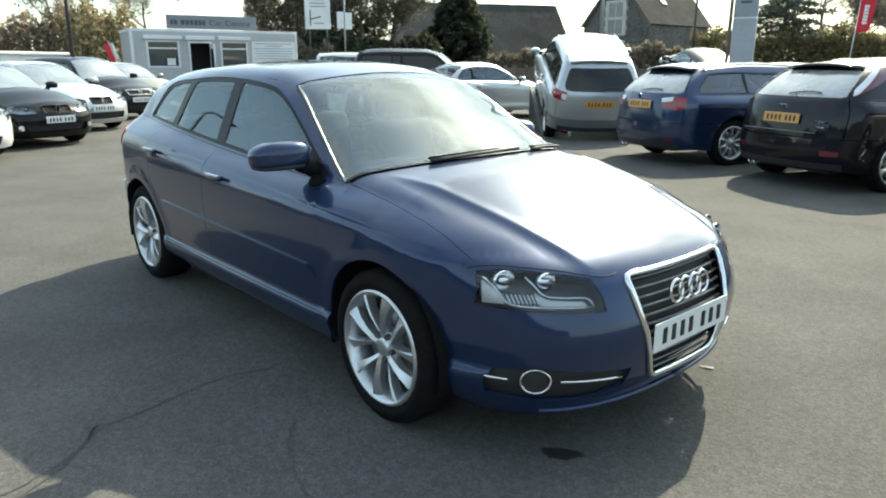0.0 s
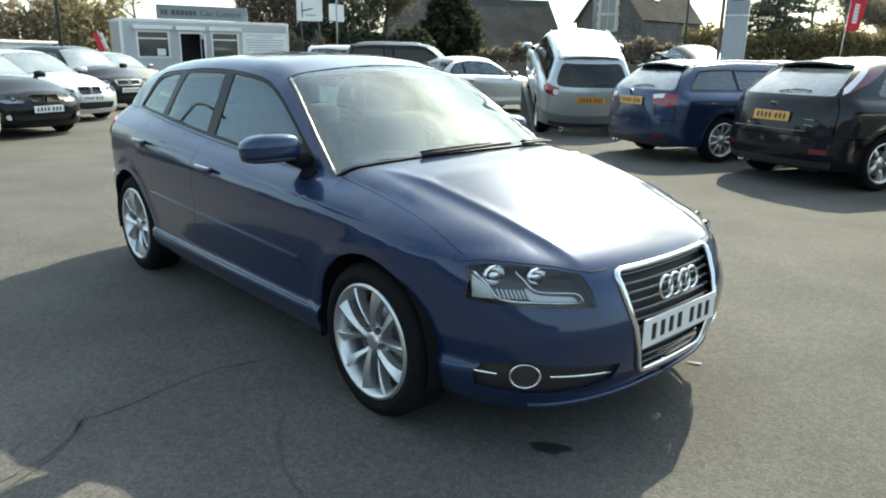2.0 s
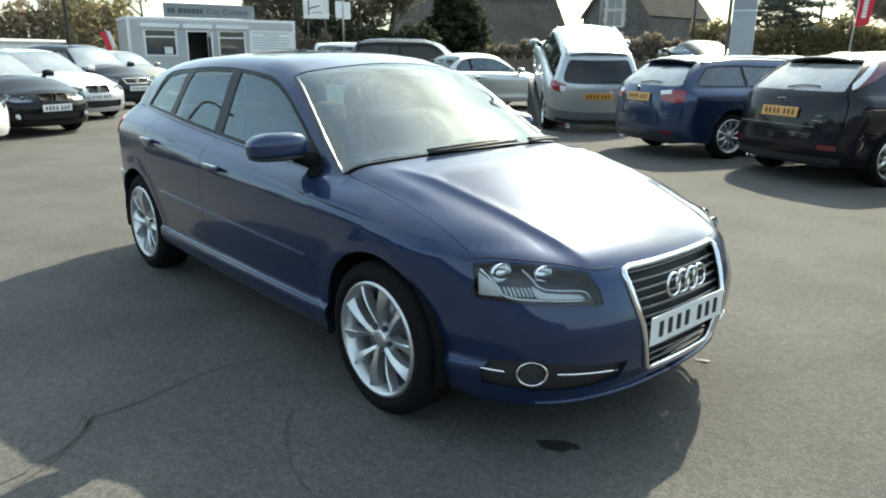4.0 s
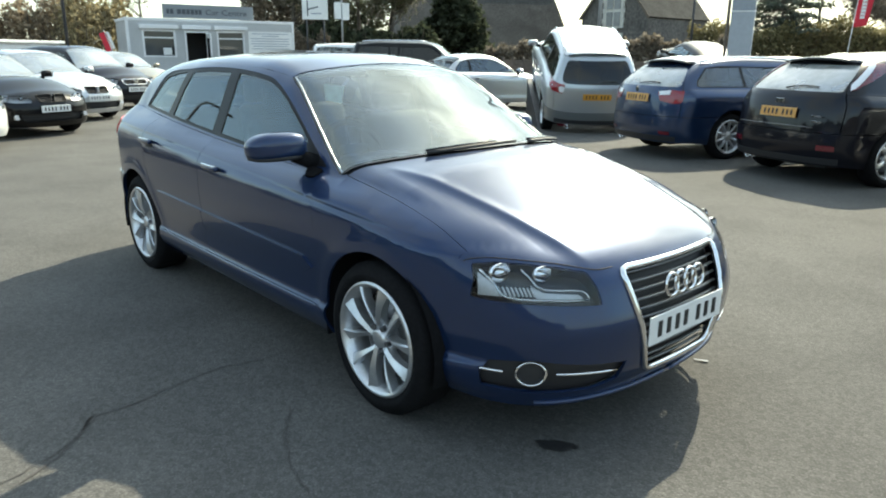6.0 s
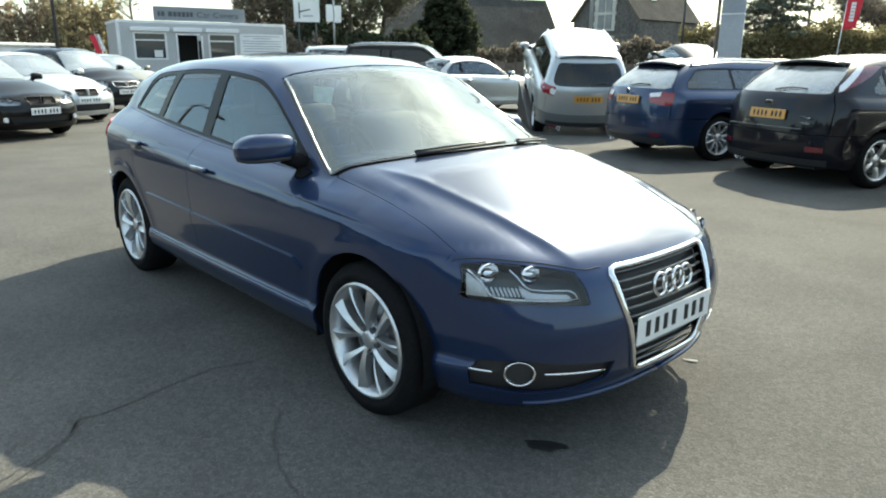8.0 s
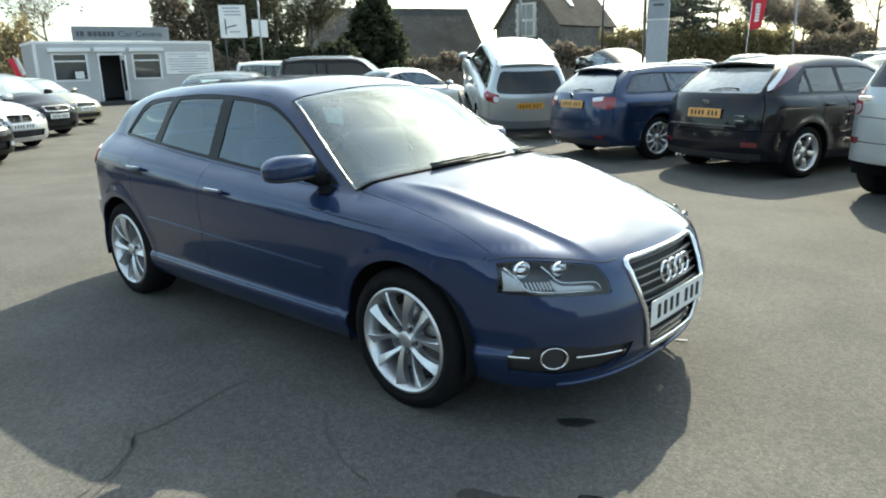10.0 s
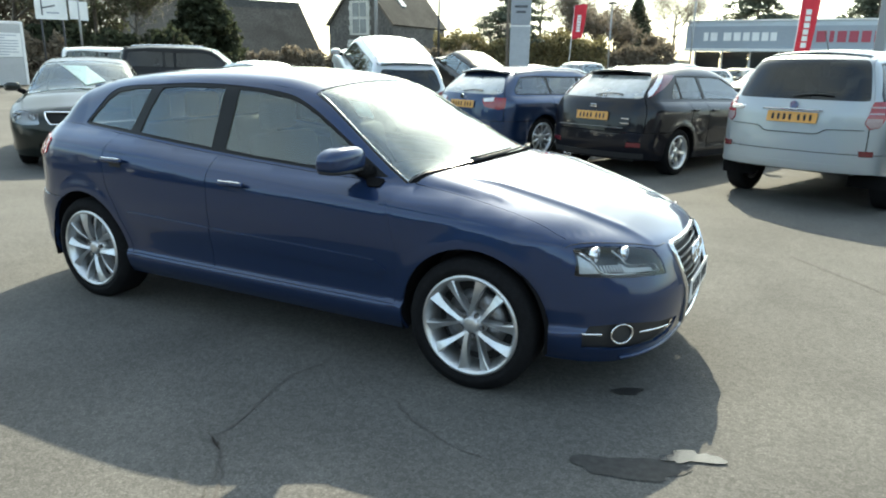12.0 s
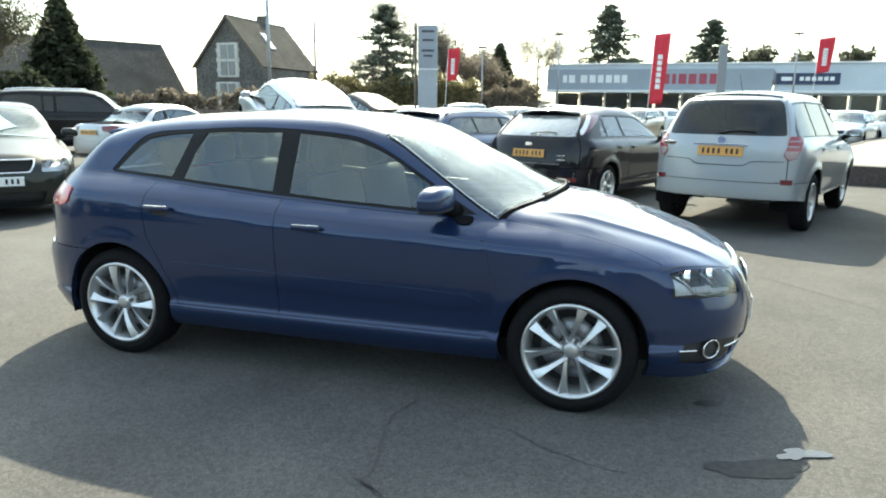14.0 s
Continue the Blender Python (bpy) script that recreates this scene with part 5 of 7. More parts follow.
def crack(points, width, seed):
    """A crack in the asphalt that wanders."""
    rnd = random.Random(seed)
    pts = []
    for (x0, y0), (x1, y1) in zip(points, points[1:]):
        n = max(3, int(math.hypot(x1 - x0, y1 - y0) / 0.035))
        for i in range(n):
            t = i / n
            pts.append((x0 + (x1 - x0) * t + rnd.uniform(-0.012, 0.012), y0 + (y1 - y0) * t + rnd.uniform(-0.012, 0.012)))
    pts.append(points[-1])
    verts, faces = [], []
    for i, (x, y) in enumerate(pts):
        a, b = pts[max(i - 1, 0)], pts[min(i + 1, len(pts) - 1)]
        d = Vector((b[0] - a[0], b[1] - a[1]))
        n = Vector((-d.y, d.x)).normalized() * width * rnd.uniform(0.3, 1.0) * (0.4 if i in (0, len(pts) - 1) else 1)
        verts += [(x + n.x, y + n.y, 0.004), (x - n.x, y - n.y, 0.004)]
        if i:
            k = 2 * i
            faces.append((k - 2, k - 1, k + 1, k))
    me = mesh_of("crack", verts, faces)
    me.materials.append(M["crack"])
    tagged(new("crack", me), "thin dark crack across the worn asphalt", "crack", kind="structure")


crack([(0.95, -2.10), (0.86, -1.95), (0.70, -1.82), (0.61, -1.72), (0.60, -1.56), (0.55, -1.38), (0.50, -1.15), (0.56, -0.95)], 0.006, 3)
crack([(0.61, -1.74), (0.77, -1.86), (0.86, -2.05), (0.95, -2.35)], 0.005, 4)
crack([(0.70, -1.80), (0.62, -1.76), (0.56, -1.72)], 0.011, 9)
crack([(1.05, -1.12), (1.23, -1.24), (1.45, -1.33), (1.62, -1.37)], 0.005, 5)
crack([(0.55, -1.30), (0.30, -1.36), (0.02, -1.48)], 0.0025, 6)
crack([(2.5, 2.6), (3.3, 1.6), (4.2, 0.9), (5.6, 0.2)], 0.006, 7)
blob("oil_stain", 1.96, -0.515, 0.075, 0.035, 30, "oil", "small dark oil stain on the asphalt", seed=2)
blob("wet_patch", 2.12, -1.15, 0.19, 0.085, 20, "wet", "dark wet patch on the asphalt", seed=8)
blob("puddle", 2.31, -0.97, 0.105, 0.045, 35, "water", "shallow puddle mirroring the sky", z=0.008, seed=11, wob=0.45)
# a white scrap, drawn with the pool's outline and glossy surface
blob("puddle", 1.94, 0.60, 0.028, 0.012, 20, "water", "tiny white scrap by the bumper, drawn as a glossy spot", z=0.008, seed=14, wob=0.4)

# ---- the other cars of the yard ----
H69 = 69.0


def at_rear(x, y, a, wb, pitch=0.0):
    """The pose of a car from the middle of its rear axle on the ground."""
    return pose(x, y, 0, 0, 0, a) @ pose(0, 0, 0, 0, -pitch, 0) @ pose(wb / 2, 0, 0)


# dark grey sporty hatchback
FOCUS = spec(2.64, 0.88, 0.82, 1.84, 1.48, (0.93, 1.02), 1.02, 0.76, 0.98, 0.12, slope=0.62, roof_half=0.58, R=0.318, arch=0.365, rim=0.222, paint="paint_night", res=0.06,
             plate_z=0.80, rear_glass="glass_bright", side_glass="glass_pale", frame_mat="black", style=(5, 0, 0, 0, 0.036, 0.35), dlo_end=(-1.18, -1.42),
             xr=[(0.2, -2.06), (0.45, -2.14), (0.80, -2.11), (0.98, -2.05), (1.02, -2.02), (1.38, -1.56)],
             tail=[(0.53, 1.33), (0.60, 1.20), (0.68, 1.02), (0.74, 0.88), (0.74, 0.60)],
             rwin=[(0.52, 1.335), (0.62, 1.10), (0.64, 1.04)],
             rlamp=[(0.575, 1.345), (0.635, 1.345), (0.735, 1.08), (0.69, 1.05), (0.645, 1.12)], clear=([(0.580, 1.335), (0.612, 1.335), (0.712, 1.08), (0.688, 1.056), (0.648, 1.12)],),
             reflectors=([(0.55, 0.47), (0.72, 0.47), (0.72, 0.41), (0.55, 0.41)],), lip=0.018, spoiler=0.105, spoiler_mat="black_gloss")
focus, _b = build_car("hatchback_car", "dark grey metallic sporty hatchback parked in a row", at_rear(0.12, 6.80, H69, 2.64), FOCUS, "cars parked in the row", (0, 1))
part("badge", box(0.006, 0.11, 0.045, (-2.115, 0, 0.93), bevel=0.002, seg=1), M["chrome"], focus, "plain oval chrome badge")
part("bumper_trim", box(0.012, 1.05, 0.008, (-2.152, 0, 0.66), bevel=0.002, seg=1), M["steel"], focus)
for s in (0.10, 0.16):
    part("letter_bar", box(0.006, 0.13, 0.016, (-2.10, -0.52, 0.78 + s - 0.16), bevel=0.001, seg=1), M["chrome"], focus)

# blue estate with roof rails
ESTATE = spec(2.76, 0.78, 0.98, 1.82, 1.43, (0.92, 0.98), 1.0, 0.72, 0.78, 0.02, slope=0.50, roof_half=0.57, R=0.322, arch=0.37, rim=0.228, paint="paint_navy", res=0.06,
              plate_z=0.84, rear_glass="glass_bright", side_glass="glass_pale", lamp_mat="lamp_tail", style=(10, 0, 0, 0, 0.016, 0.3), dlo_end=(-1.72, -1.92), xB=-0.30, xq=-1.12,
              rlamp=[(0.40, 0.93), (0.62, 0.955), (0.76, 0.95), (0.775, 0.80), (0.70, 0.77), (0.46, 0.81)],
              clear=([(0.42, 0.935), (0.60, 0.955), (0.60, 0.895), (0.44, 0.88)],), lip=0.012, spoiler=0.10, spoiler_mat="black_gloss")
estate, _b = build_car("estate_car", "metallic blue estate car with silver roof rails parked in a row", at_rear(-2.10, 7.52, H69, 2.76), ESTATE, "cars parked in the row", (0, 1))
for s in (1, -1):
    pts = [tuple(q + np.array((0, 0, 0.035 * math.sin(math.pi * (i + 0.8) / 13) ** 0.3))) for i, q in enumerate(_b.lift("top", [(x, s * 0.555) for x in np.linspace(-1.75, 0.05, 13)]))]
    v, f = tube(pts, 0.016, seg=8)
    child("roof_rail", mesh_of("roof_rail", v, f), M["chrome"], estate, "bright silver roof rail")
part("badge", rod((-2.34, 0, 0.955), (-2.352, 0, 0.955), 0.038, 0.038, 20), M["chrome"], estate, "round plain badge")

for car_, xs_, ys_ in ((focus, -2.02, (0.50, 0.42)), (estate, -2.25, (0.48, 0.39))):
    for y in ys_:
        v, f = lathe([(-0.09, 0.030), (0.0, 0.034), (0.0, 0.029), (-0.08, 0.026)], 16)
        pipe = child("tailpipe", mesh_of("tailpipe", v, f), M["chrome"], car_, "bright steel tailpipe")
        pipe.matrix_basis = pose(xs_, y, 0.235, 0, 0, 90)
# pale silver off-roader
OFFROAD = spec(2.56, 0.83, 0.82, 1.815, 1.68, (1.05, 1.12), 1.13, 0.88, 0.90, 0.22, slope=0.32, roof_half=0.57, rear_low=0.42, R=0.355, arch=0.405, rim=0.225, paint="paint_pale", res=0.06, low=[(0.0, 0.10), (0.25, 0.05), (0.36, 0.015), (0.45, 0.02), (0.62, 0.006), (0.80, 0.0), (0.88, 0.006), (0.95, 0.03), (1.0, 0.07)],
               plate_z=0.965, zs=0.45, zb=0.62, style=(6, 0, 0, 0, 0.028, 0.4), rear_glass="glass_dark", side_glass="glass_dark", strip_mat="paint_pale", lamp_mat="lamp_tail", clear_mat="lamp_clear", clear=([(0.685, 0.985), (0.80, 0.985), (0.80, 0.905), (0.725, 0.880), (0.680, 0.93)], [(0.69, 1.040), (0.80, 1.040), (0.80, 1.024), (0.69, 1.024)], [(0.69, 1.100), (0.80, 1.100), (0.80, 1.084), (0.69, 1.084)]), dlo_end=(-1.62, -1.80), xB=-0.10, xq=-1.02, lip=0.022,
               rlamp=[(0.70, 1.15), (0.80, 1.15), (0.80, 0.90), (0.72, 0.87), (0.67, 0.93)], rwin=[(0.542, 1.560), (0.668, 1.20), (0.676, 1.15)],
               tail=[(0.56, 1.58), (0.65, 1.35), (0.70, 1.15), (0.72, 0.80), (0.72, 0.62)],
               reflectors=([(0.66, 0.66), (0.775, 0.66), (0.775, 0.60), (0.67, 0.60)],))
offroad, _b = build_car("off_roader", "pale silver off-roader with dark privacy glass parked in a row", at_rear(2.62, 5.60, H69, 2.56), OFFROAD, "cars parked in the row", (0, 1))
_c = _b.lift("tail", [(0, 0.965), (0.42, 0.965), (0, 1.07), (-0.62, 1.04)])
part("plate_trim", box(0.02, 0.62, 0.018, (_c[0][0] - 0.02, 0, 1.045), bevel=0.004), M["chrome"], offroad)
part("tailgate_handle", box(0.02, 0.18, 0.045, (_c[3][0] - 0.012, 0.62, 1.04), bevel=0.008), M["chrome"], offroad, "chrome tailgate handle")
part("badge", rod((_c[2][0] - 0.004, 0, 1.09), (_c[2][0] - 0.014, 0, 1.09), 0.045, 0.045, 20), M["chrome"], offroad, "plain oval badge")
part("aerial", rod((-1.35, 0.0, 1.63), (-1.55, 0.0, 1.86), 0.006, 0.003, 6), M["plastic"], offroad)
# the step in the tailgate that dips below the plate
_q3 = _b.lift("tail", [(-0.68, 0.865), (-0.36, 0.858), (-0.33, 0.845), (-0.29, 0.815), (-0.25, 0.805), (0.25, 0.805), (0.29, 0.815), (0.33, 0.845), (0.36, 0.858), (0.68, 0.865)]) - np.array((0.013, 0, 0))
_v, _f = tube(_q3, 0.0045, seg=6)
child("tailgate_seam", mesh_of("tailgate_seam", _v, _f), M["black"], offroad)

# silver off-roader nose-up on a ramp
CROSS = spec(2.69, 0.90, 0.85, 1.84, 1.69, (1.06, 1.14), 1.14, 0.88, 0.95, 0.25, slope=0.42, roof_half=0.60, rear_low=0.40, R=0.35, arch=0.40, rim=0.225, paint="paint_silver", res=0.07,
             plate_z=0.93, zs=0.45, zb=0.64, bumper_paint="paint_grey", lamp_mat="lamp_tail", rear_glass="glass_dark", style=(5, 1, 0.08, 0.16, 0.022, 0.4), flare=0.02, dlo_end=(-1.55, -1.78),
             rlamp=[(0.58, 1.12), (0.80, 1.16), (0.82, 0.99), (0.62, 0.96)], clear=(rounded([(0.58, 1.085), (0.69, 1.095), (0.69, 0.985), (0.60, 0.975)], 0.05, 3),), rwin=[(0.53, 1.50), (0.64, 1.22), (0.60, 1.14)])
RAMP_A = 136.0
cross, _b = build_car("off_roader", "silver compact off-roader parked nose-up on a display ramp", at_rear(-5.16, 9.08, RAMP_A, 2.69, 15.5), CROSS, "", (0, 1))
for s in (1, -1):
    v, f = tube([tuple(q + np.array((0, 0, 0.03))) for q in _b.lift("top", [(x, s * 0.57) for x in np.linspace(-1.5, 0.1, 11)])], 0.016, seg=8)
    child("roof_rail", mesh_of("roof_rail", v, f), M["chrome"], cross)
for y in (0.50, -0.50):
    v, f = lathe([(-0.09, 0.036), (0.0, 0.040), (0.0, 0.034), (-0.08, 0.030)], 16)
    pipe = child("tailpipe", mesh_of("tailpipe", v, f), M["chrome"], cross, "bright steel tailpipe")
    pipe.matrix_basis = pose(-2.17, y, 0.36, 0, 0, 90)
ramp = thing("display_ramp", "dark steel display ramp under a parked off-roader", "ramp", pose(-5.16, 9.08, 0, 0, 0, RAMP_A))
for s in (1, -1):
    bm = bmesh.new()
    vs = [bm.verts.new(p) for p in ((-0.15, s * 0.63, 0.004), (3.2, s * 0.63, 0.004), (3.2, s * 0.63, 0.87), (-0.15, s * 0.95, 0.004), (3.2, s * 0.95, 0.004), (3.2, s * 0.95, 0.87))]
    for k in ((0, 1, 2), (3, 5, 4), (0, 2, 5, 3), (1, 4, 5, 2), (0, 3, 4, 1)):
        bm.faces.new([vs[i] for i in k])
    part("track", bm, M["plastic"], ramp)

# silver saloon, seen from its tail
SALOON = spec(2.72, 0.80, 1.02, 1.77, 1.44, (0.92, 1.0), 1.0, 0.74, 0.85, 0.10, roof_half=0.56, boot=(-1.02, -1.60, 1.02), paint="paint_silver", dlo_end=(-1.05, -1.25), plate_z=0.80, res=0.08,
              rlamp=[(0.36, 0.93), (0.60, 0.955), (0.72, 0.94), (0.73, 0.82), (0.60, 0.80), (0.40, 0.83)])
build_car("saloon_car", "silver saloon with red tail lamps parked behind the hatchback", pose(-10.1, 10.95, 0, 0, 0, 81), SALOON, "", (0, 1))

# black estate-like people carrier with rails, white one behind it
CARRIER = spec(2.85, 0.92, 1.02, 1.92, 1.82, (1.12, 1.18), 1.18, 0.95, 1.10, 0.30, slope=0.22, roof_half=0.68, R=0.36, arch=0.41, rim=0.22, paint="paint_black", side_glass="glass_dark", rear_glass="glass_dark", zs=0.45, zb=0.66, dlo_end=(-2.0, -2.12), xq=-1.05, res=0.09)
carrier, _b = build_car("people_carrier", "black people carrier with dark glass and silver roof rails", pose(-14.7, 12.9, 0, 0, 0, 47), CARRIER, "", (1, 1))
for s in (1, -1):
    v, f = tube([tuple(q + np.array((0, 0, 0.06))) for q in _b.lift("top", [(x, s * 0.62) for x in np.linspace(-1.9, 0.1, 11)])], 0.02, seg=8)
    child("roof_rail", mesh_of("roof_rail", v, f), M["chrome"], carrier, "bright silver roof rail")
VAN = dict(CARRIER, paint="paint_white", side_glass="glass")
build_car("people_carrier", "white people carrier parked behind a black one", pose(-20.4, 14.9, 0, 0, 0, 47), VAN, "", (1, 1))

# dark green liftback that faces the camera
OCTAVIA = spec(2.58, 0.92, 1.05, 1.77, 1.46, (0.93, 1.0), 1.01, 0.78, 0.86, 0.15, slope=0.75, roof_half=0.57, paint="paint_green", res=0.06, plate_f=0.50, slats=6,
               grille=[(-0.40, 0.75), (0.40, 0.75), (0.34, 0.60), (-0.34, 0.60)], lamp=[(0.47, 0.73), (0.68, 0.765), (0.80, 0.75), (0.805, 0.62), (0.66, 0.59), (0.46, 0.60)], bumper_paint="paint_green")
octavia, _b = build_car("liftback_car", "very dark green liftback with a price sheet in its windscreen", pose(-7.6, 3.8, 0, 0, 0, -40), OCTAVIA, "", (1, 0))
_w = _b.lift("top", [(0.87, 0.042), (0.726, 0.294), (0.425, 0.034), (0.371, -0.295)]) + np.array((0.006, 0, 0.010))
bm = bmesh.new()
bm.faces.new([bm.verts.new(tuple(q)) for q in _w])
bmesh.ops.solidify(bm, geom=bm.faces[:], thickness=0.003)
price = part("price_sheet", bm, mat("sheet", (0.70, 0.86, 0.86), 0.6, grain=0.08, scale=30), octavia, "pale blue price sheet behind the windscreen")
_n = (Vector(_w[3]) - Vector(_w[0])).normalized(), (Vector(_w[1]) - Vector(_w[0])).normalized()
for i in range(3):
    c = Vector(_w[0]) + _n[0] * (0.17 + 0.13 * i) + _n[1] * 0.14
    up = _n[0].cross(_n[1]).normalized()
    bm = box(0.07, 0.16, 0.002)
    m4 = Matrix((_n[0], _n[1], up)).transposed().to_4x4()
    part("figure_bar", bm, M["plate_white"], price, m=Matrix.Translation(c + up * (0.004 if up.z > 0 else -0.004)) @ m4)

# the row by the cabin
BLACK1 = spec(2.66, 0.77, 0.80, 1.75, 1.42, (0.90, 0.99), 0.98, 0.72, 0.78, 0.06, slope=0.40, paint="paint_black", res=0.07, plate_f=0.47, frame_mat="trim_black", front_glass="screen_bright", grille=[(-0.25, 0.70), (0.25, 0.70), (0.23, 0.575), (-0.23, 0.575)], intake=[(-0.56, 0.40), (0.56, 0.40), (0.50, 0.26), (-0.50, 0.26)],
              lamp=[(0.34, 0.66), (0.56, 0.70), (0.74, 0.71), (0.77, 0.63), (0.60, 0.58), (0.36, 0.58)])
SILVER3 = dict(SALOON, frame_mat="trim_black", front_glass="screen_bright", paint="paint_bright", res=0.07, plate_f=0.48, grille=BLACK1["grille"], lamp=BLACK1["lamp"], intake=BLACK1["intake"])
NAVY = spec(2.58, 0.86, 0.80, 1.78, 1.56, (0.97, 1.04), 1.06, 0.80, 0.98, 0.30, slope=0.40, paint="paint_night", frame_mat="chrome", res=0.08, plate_f=0.50, front_glass="screen_bright")
GOLD = spec(2.51, 0.85, 0.85, 1.70, 1.42, (0.90, 0.97), 0.97, 0.72, 0.85, 0.12, slope=0.50, paint="paint_gold", res=0.10, plate_f=0.48, front_glass="screen_bright")
WHITE = spec(2.60, 0.85, 0.80, 1.78, 1.45, (0.92, 1.0), 0.99, 0.74, 0.84, 0.12, slope=0.45, paint="paint_white", res=0.10, plate_f=0.48, front_glass="screen_bright")
for spec_, name, label, x, y in ((BLACK1, "hatchback_car", "black hatchback facing the yard in the row by the cabin", -11.86, 0.01), (SILVER3, "saloon_car", "silver saloon facing the yard in the row by the cabin", -14.4, 1.42),
                                 (NAVY, "family_car", "dark navy tall family car in the row by the cabin", -17.1, 3.11), (GOLD, "small_car", "pale gold small hatchback at the end of the row", -20.5, 5.2), (WHITE, "hatchback_car", "white hatchback at the near end of the row", -10.35, -1.55), (SILVER3, "saloon_car", "silver saloon facing the yard in the row by the cabin", -9.0, -4.3), (BLACK1, "hatchback_car", "black hatchback facing the yard in the row by the cabin", -7.9, -6.9)):
    made_, body_ = build_car(name, label, pose(x, y, 0, 0, 0, 20), spec_, "cars in the row by the cabin", (1, 0))
    if spec_ in (BLACK1, SILVER3):
        c = body_.lift("nose", [(0, 0.64)])[0]
        part("grille_divider", box(0.05, 0.055, 0.15, (c[0] - 0.004, 0, 0.638), bevel=0.012, seg=2), M[spec_["paint"]], made_)
        for y_ in (0.028, -0.028):
            part("grille_edge", box(0.012, 0.010, 0.125, (c[0] + 0.016, y_, 0.638), bevel=0.003, seg=1), M["chrome"], made_)
        for y_ in (0.60, -0.60):
            at = body_.lift("nose", [(-y_, 0.35)])[0]
            part("fog_lamp", rod((at[0] - 0.02, y_, 0.35), (at[0] + 0.012, y_, 0.35), 0.045, 0.04, 16), M["lamp_white"], made_)
    elif spec_ is NAVY:
        c = body_.lift("nose", [(0, 0.70)])[0]
        part("badge", rod((c[0], 0, 0.70), (c[0] + 0.02, 0, 0.70), 0.06, 0.055, 20), M["chrome"], made_, "round plain chrome badge")

# the next car of the near row
RIGHT = dict(FOCUS, paint="paint_black", res=0.10)
build_car("hatchback_car", "black hatchback parked beside the pale off-roader", at_rear(5.12, 4.80, H69, 2.64), RIGHT, "cars parked in the row", (0, 1))

# far rows on the forecourt
far = []
for key, name in (("paint_white", "white"), ("paint_silver", "silver"), ("paint_grey", "grey"), ("paint_gold", "pale gold"), ("paint_navy", "blue")):
    sp = spec(2.60, 0.85, 0.85, 1.76, 1.46 if key != "paint_grey" else 1.62, (0.95, 1.02), 1.02, 0.76, 0.88, 0.15, slope=0.40, paint=key, res=0.16)
    far.append((sp, "%s car parked in the far rows of the forecourt" % name))
FAR_AT = []
for i in range(13):
    FAR_AT.append((-10.5 + 2.75 * i, 29.0 + 0.5 * math.sin(i * 2.1) - 0.25 * i, 250 + 6 * math.sin(i * 1.7)))
for i in range(12):
    FAR_AT.append((-13.0 + 3.0 * i, 38.0 + 0.6 * math.sin(i * 1.3), 70 + 5 * math.sin(i * 2.3)))
for i in range(7):
    FAR_AT.append((8.5 + 2.9 * i, 33.5 - 0.4 * i, 215))
protos = {}
for i, (x, y, a) in enumerate(FAR_AT):
    k = 3 if i in (4, 17) else (0, 1, 0, 2, 1, 4, 1)[(i * 3 + i // 4) % 7] if i < 25 else (0 if i % 3 else 1)
    m = pose(x, y, 0, 0, 0, a)
    if k not in protos:
        protos[k] = build_car("parked_car", far[k][1], m, far[k][0], "far rows of cars", (0, 0))[0]
    else:
        copy_thing(protos[k], m)
# dark car nose-up on a second ramp, beyond the estate
build_car("hatchback_car", "dark hatchback parked nose-up on a display ramp", at_rear(-7.44, 18.18, 140, 2.58, 15.5), dict(NAVY, paint="paint_black", front_glass="windscreen", res=0.12), "", (0, 1))
copy_thing(ramp, pose(-7.44, 18.18, 0, 0, 0, 140))

# ---- buildings, signs and posts ----
mat("cabin_grey", (0.42, 0.43, 0.44), 0.55, grain=0.05, scale=25, stain=0.10, stain_scale=0.8)
mat("cabin_white", (0.68, 0.69, 0.70), 0.5, grain=0.05, scale=25, stain=0.10, stain_scale=1.2)
mat("sign_grey", (0.20, 0.22, 0.24), 0.45, grain=0.05, scale=20, stain=0.06)
mat("sign_dark", (0.055, 0.065, 0.08), 0.5, grain=0.05, scale=20)
mat("sign_white", (0.72, 0.73, 0.73), 0.45, grain=0.04, scale=20, stain=0.08)
mat("text_grey", (0.30, 0.33, 0.40), 0.6, grain=0.05, scale=20)
mat("totem_grey", (0.36, 0.38, 0.41), 0.4, 0.3, grain=0.05, scale=12, stain=0.08)
mat("totem_dark", (0.28, 0.30, 0.335), 0.4, 0.2, grain=0.05, scale=12)
mat("metal_pole", (0.30, 0.31, 0.32), 0.45, 0.7, grain=0.1, scale=20)
mat("dark_pole", (0.05, 0.05, 0.055), 0.6, 0.3, grain=0.15, scale=20)
mat("wood_pole", (0.14, 0.11, 0.085), 0.85, grain=0.3, scale=20, bump=0.4)
mat("flag_red", (0.62, 0.030, 0.055), 0.75, grain=0.05, scale=12, stain=0.1)
mat("stone", (0.115, 0.105, 0.095), 0.9, grain=0.4, scale=3.2, bump=0.5, stain=0.25, stain_scale=0.5)
mat("quoin", (0.55, 0.53, 0.48), 0.8, grain=0.1, scale=6, stain=0.12)
mat("slate", (0.062, 0.060, 0.056), 0.95, spec=0.08, grain=0.28, scale=5, bump=0.4, stain=0.22, stain_scale=0.35)
mat("clad_blue", (0.45, 0.50, 0.55), 0.4, 0.3, grain=0.04, scale=4, stain=0.07, stain_scale=0.15)
mat("fascia", (0.27, 0.31, 0.36), 0.4, 0.3, grain=0.04, scale=4, stain=0.07, stain_scale=0.2)
mat("sign_red", (0.36, 0.06, 0.09), 0.5, grain=0.05, scale=4)
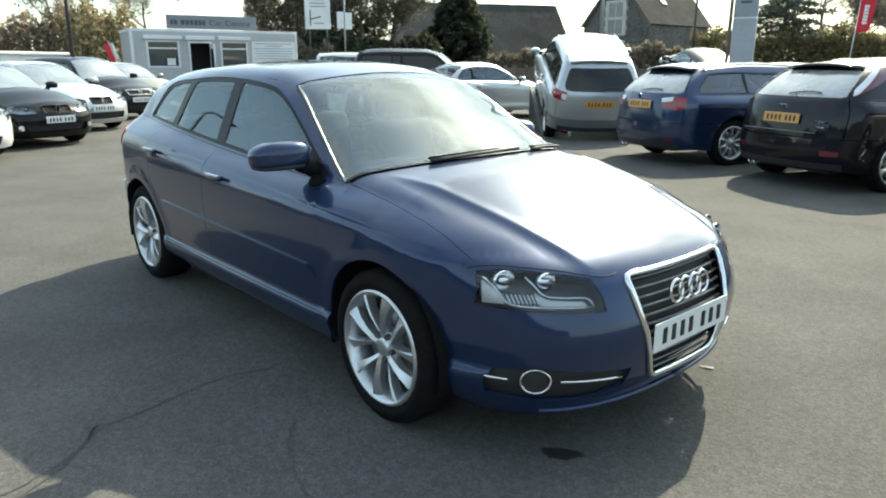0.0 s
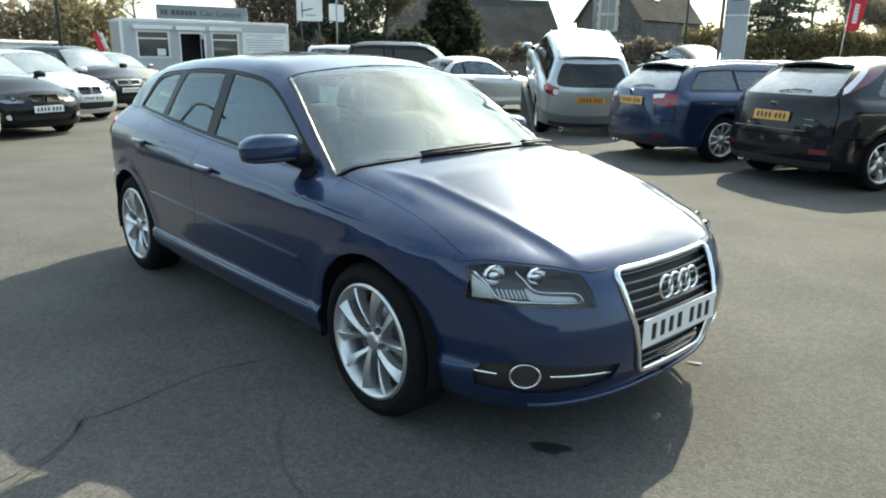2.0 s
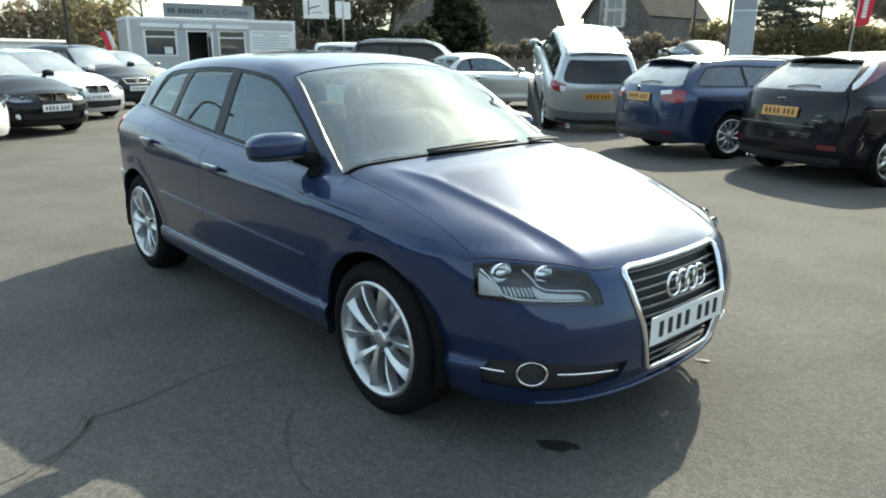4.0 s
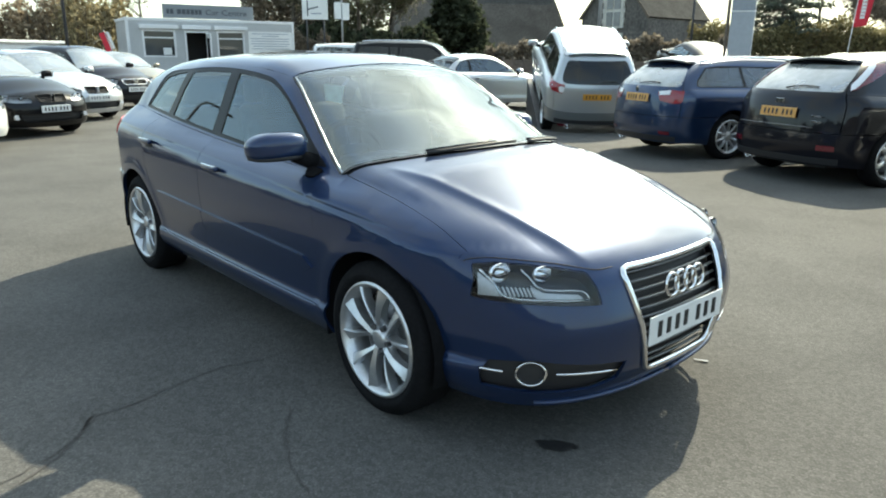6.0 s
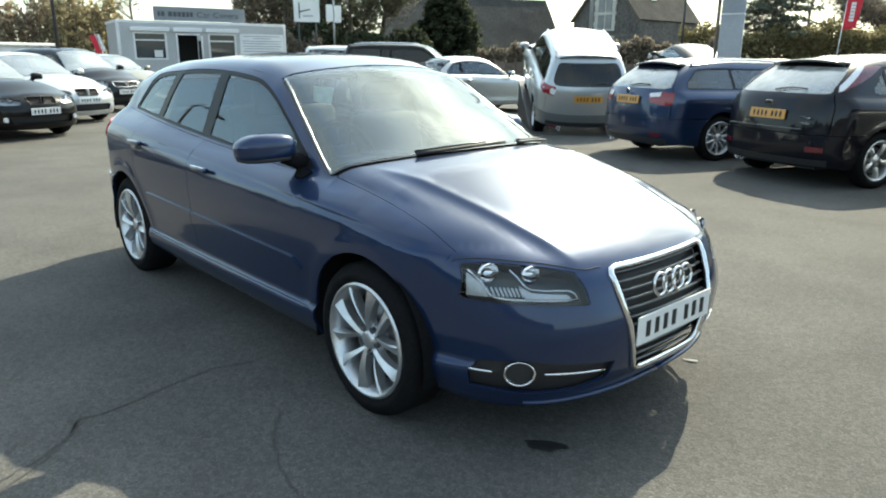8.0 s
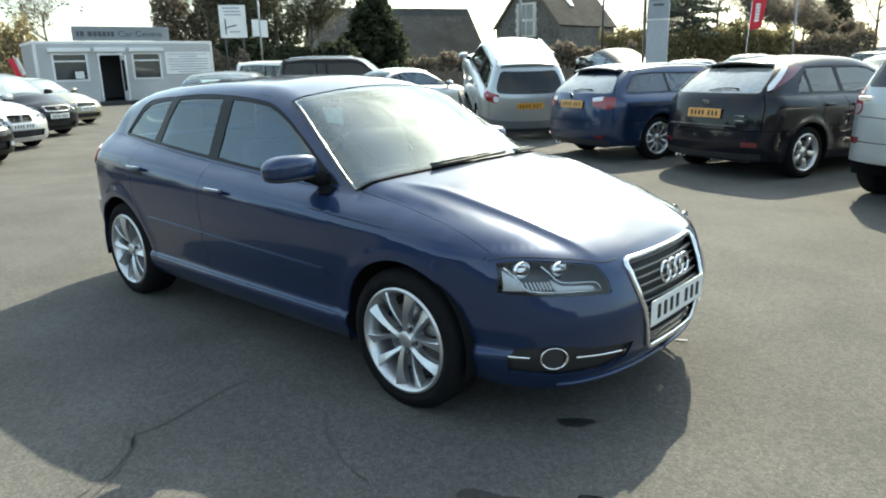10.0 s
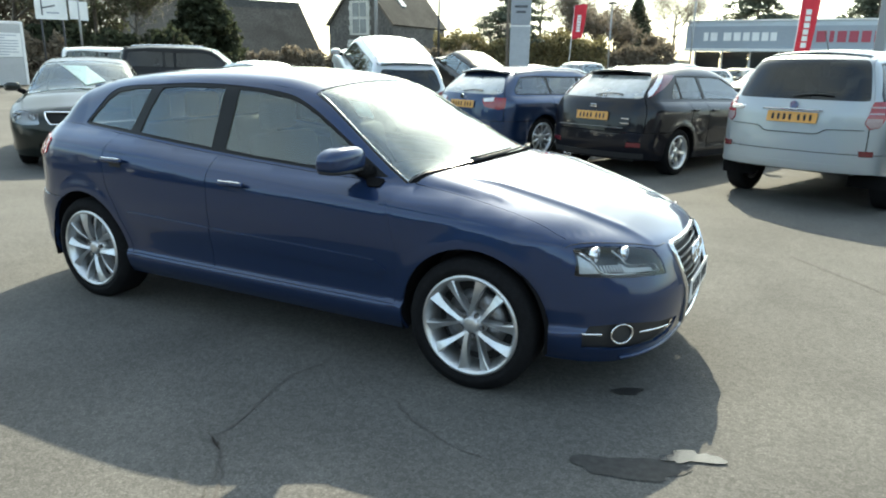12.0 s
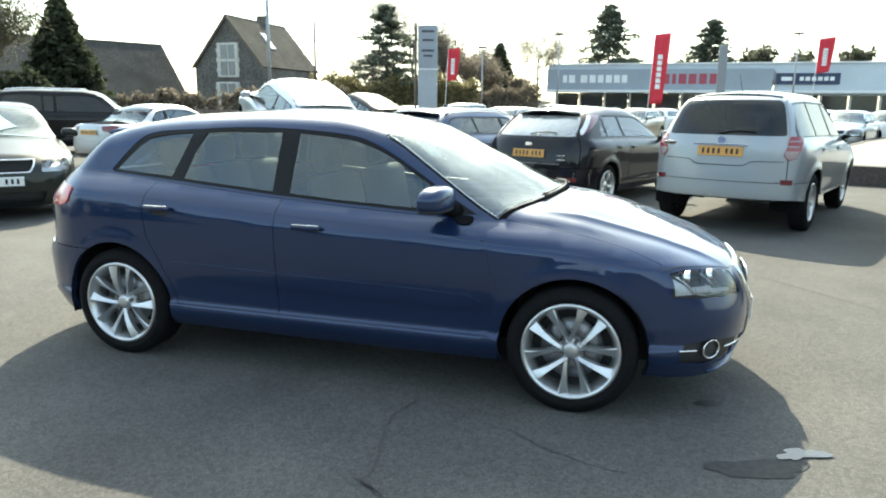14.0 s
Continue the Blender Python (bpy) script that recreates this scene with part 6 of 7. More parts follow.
mat("sign_navy", (0.02, 0.035, 0.085), 0.45, grain=0.05, scale=4)
mat("window_dark", (0.025, 0.03, 0.035), 0.08, coat=0.6, grain=0.2, scale=0.6)
mat("fence_wood", (0.13, 0.10, 0.08), 0.85, grain=0.3, scale=9, bump=0.4, stain=0.25, stain_scale=0.6)


def bars(parent, m, words, h, mat_, depth=0.01):
    """Plain bars in place of words: (start, length) pairs along x of the pose m."""
    for x0, w in words:
        part("letter_bar", box(w, depth, h, (x0 + w / 2, 0, 0)), mat_, parent, m=m)


# site cabin: the long front looks along +x
cabin = thing("site_cabin", "pale grey site cabin with an open door and white frames", "cabin", pose(-32.6, 9.5, 0.10, 0, 0, 79.7))
cabin.scale = (1.30, 1.12, 1.10)
CL, CD, CH = 6.35, 3.0, 2.50
win = [(0.52, 1.18), (3.24, 1.08)]
cells = [0.0, 0.52, 1.70, 2.02, 2.92, 3.24, 4.32, CL]
for i in range(len(cells) - 1):
    a, b = cells[i], cells[i + 1]
    if i in (1, 5):
        part("wall_panel", box(b - a, 0.12, 0.98, ((a + b) / 2, 0, 0.49)), M["cabin_grey"], cabin)
        part("wall_panel", box(b - a, 0.12, CH - 2.12, ((a + b) / 2, 0, (CH + 2.12) / 2)), M["cabin_grey"], cabin)
    elif i == 3:
        part("wall_panel", box(b - a, 0.12, CH - 2.1, ((a + b) / 2, 0, (CH + 2.1) / 2)), M["cabin_grey"], cabin)
    else:
        part("wall_panel", box(b - a, 0.12, CH, ((a + b) / 2, 0, CH / 2)), M["cabin_grey"], cabin)
part("end_wall", box(0.1, CD - 0.12, CH, (0.05, CD / 2 + 0.0, CH / 2)), M["cabin_grey"], cabin)
part("end_wall", box(0.1, CD - 0.12, CH, (CL - 0.05, CD / 2, CH / 2)), M["cabin_grey"], cabin)
part("back_wall", box(CL, 0.1, CH, (CL / 2, CD, CH / 2)), M["cabin_grey"], cabin)
part("roof", box(CL + 0.06, CD + 0.16, 0.13, (CL / 2, CD / 2, CH + 0.065), bevel=0.02), M["cabin_white"], cabin, "white roof edge")
part("floor", box(CL, CD, 0.12, (CL / 2, CD / 2, 0.02)), M["plastic"], cabin)
part("base_rail", box(CL - 0.3, 0.5, 0.24, (CL / 2, CD / 2, -0.06)), M["plastic"], cabin)
for x in (0.03, CL - 0.03):
    part("corner_post", box(0.10, 0.16, CH, (x, -0.02, CH / 2), bevel=0.01, seg=1), M["cabin_white"], cabin)
for k in range(5):
    part("panel_joint", box(0.02, 0.02, CH - 0.1, (0.046, 0.4 + 0.55 * k, CH / 2), bevel=0.004, seg=1), M["cabin_white"], cabin)
for x0, w in win:
    fr = part("window_frame", box(0.07, 0.10, 1.14, (x0 + 0.03, -0.02, 1.55)), M["cabin_white"], cabin, "white plastic window frame")
    for b in (box(0.07, 0.10, 1.14, (x0 + w - 0.03, -0.02, 1.55)), box(w, 0.10, 0.07, (x0 + w / 2, -0.021, 2.10)), box(w, 0.12, 0.07, (x0 + w / 2, -0.023, 1.0)), box(w - 0.1, 0.06, 0.06, (x0 + w / 2, -0.02, 1.80))):
        part("frame_bar", b, M["cabin_white"], fr)
    part("pane", box(w - 0.12, 0.012, 0.72, (x0 + w / 2, 0.0, 1.41)), M["window_dark"], fr)
    part("pane", box(w - 0.12, 0.012, 0.24, (x0 + w / 2, 0.0, 1.95)), M["window_dark"], fr)
    part("shutter_box", box(w + 0.20, 0.20, 0.17, (x0 + w / 2, -0.10, 2.26), bevel=0.02), M["cabin_white"], cabin)
    if x0 < 1:
        part("window_notice", box(0.30, 0.006, 0.30, (x0 + w - 0.32, -0.012, 1.22)), M["sign_white"], fr, "white notice in the window")
dfr = part("door_frame", box(0.07, 0.16, 2.1, (2.06, -0.02, 1.05)), M["cabin_white"], cabin)
part("frame_bar", box(0.07, 0.16, 2.1, (2.88, -0.02, 1.05)), M["cabin_white"], dfr)
part("frame_bar", box(0.90, 0.18, 0.09, (2.47, -0.022, 2.08)), M["cabin_white"], dfr)
part("door_header", box(1.08, 0.24, 0.18, (2.47, -0.10, 2.26), bevel=0.02), M["cabin_white"], cabin)
leaf = part("door", box(0.05, 0.72, 1.96, (2.86, -0.42, 1.03), bevel=0.006, seg=1), M["cabin_white"], cabin, "white glazed door standing open outwards")
part("door_pane", box(0.056, 0.46, 1.30, (2.86, -0.42, 1.15)), M["window_dark"], leaf)
part("step", box(1.5, 0.7, 0.20, (2.4, -0.45, -0.02), bevel=0.01, seg=1), M["plastic"], cabin, "black rubber step")
inner = part("inner_partition", box(CL - 0.4, 0.05, CH - 0.3, (CL / 2, 1.9, CH / 2)), M["interior"], cabin)
note = part("notice_board", box(1.80, 0.03, 0.98, (5.36, -0.085, 1.66), bevel=0.004, seg=1), M["sign_white"], cabin, "white notice board with rows of writing")
for i, (z, w) in enumerate(((2.05, 1.7), (1.95, 0.8), (1.83, 1.8), (1.72, 1.75), (1.60, 1.8), (1.49, 1.6), (1.37, 1.75), (1.26, 1.0))):
    part("text_bar", box(w * 0.88, 0.006, 0.035, (5.36, -0.104, z)), M["text_grey"], note)
board = part("name_board", box(3.45, 0.06, 0.60, (3.08, 0.25, CH + 0.46), bevel=0.008, seg=1), M["sign_grey"], cabin, "grey name board with dark lettering")
bars(board, pose(1.50, 0.215, CH + 0.44), ((0.0, 0.09), (0.12, 0.13), (0.38, 0.15), (0.56, 0.13), (0.72, 0.13), (0.88, 0.13), (1.04, 0.11), (1.18, 0.11)), 0.21, M["sign_dark"])
lettering = bpy.data.curves.new("lettering", "FONT")
lettering.body, lettering.size, lettering.extrude = "Car Centre", 0.345, 0.006
text_ob = new("lettering", lettering)
text_me = bpy.data.meshes.new_from_object(text_ob.evaluated_get(bpy.context.evaluated_depsgraph_get()))
bpy.data.objects.remove(text_ob)
text_me.materials.clear()
words_ = child("lettering", text_me, M["sign_dark"], board, "dark letters reading Car Centre")
words_.matrix_basis = pose(2.92, 0.214, CH + 0.335, 90, 0, 0)
for x in (1.7, 4.7):
    part("board_leg", box(0.05, 0.05, 0.4, (x, 0.30, CH + 0.2)), M["metal_pole"], board)

# direction sign on two posts, by the cabin
def ray_place(az, d, eye=(2.98, -3.24)):
    return eye[0] + d * math.cos(radians(az)), eye[1] + d * math.sin(radians(az))


x, y = ray_place(146.7, 37)
ds = thing("direction_sign", "white direction sign with an arrow line on two posts", "road sign", pose(x, y, 0, 0, 0, 146.7 - 90))
part("board", box(1.25, 0.05, 1.52, (0, 0, 3.78), bevel=0.01, seg=1), M["sign_white"], ds)
for i, (z, w) in enumerate(((4.40, 0.8), (4.24, 0.75), (4.09, 0.78), (3.30, 0.5))):
    part("text_bar", box(w, 0.006, 0.06, (-0.06 + 0.04 * i, -0.028, z)), M["text_grey"], ds)
part("arrow_line", box(0.06, 0.006, 0.72, (-0.36, -0.028, 3.55)), M["sign_dark"], ds)
part("arrow_line", box(0.55, 0.006, 0.06, m=pose(0, 0, 0, 0, -14, 0), at=(-0.10, -0.029, 3.55)), M["sign_dark"], ds)
for s in (-0.42, 0.42):
    part("post", rod((s, 0.05, 0), (s, 0.05, 4.3), 0.045), M["dark_pole"], ds, smooth=True)
x, y = ray_place(144.9, 44)
ps = thing("post_sign", "small white plates on a grey post", "road sign", pose(x, y, 0, 0, 0, 144.9 - 90))
part("post", rod((0, 0.05, 0), (0, 0.05, 6.2), 0.06), M["metal_pole"], ps, smooth=True)
part("plate", box(0.40, 0.03, 0.95, (-0.24, 0, 3.85)), M["sign_white"], ps)
part("plate", box(0.40, 0.03, 0.95, (0.24, 0, 3.80)), M["sign_white"], ps)

# dark lamp post by the left row, red flag behind
x, y = ray_place(165.6, 26, (3.39, -2.37))
lp = thing("lamp_post", "dark lamp post behind the row of cars", "lamp post", pose(x, y, 0))
part("pole", rod((0, 0, 0), (0, 0, 7.5), 0.055, 0.045, 12), M["dark_pole"], lp, smooth=True)
part("foot", rod((0, 0, 0), (0, 0, 1.1), 0.08, 0.08, 12), M["dark_pole"], lp, smooth=True)
# street lamp outside the near end of the yard, mirrored in the side windows
sl_ = thing("street_lamp", "dark street lamp with a short bent arm", "street lamp", pose(-21.0, -9.1, 0, 0, 0, -60))
part("pole", rod((0, 0, 0), (0, 0, 6.7), 0.085, 0.055, 12), M["dark_pole"], sl_, smooth=True)
v, f = tube([(0, 0, 6.65), (0.03, 0, 6.90), (0.14, 0, 7.06), (0.34, 0, 7.12), (0.55, 0, 7.11)], 0.045, seg=8)
child("arm", mesh_of("arm", v, f), M["dark_pole"], sl_)
part("lantern", box(0.40, 0.18, 0.10, (0.72, 0, 7.09), bevel=0.05, seg=3), M["dark_pole"], sl_, "dark lantern head", smooth=True)
x, y = ray_place(163.0, 29, (3.39, -2.37))
fl = thing("small_flag", "small red and white flag leaning on a thin pole", "flag", pose(x, y, 0, 0, 0, 70))
part("pole", rod((0.55, 0, 0), (-0.12, 0, 2.15), 0.018), M["metal_pole"], fl, smooth=True)
part("cloth", box(0.22, 0.02, 0.66, m=pose(0, 0, 0, 0, -17, 0), at=(-0.08, 0.02, 1.74)), M["flag_red"], fl)
part("cloth_stripe", box(0.09, 0.024, 0.60, m=pose(0, 0, 0, 0, -17, 0), at=(0.08, 0.02, 1.80)), M["sign_white"], fl)
# long white flat-roofed shed behind the left row
sh = thing("long_shed", "long low white shed behind the row of cars", "shed", pose(-27.0, -0.2, 0, 0, 0, 128))
part("wall", box(17.0, 2.5, 1.72, (0, 1.3, 0.86)), M["cabin_white"], sh)
part("roof", box(17.3, 2.8, 0.12, (0, 1.3, 1.78), bevel=0.02), M["sign_white"], sh)

# slim totem sign and the pole beside it
tt = thing("totem_sign", "slim grey metal totem sign with plain dark bars", "sign", pose(-3.80, 12.35, 0, 0, 0, 20))
part("lower_panel", box(0.46, 0.14, 2.30, (0, 0, 1.15), bevel=0.015), M["totem_grey"], tt)
up = part("upper_panel", box(0.46, 0.15, 1.00, (0, 0, 2.83), bevel=0.015), M["totem_dark"], tt)
part("joint_strip", box(0.47, 0.155, 0.03, (0, 0, 2.315)), M["sign_white"], tt)
for z, w in ((3.18, 0.30), (2.98, 0.26), (2.74, 0.30), (2.62, 0.22)):
    part("text_bar", box(w, 0.006, 0.05, (0.0, -0.078, z)), M["sign_dark"], up)
part("edge_post", rod((-0.29, 0.02, 0), (-0.29, 0.02, 3.36), 0.035), M["wood_pole"], tt, smooth=True)
x, y = ray_place(120.7, 25, (1.64, -4.05))
pp = thing("pole", "tall slim grey pole beyond the parked cars", "pole", pose(x, y, 0))
part("shaft", rod((0, 0, 0), (0, 0, 7.0), 0.065, 0.05, 12), M["metal_pole"], pp, smooth=True)
x, y = ray_place(117.2, 60, (1.64, -4.05))
pp = thing("pole", "thin dark pole beside the stone house", "pole", pose(x, y, 0))
part("shaft", rod((0, 0, 0), (0, 0, 8.2), 0.11, 0.08, 8), M["dark_pole"], pp, smooth=True)


def feather(az, d, top, bottom, width, lean, label, words=True):
    """A tall narrow flag on a bent pole."""
    x, y = ray_place(az, d, (1.64, -4.05))
    f = thing("feather_flag", label, "flag", pose(x, y, 0, 0, 0, az - 90), "red flags")
    part("pole", rod((-width / 2 - 0.02, 0, 0), (-width / 2 + lean, 0, top), 0.035, 0.02, 8), M["sign_white"], f, smooth=True)
    n, verts, faces = 14, [], []
    for i in range(n + 1):
        t = i / n
        z = bottom + (top - bottom) * t
        o = -width / 2 + lean * z / top
        wv = 0.10 * math.sin(5 * t) * t
        for j in range(4):
            verts.append((o + width * (1 - 0.18 * (1 - t) ** 2) * j / 3, 0.05 * math.sin(3 * t + j) + wv, z + 0.04 * j))
        if i:
            for j in range(3):
                k = 4 * i + j
                faces.append((k - 4, k - 3, k + 1, k))
    part_ = child("cloth", mesh_of("cloth", verts, faces), M["flag_red"], f, "red printed cloth")
    bm = bmesh.new()
    bm.from_mesh(part_.data)
    bmesh.ops.solidify(bm, geom=bm.faces[:], thickness=0.01)
    bm.to_mesh(part_.data)
    bm.free()
    if words:
        for i in range(6):
            z = bottom + (top - bottom) * (0.26 + 0.085 * i)
            b = part("letter_bar", box(width * 0.30, 0.02, (top - bottom) * 0.066, (lean * z / top - width * 0.04, -0.12, z)), M["sign_white"], f)


feather(106.5, 58, 5.9, 3.4, 0.95, 0.25, "red feather flag on a white pole")
feather(90.5, 52, 6.4, 1.7, 1.05, 0.22, "tall red feather flag with white lettering bars")
feather(79.3, 58, 6.4, 4.0, 1.0, 0.15, "red feather flag on a white pole")

# long showroom across the road
sr = thing("showroom", "long pale blue-grey metal showroom with glazed front", "showroom", pose(-14.5, 100, 0.0, 0, 0, 0))
SX = 86.0
part("upper_cladding", box(SX, 14, 2.2, (SX / 2, 7.4, 6.35)), M["clad_blue"], sr)
part("roof_edge", box(SX + 0.3, 14.3, 0.18, (SX / 2, 7.3, 7.54), bevel=0.03), M["sign_white"], sr)
fas = part("sign_band", box(30.0, 0.6, 3.0, (15.0, -0.1, 5.3), bevel=0.05), M["fascia"], sr, "grey sign band with raised bars")
bars(fas, pose(2.3, -0.44, 5.45), ((0.0, 0.55), (0.85, 0.85), (2.5, 0.95), (3.75, 0.85), (4.9, 0.8), (6.0, 0.85), (7.15, 0.8), (8.2, 0.75)), 1.05, M["sign_white"], 0.08)
bars(fas, pose(15.8, -0.44, 5.45), ((0.0, 1.1), (1.45, 0.5), (2.3, 1.0), (3.6, 1.0), (4.95, 1.0), (6.3, 1.1)), 1.35, M["sign_red"], 0.08)
part("right_cladding", box(SX - 30.4, 0.4, 3.2, (30.3 + (SX - 30.4) / 2, 0.2, 4.9)), M["clad_blue"], sr)
nav = part("navy_sign", box(7.6, 0.25, 1.45, (34.2, -0.2, 5.45), bevel=0.03), M["sign_navy"], sr, "dark navy sign with white bars")
bars(nav, pose(31.0, -0.36, 5.45), ((0.0, 1.3), (2.2, 0.5), (2.9, 0.55), (3.65, 0.5), (4.35, 0.55), (5.1, 0.5), (5.8, 0.5)), 0.5, M["sign_white"], 0.05)
part("canopy", box(SX, 2.0, 0.35, (SX / 2, -0.4, 3.75)), M["sign_white"], sr)
for i in range(24):
    x = 1.2 + i * (SX - 2) / 24
    gl = part("glazing", box((SX - 2) / 24 - 0.35, 0.1, 3.45, (x + 1.6, 1.0, 1.8)), M["window_dark"], sr)
    part("mullion", box(0.22, 0.3, 3.6, (x, 0.95, 1.8)), M["sign_white"], sr)
part("left_block", box(8, 10, 2.4, (-5.0, 6, 1.2)), M["clad_blue"], sr)
x, y = ray_place(85.9, 55, (1.64, -4.05))
pt = thing("pylon", "plain pale grey pylon sign in front of the showroom", "sign", pose(x, y, 0))
part("pylon_panel", box(0.6, 0.25, 5.9, (0, 0, 2.95), bevel=0.04), M["sign_grey"], pt)
for az, d, h in ((81.0, 62, 7.2), (98.0, 60, 7.3), (104.0, 62, 6.4)):
    x, y = ray_place(az, d, (1.64, -4.05))
    lc = thing("lamp_column", "slim grey lamp column on the forecourt", "lamp post", pose(x, y, 0), "lamp columns")
    part("column", rod((0, 0, 0), (0, 0, h), 0.08, 0.06, 8), M["metal_pole"], lc, smooth=True)
    part("lamp_head", box(0.7, 0.35, 0.14, (0, 0, h), bevel=0.03), M["dark_pole"], lc)


def gabled(name, label, m, L, W, eave, ridge, wall, over=0.35):
    """A house whose ridge runs along its x and whose gables stand at both ends."""
    h = thing(name, label, "house", m)
    bm = bmesh.new()
    pts = [(x, y, z) for x in (0, L) for y, z in ((-W / 2, 0), (W / 2, 0), (W / 2, eave), (0, ridge), (-W / 2, eave))]
    v = [bm.verts.new(p) for p in pts]
    bm.faces.new(v[:5])
    bm.faces.new(v[5:][::-1])
    for i in range(5):
        j = (i + 1) % 5
        bm.faces.new((v[i], v[i + 5], v[j + 5], v[j]))
    part("wall", bm, wall, h)
    pitch = math.atan2(ridge - eave, W / 2)
    sl = math.hypot(ridge - eave, W / 2) + over
    for s in (1, -1):
        c = sl / 2
        part("roof", box(L + 2 * over, sl, 0.16, (L / 2, s * (math.cos(pitch) * c) , ridge + 0.12 - math.sin(pitch) * c), m=pose(0, 0, 0, -s * math.degrees(pitch), 0, 0)), M["slate"], h, "grey slate roof slope")
        for x in (-over, L + over):
            part("bargeboard", box(0.08, sl, 0.28, (x, s * (math.cos(pitch) * c), ridge + 0.02 - math.sin(pitch) * c), m=pose(0, 0, 0, -s * math.degrees(pitch), 0, 0)), M["wood_pole"], h)
    part("ridge_cap", box(L + 2 * over, 0.22, 0.14, (L / 2, 0, ridge + 0.20)), M["stone"], h)
    return h


# stone house with a tall quoined window in its gable
k = 2.1
hx, hy = ray_place(123.7, 45 * k, (1.64, -4.05))
house = gabled("stone_house", "dark stone house with slate roof and pale quoined gable window", pose(hx, hy, 0, 0, 0, 90), 6.6 * k, 4.7 * k, 1.45 + 2.22 * k, 1.45 + 5.05 * k, M["stone"])
for y0, zc, hh, ww in ((0.0, 1.45 + 0.057 * 45 * k, 2.0 * k, 1.25 * k), (0.15, 1.45 + 0.012 * 45 * k, 1.5 * k, 1.4 * k)):
    w = part("gable_window", box(0.3, ww, hh, (-0.06, y0, zc)), M["quoin"], house, "pale stone quoined window surround")
    for s in (1, -1):
        for i in range(7):
            part("quoin", box(0.34, 0.28 * (1 + i % 2) * 0.9, hh / 7 - 0.05, (-0.07, y0 + s * (ww / 2 + 0.06), zc - hh / 2 + hh / 7 * (i + 0.5))), M["quoin"], w)
    for s in (-1, 1):
        for q in (-0.24, 0.24):
            part("pane", box(0.1, ww * 0.34, hh * 0.40, (-0.22, y0 + s * ww * 0.21, zc + q * hh)), M["window_grey"], w)
part("roof_light", box(1.1, 2.6, 0.14, (2.7 * k, -1.12 * k, 1.45 + 3.86 * k), m=pose(0, 0, 0, 50.3, 0, 0)), M["sign_white"], house, "pale roof light")
part("chimney", box(1.0, 1.2, 1.6, (4.3 * k, 0.4, 1.45 + 5.2 * k)), M["stone"], house)
# long slate-roofed building beyond the conifer
bx, by = ray_place(128.6, 104, (1.64, -4.05))
gabled("slate_roofed_hall", "long dark building with a slate roof behind the conifer", pose(bx, by, 0, 0, 0, 244), 22, 13.4, 2.0, 8.9, M["stone"])
# fence and dark wall behind the yard
fx0, fy0 = ray_place(150, 46)
fx1, fy1 = ray_place(117.5, 33)
fence = thing("board_fence", "dark weathered timber fence along the yard's far edge", "fence", pose(0, 0, 0))
n = 46
for i in range(n):
    t0, t1 = i / n, (i + 1) / n
    a, b = Vector((fx0 + (fx1 - fx0) * t0, fy0 + (fy1 - fy0) * t0, 0)), Vector((fx0 + (fx1 - fx0) * t1, fy0 + (fy1 - fy0) * t1, 0))
    ang = math.degrees(math.atan2(b.y - a.y, b.x - a.x))
    part("fence_panel", box((b - a).length - 0.03, 0.05, 1.15 + 0.05 * math.sin(i * 2.7), bevel=0.01, seg=1), M["fence_wood"], fence, m=Matrix.Translation((a + b) / 2 + Vector((0, 0, 0.6))) @ pose(0, 0, 0, 0, 0, ang))
    part("fence_post", box(0.12, 0.12, 1.30, bevel=0.01, seg=1), M["fence_wood"], fence, m=Matrix.Translation(a + Vector((0, 0, 0.65))) @ pose(0, 0, 0, 0, 0, ang))

# ---- trees and hedges ----
mat("bark", (0.11, 0.095, 0.08), 0.9, grain=0.35, scale=9, bump=0.6, stain=0.3, stain_scale=1.5)


def leaf_mat(key, base, amount=0.5):
    m = mat(key, base, 0.7)
    nt = m.node_tree
    b = nt.nodes["Principled BSDF"]
    gi = nt.nodes.new("ShaderNodeNewGeometry")
    r = nt.nodes.new("ShaderNodeMapRange")
    r.inputs[3].default_value, r.inputs[4].default_value = 1 - amount, 1 + amount
    nt.links.new(gi.outputs["Random Per Island"], r.inputs[0])
    mix = nt.nodes.new("ShaderNodeMix")
    mix.data_type, mix.blend_type = "RGBA", "MULTIPLY"
    mix.inputs[0].default_value = 1
    mix.inputs[6].default_value = (*base, 1)
    nt.links.new(r.outputs[0], mix.inputs[7])
    nt.links.new(mix.outputs[2], b.inputs["Base Color"])
    b.inputs["Specular IOR Level"].default_value = 0.2
    tr, mx = nt.nodes.new("ShaderNodeBsdfTranslucent"), nt.nodes.new("ShaderNodeMixShader")
    mx.inputs[0].default_value = 0.45
    nt.links.new(mix.outputs[2], tr.inputs[0])
    nt.links.new(b.outputs[0], mx.inputs[1])
    nt.links.new(tr.outputs[0], mx.inputs[2])
    nt.links.new(mx.outputs[0], nt.nodes["Material Output"].inputs[0])
    return m


leaf_mat("leaf_dark", (0.050, 0.060, 0.036))
leaf_mat("leaf_ivy", (0.085, 0.090, 0.055))
leaf_mat("leaf_fir", (0.085, 0.10, 0.078))
leaf_mat("leaf_olive", (0.19, 0.165, 0.085))
leaf_mat("leaf_brown", (0.20, 0.168, 0.13))
leaf_mat("leaf_tan", (0.30, 0.24, 0.17))
leaf_mat("leaf_straw", (0.36, 0.30, 0.18))
leaf_mat("twig", (0.24, 0.21, 0.18), 0.4)


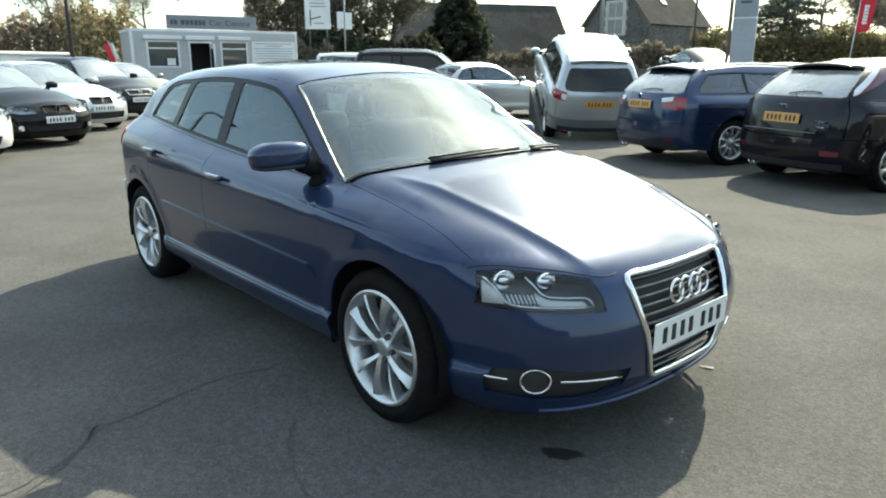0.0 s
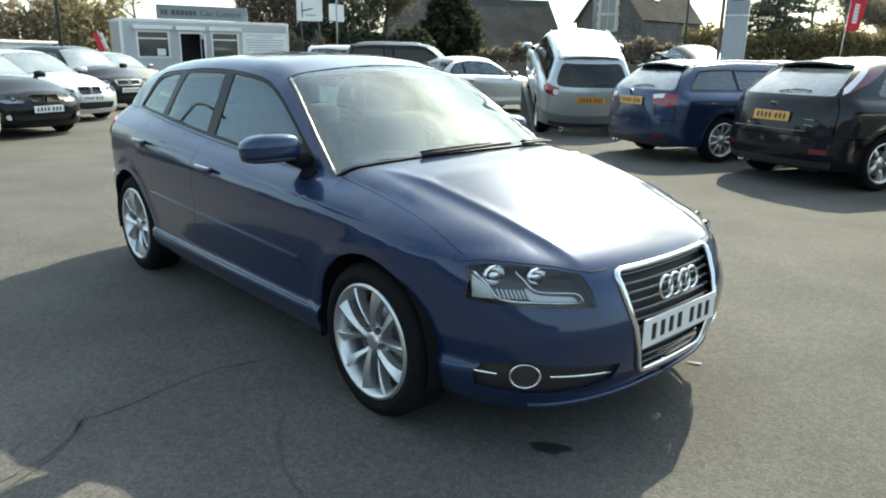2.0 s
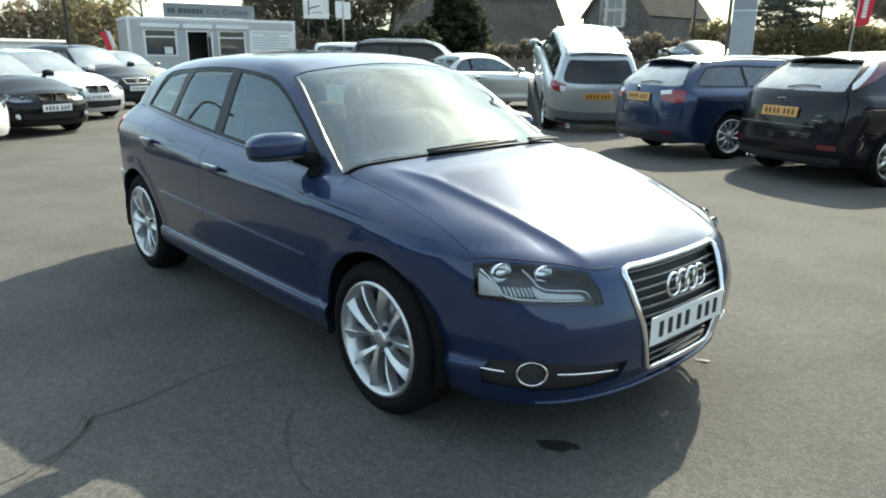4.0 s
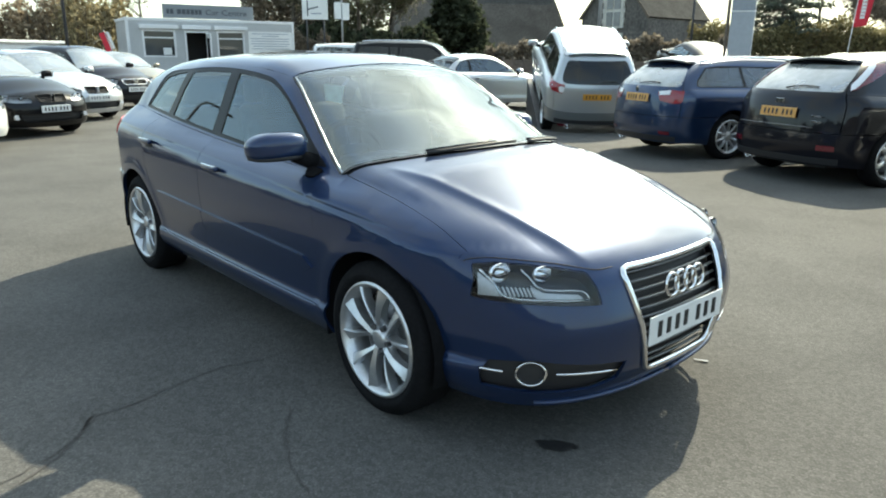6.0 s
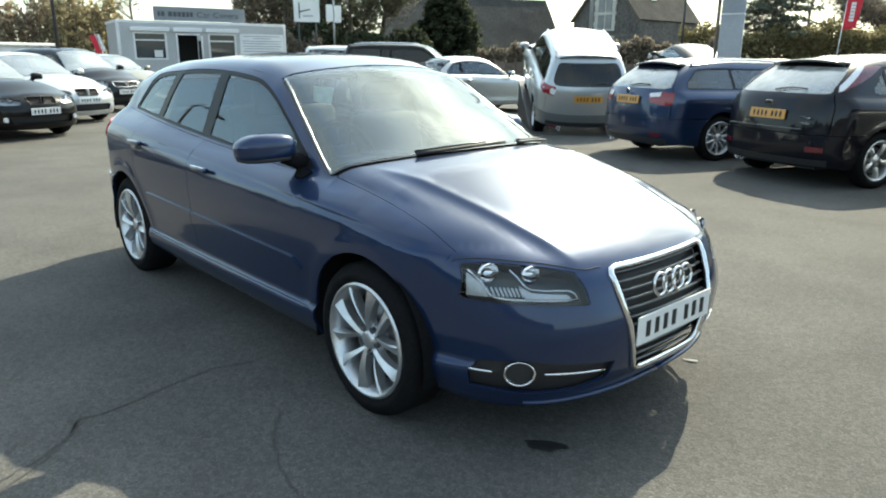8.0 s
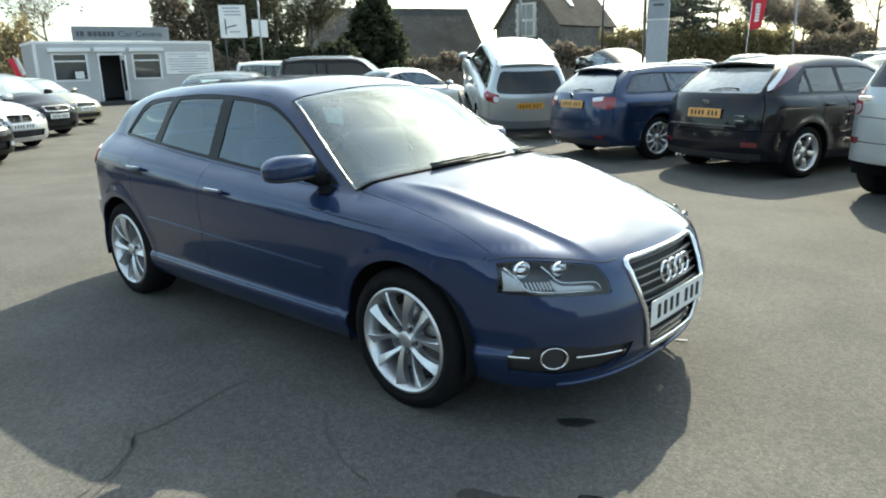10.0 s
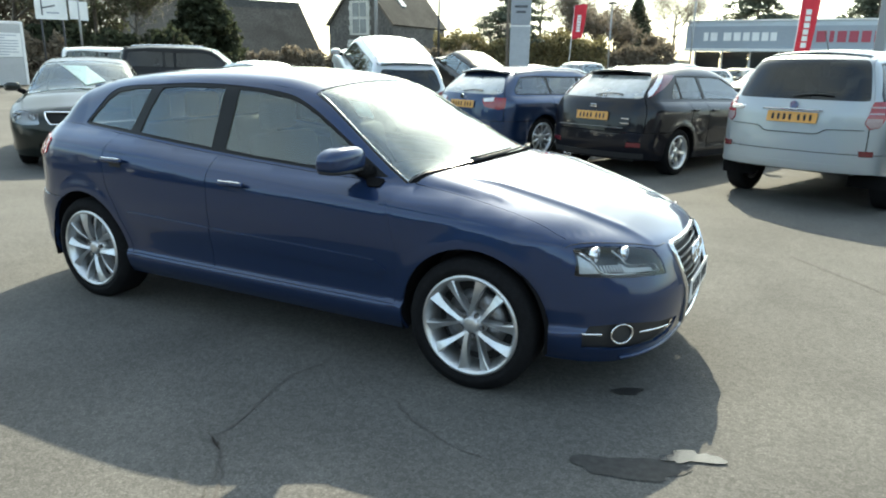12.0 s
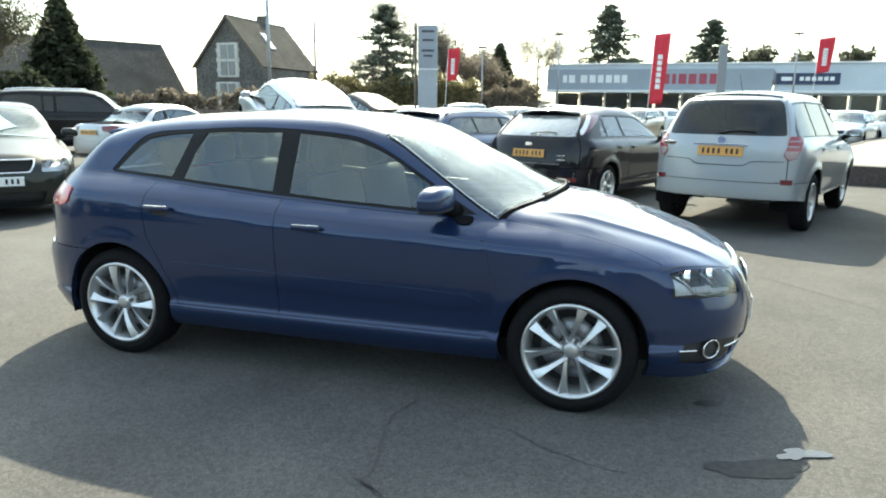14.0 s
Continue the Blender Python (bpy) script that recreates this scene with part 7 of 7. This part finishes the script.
def leaves(name, centres, size, mat_, parent, seed, flat=0.0, label="", thin=1.0):
    """Many small leaf clumps: a crossed pair of uneven blades each."""
    r = np.random.RandomState(seed)
    c = np.array(centres)
    n = len(c)
    verts, faces = [], []
    u = r.normal(size=(n, 3))
    u[:, 2] *= (1 - flat)
    u /= np.linalg.norm(u, axis=1)[:, None]
    w = np.cross(u, r.normal(size=(n, 3)))
    w /= np.linalg.norm(w, axis=1)[:, None]
    s = size * r.uniform(0.5, 1.4, n)[:, None]
    p = np.stack([c - u * s, c + w * s * 0.45 * thin - u * s * 0.1, c + u * s, c - w * s * 0.4 * thin + u * s * 0.15], 1).reshape(-1, 3)
    me = bpy.data.meshes.new(name)
    me.from_pydata(p.tolist(), [], [(4 * i, 4 * i + 1, 4 * i + 2, 4 * i + 3) for i in range(n)])
    me.update()
    return child(name, me, M[mat_], parent, label)


def branches(rnd, start, way, length, radius, depth, out, tips, spread=0.6, lift=0.15):
    """A limb that tapers, bends and forks."""
    p, d = Vector(start), Vector(way).normalized()
    steps = 4
    for i in range(steps):
        q = p + d * (length / steps)
        out.append((p.copy(), q.copy(), radius * (1 - 0.5 * i / steps), radius * (1 - 0.5 * (i + 1) / steps)))
        if depth <= 1:
            tips.append(q.copy())
        d = (d + Vector((rnd.uniform(-1, 1), rnd.uniform(-1, 1), rnd.uniform(-0.6, 1))) * 0.18 + Vector((0, 0, lift * 0.3))).normalized()
        p = q
        if depth > 0 and i > 0:
            for _ in range(2 if depth > 1 else 3):
                side = Vector((rnd.uniform(-1, 1), rnd.uniform(-1, 1), rnd.uniform(-0.2, 0.7)))
                branches(rnd, p, d * (1 - spread) + side.normalized() * spread, length * rnd.uniform(0.5, 0.72), radius * 0.5 * (1 - 0.4 * i / steps), depth - 1, out, tips, spread, lift)


def limb_mesh(name, segs, mat_, parent, sides=5):
    verts, faces = [], []
    for a, b, r0, r1 in segs:
        d = (b - a).normalized()
        u = d.orthogonal().normalized()
        w = d.cross(u)
        k = len(verts)
        n = sides if r0 > 0.03 else 3
        for q, r in ((a, r0), (b, r1)):
            for j in range(n):
                t = 2 * math.pi * j / n
                verts.append(q + u * (r * math.cos(t)) + w * (r * math.sin(t)))
        for j in range(n):
            l = (j + 1) % n
            faces.append((k + j, k + l, k + n + l, k + n + j))
    return child(name, mesh_of(name, verts, faces), M[mat_], parent)


def broad_tree(az, d, h, eye, label, leaf=None, count=0, size=0.25, seed=1, trunk=0.25, depth=3, group="", spread=0.62, crown_low=0.28, twigs=4200):
    x, y = ray_place(az, d, eye)
    t = thing("tree", label, "tree", pose(x, y, 0), group)
    rnd = random.Random(seed)
    segs, tips = [], []
    branches(rnd, (0, 0, h * crown_low), (0, 0, 1), h * 0.42, trunk * 0.7, depth, segs, tips, spread)
    top = max(q.z for q in tips)
    f = h / top
    segs = [(Vector((a.x * f, a.y * f, a.z * f)), Vector((b.x * f, b.y * f, b.z * f)), r0, r1) for a, b, r0, r1 in segs]
    tips = [q * f for q in tips]
    part("trunk", rod((0, 0, 0), (0, 0, h * crown_low * f), trunk, trunk * 0.72, 10), M["bark"], t, smooth=True)
    limb_mesh("branchwork", segs, "bark", t)
    if leaf and count:
        r = np.random.RandomState(seed)
        base = np.array([tuple(q) for q in tips])
        c = base[r.randint(0, len(base), count)] + r.normal(size=(count, 3)) * h * 0.035
        leaves("crown", c, size, leaf, t, seed)
    r = np.random.RandomState(seed + 500)
    base = np.array([tuple(q) for q in tips])
    c = base[r.randint(0, len(base), twigs)] + r.normal(size=(twigs, 3)) * h * 0.045
    leaves("twigwork", c, 0.05 * h, "twig", t, seed, 0.0, "", 0.045)
    return t


def conifer(az, d, h, w, eye, label, count=5000, seed=1, dense=True, group="", size=0.22, bare=0.06):
    x, y = ray_place(az, d, eye)
    t = thing("conifer", label, "tree", pose(x, y, 0), group)
    r = np.random.RandomState(seed)
    part("trunk", rod((0, 0, 0), (0, 0, h * 0.97), 0.02 * h, 0.01, 8), M["bark"], t, smooth=True)
    segs, cs = [], []
    levels = int(h * (3.2 if dense else 1.2))
    for i in range(levels):
        u = (i + 0.5) / levels
        z = h * (bare + (1 - bare) * u)
        reach = w / 2 * (1 - u) ** (0.8 if dense else 0.7) * (0.5 + 0.5 * min(1, u * 6 + 0.4))
        for k in range(9 if dense else 8):
            a = r.uniform(0, 6.28)
            rr = reach * (r.uniform(0.82, 1.05) if dense else r.uniform(0.35, 1.2))
            end = Vector((rr * math.cos(a), rr * math.sin(a), z + rr * (0.10 if dense else r.uniform(-0.22, 0.06)) + r.uniform(-0.1, 0.1) * (1 if dense else 4)))
            segs.append((Vector((0, 0, z)), end, 0.012 * h * (1 - u) + 0.006, 0.004))
            m = max(4, int(count / (levels * 9)))
            for q in r.uniform(0.25 if dense else 0.35, 1.0, m):
                c = Vector((0, 0, z)).lerp(end, q)
                cs.append((c.x + r.normal() * 0.05 * w * 0.5, c.y + r.normal() * 0.05 * w * 0.5, c.z + r.normal() * (0.035 if dense else 0.017) * h * 0.5))
    limb_mesh("branchwork", segs, "bark", t, 4)
    leaves("crown", cs, size, "leaf_fir" if not dense else "leaf_dark", t, seed, 0.3)
    return t


def hedge(a, b, h, depth, key, label, seed, count, size=0.16, d_name="hedge"):
    """A bank of bushes between two places."""
    g = thing(d_name, label, "hedge", pose(0, 0, 0), kind="stuff")
    r = np.random.RandomState(seed)
    t = r.uniform(0, 1, count)
    ph = r.uniform(0, 6.28, 4)
    hh = h * (0.80 + 0.07 * np.sin(t * 9 + ph[0]) + 0.06 * np.sin(t * 23 + ph[1]) + 0.04 * np.sin(t * 51 + ph[2])) * r.uniform(0.88, 1.12, count)
    z = hh * np.sqrt(r.uniform(0.0, 1, count))
    off = r.uniform(-0.5, 0.5, count) * depth * np.sqrt(np.maximum(0, 1 - (z / (hh * 1.05)) ** 2))
    a, b = np.array(a), np.array(b)
    dv = (b - a) / np.linalg.norm(b - a)
    nrm = np.array((-dv[1], dv[0]))
    p = a + (b - a) * t[:, None] + nrm * off[:, None]
    leaves("foliage", np.column_stack([p, z]), size, key, g, seed)
    rnd = random.Random(seed)
    segs = []
    for i in range(int(count / 90)):
        u = rnd.random()
        q = a + (b - a) * u + nrm * rnd.uniform(-0.3, 0.3) * depth
        segs.append((Vector((q[0], q[1], 0)), Vector((q[0] + rnd.uniform(-0.6, 0.6), q[1] + rnd.uniform(-0.6, 0.6), h * rnd.uniform(0.5, 0.95))), 0.03, 0.01))
    limb_mesh("stemwork", segs, "bark", g, 4)
    return g


E1, E11, E14 = (3.39, -2.37), (2.98, -3.24), (1.64, -4.05)
# dark ivy-clad trees behind the cabin
for i, (az, d, h) in enumerate(((148.9, 50, 9.6), (146.8, 48, 9.5), (143.8, 52, 11.5), (141.4, 52, 9.6))):
    broad_tree(az, d, h, E11, "ivy-clad dark tree with bare upper twigs", "leaf_ivy", 7000, 0.12, 20 + i, 0.22, 3, "dark trees behind the cabin", 0.6, 0.14, 2200)
hedge(ray_place(152.6, 56, E11), ray_place(147.0, 57, E11), 8.2, 3.5, "leaf_brown", "tall brown leafless thicket behind the cabin", 51, 7500, 0.18)
hedge(ray_place(147.5, 58, E11), ray_place(142.0, 60, E11), 7.0, 4.0, "leaf_ivy", "tall dull green thicket behind the dark trees", 50, 4600, 0.2)
hedge(ray_place(150.5, 45, E11), ray_place(138, 50, E11), 3.4, 3.0, "leaf_dark", "dark bushes under the trees", 41, 12000, 0.26)
hedge(ray_place(153.5, 43.5, E11), ray_place(146, 45, E11), 3.0, 1.6, "leaf_brown", "brown bare bushes behind the direction sign", 42, 4000, 0.2)
hedge(ray_place(132.6, 43, (2.36, -3.73)), ray_place(125.7, 40, (2.36, -3.73)), 2.3, 1.0, "leaf_brown", "low brown hedge along the yard fence", 52, 5000, 0.14)
conifer(135.0, 60, 8.6, 7.0, E14, "dense dark conifer with a pointed top", 34000, 3, True, "", 0.24)
# left: brown and yellow bushes, thin trees
hedge(ray_place(173, 44, E1), ray_place(164.5, 45, E1), 4.6, 3.0, "leaf_tan", "brown leafless bushes behind the row of cars", 43, 6500, 0.15)
hedge(ray_place(166, 43, E1), ray_place(161.8, 45, E1), 4.9, 2.4, "leaf_straw", "pale olive brown bushes beside the cabin", 44, 5200, 0.14)
for i, (az, d, h) in enumerate(((172.6, 50, 7.4), (166.6, 50, 7.4), (160.6, 50, 7.4))):
    broad_tree(az, d, h, E1, "thin spring tree with sparse small leaves", "leaf_ivy" if i else None, 1000 if i == 1 else 350, 0.12, 60 + i, 0.13, 3, "thin trees beyond the bushes", twigs=2200)
# right: hedge, pines and bare trees towards the showroom
hedge(ray_place(117.6, 66, E14), ray_place(104.5, 70, E14), 4.6, 4.0, "leaf_olive", "olive green hedge beyond the parked cars", 45, 16000, 0.18)
hedge(ray_place(110.5, 74, E14), ray_place(99.5, 80, E14), 4.0, 3.0, "leaf_brown", "brown hedge beyond the forecourt", 46, 12000, 0.18)
hedge(ray_place(126.5, 60, E1), ray_place(117.0, 62, E1), 3.1, 2.6, "leaf_brown", "brown leafless hedge in front of the stone house", 47, 9000, 0.2)
conifer(111.6, 70, 10.9, 11.5, E14, "open-crowned pine with drooping branches", 8500, 7, False, "", 0.2, 0.22)
for i, (az, d, h, c) in enumerate(((109.5, 82, 13.6, 0), (107.0, 80, 9.6, 1500), (105.2, 84, 8.8, 1700), (99.6, 88, 11.2, 0), (112.8, 78, 7.6, 0), (103.9, 88, 7.8, 1700))):
    broad_tree(az, d, h, E14, "bare spring tree with fine branching twigs", "leaf_brown" if c else None, c, 0.2, 80 + i, 0.26, 3, "bare trees along the road", 0.66, 0.16, 5200)
conifer(102.6, 150, 13.8, 10.5, E14, "small dark conifer by the road", 11000, 9, True, "", 0.45)
broad_tree(101.2, 92, 5.2, E14, "brown leafy tree beside the showroom", "leaf_brown", 900, 0.25, 93, 0.2, 3)
conifer(94.2, 122, 17.8, 17.0, E14, "tall layered fir behind the showroom", 11000, 12, False, "firs behind the showroom", 0.36, 0.12)
conifer(86.8, 126, 15.4, 15.5, E14, "tall layered fir behind the showroom", 11000, 13, False, "firs behind the showroom", 0.36, 0.12)
for i, (az, d, h) in enumerate(((83.5, 128, 11.4), (81.3, 130, 10.4), (78.0, 132, 11.0))):
    broad_tree(az, d, h, E14, "small tree seen over the showroom roof", "leaf_dark", 1200, 0.5, 100 + i, 0.25, 2, "trees behind the showroom")
# unseen tall hedges, added behind the camera to close the yard and darken reflections
hedge((-40, -30), (10, -33), 7.0, 3.0, "leaf_dark", "unseen tall dark hedge added behind the camera to darken reflections", 48, 9000, 0.5)
hedge((10, -33), (46, -14), 6.0, 3.0, "leaf_brown", "unseen tall brown hedge added behind the camera to darken reflections", 49, 8000, 0.5)
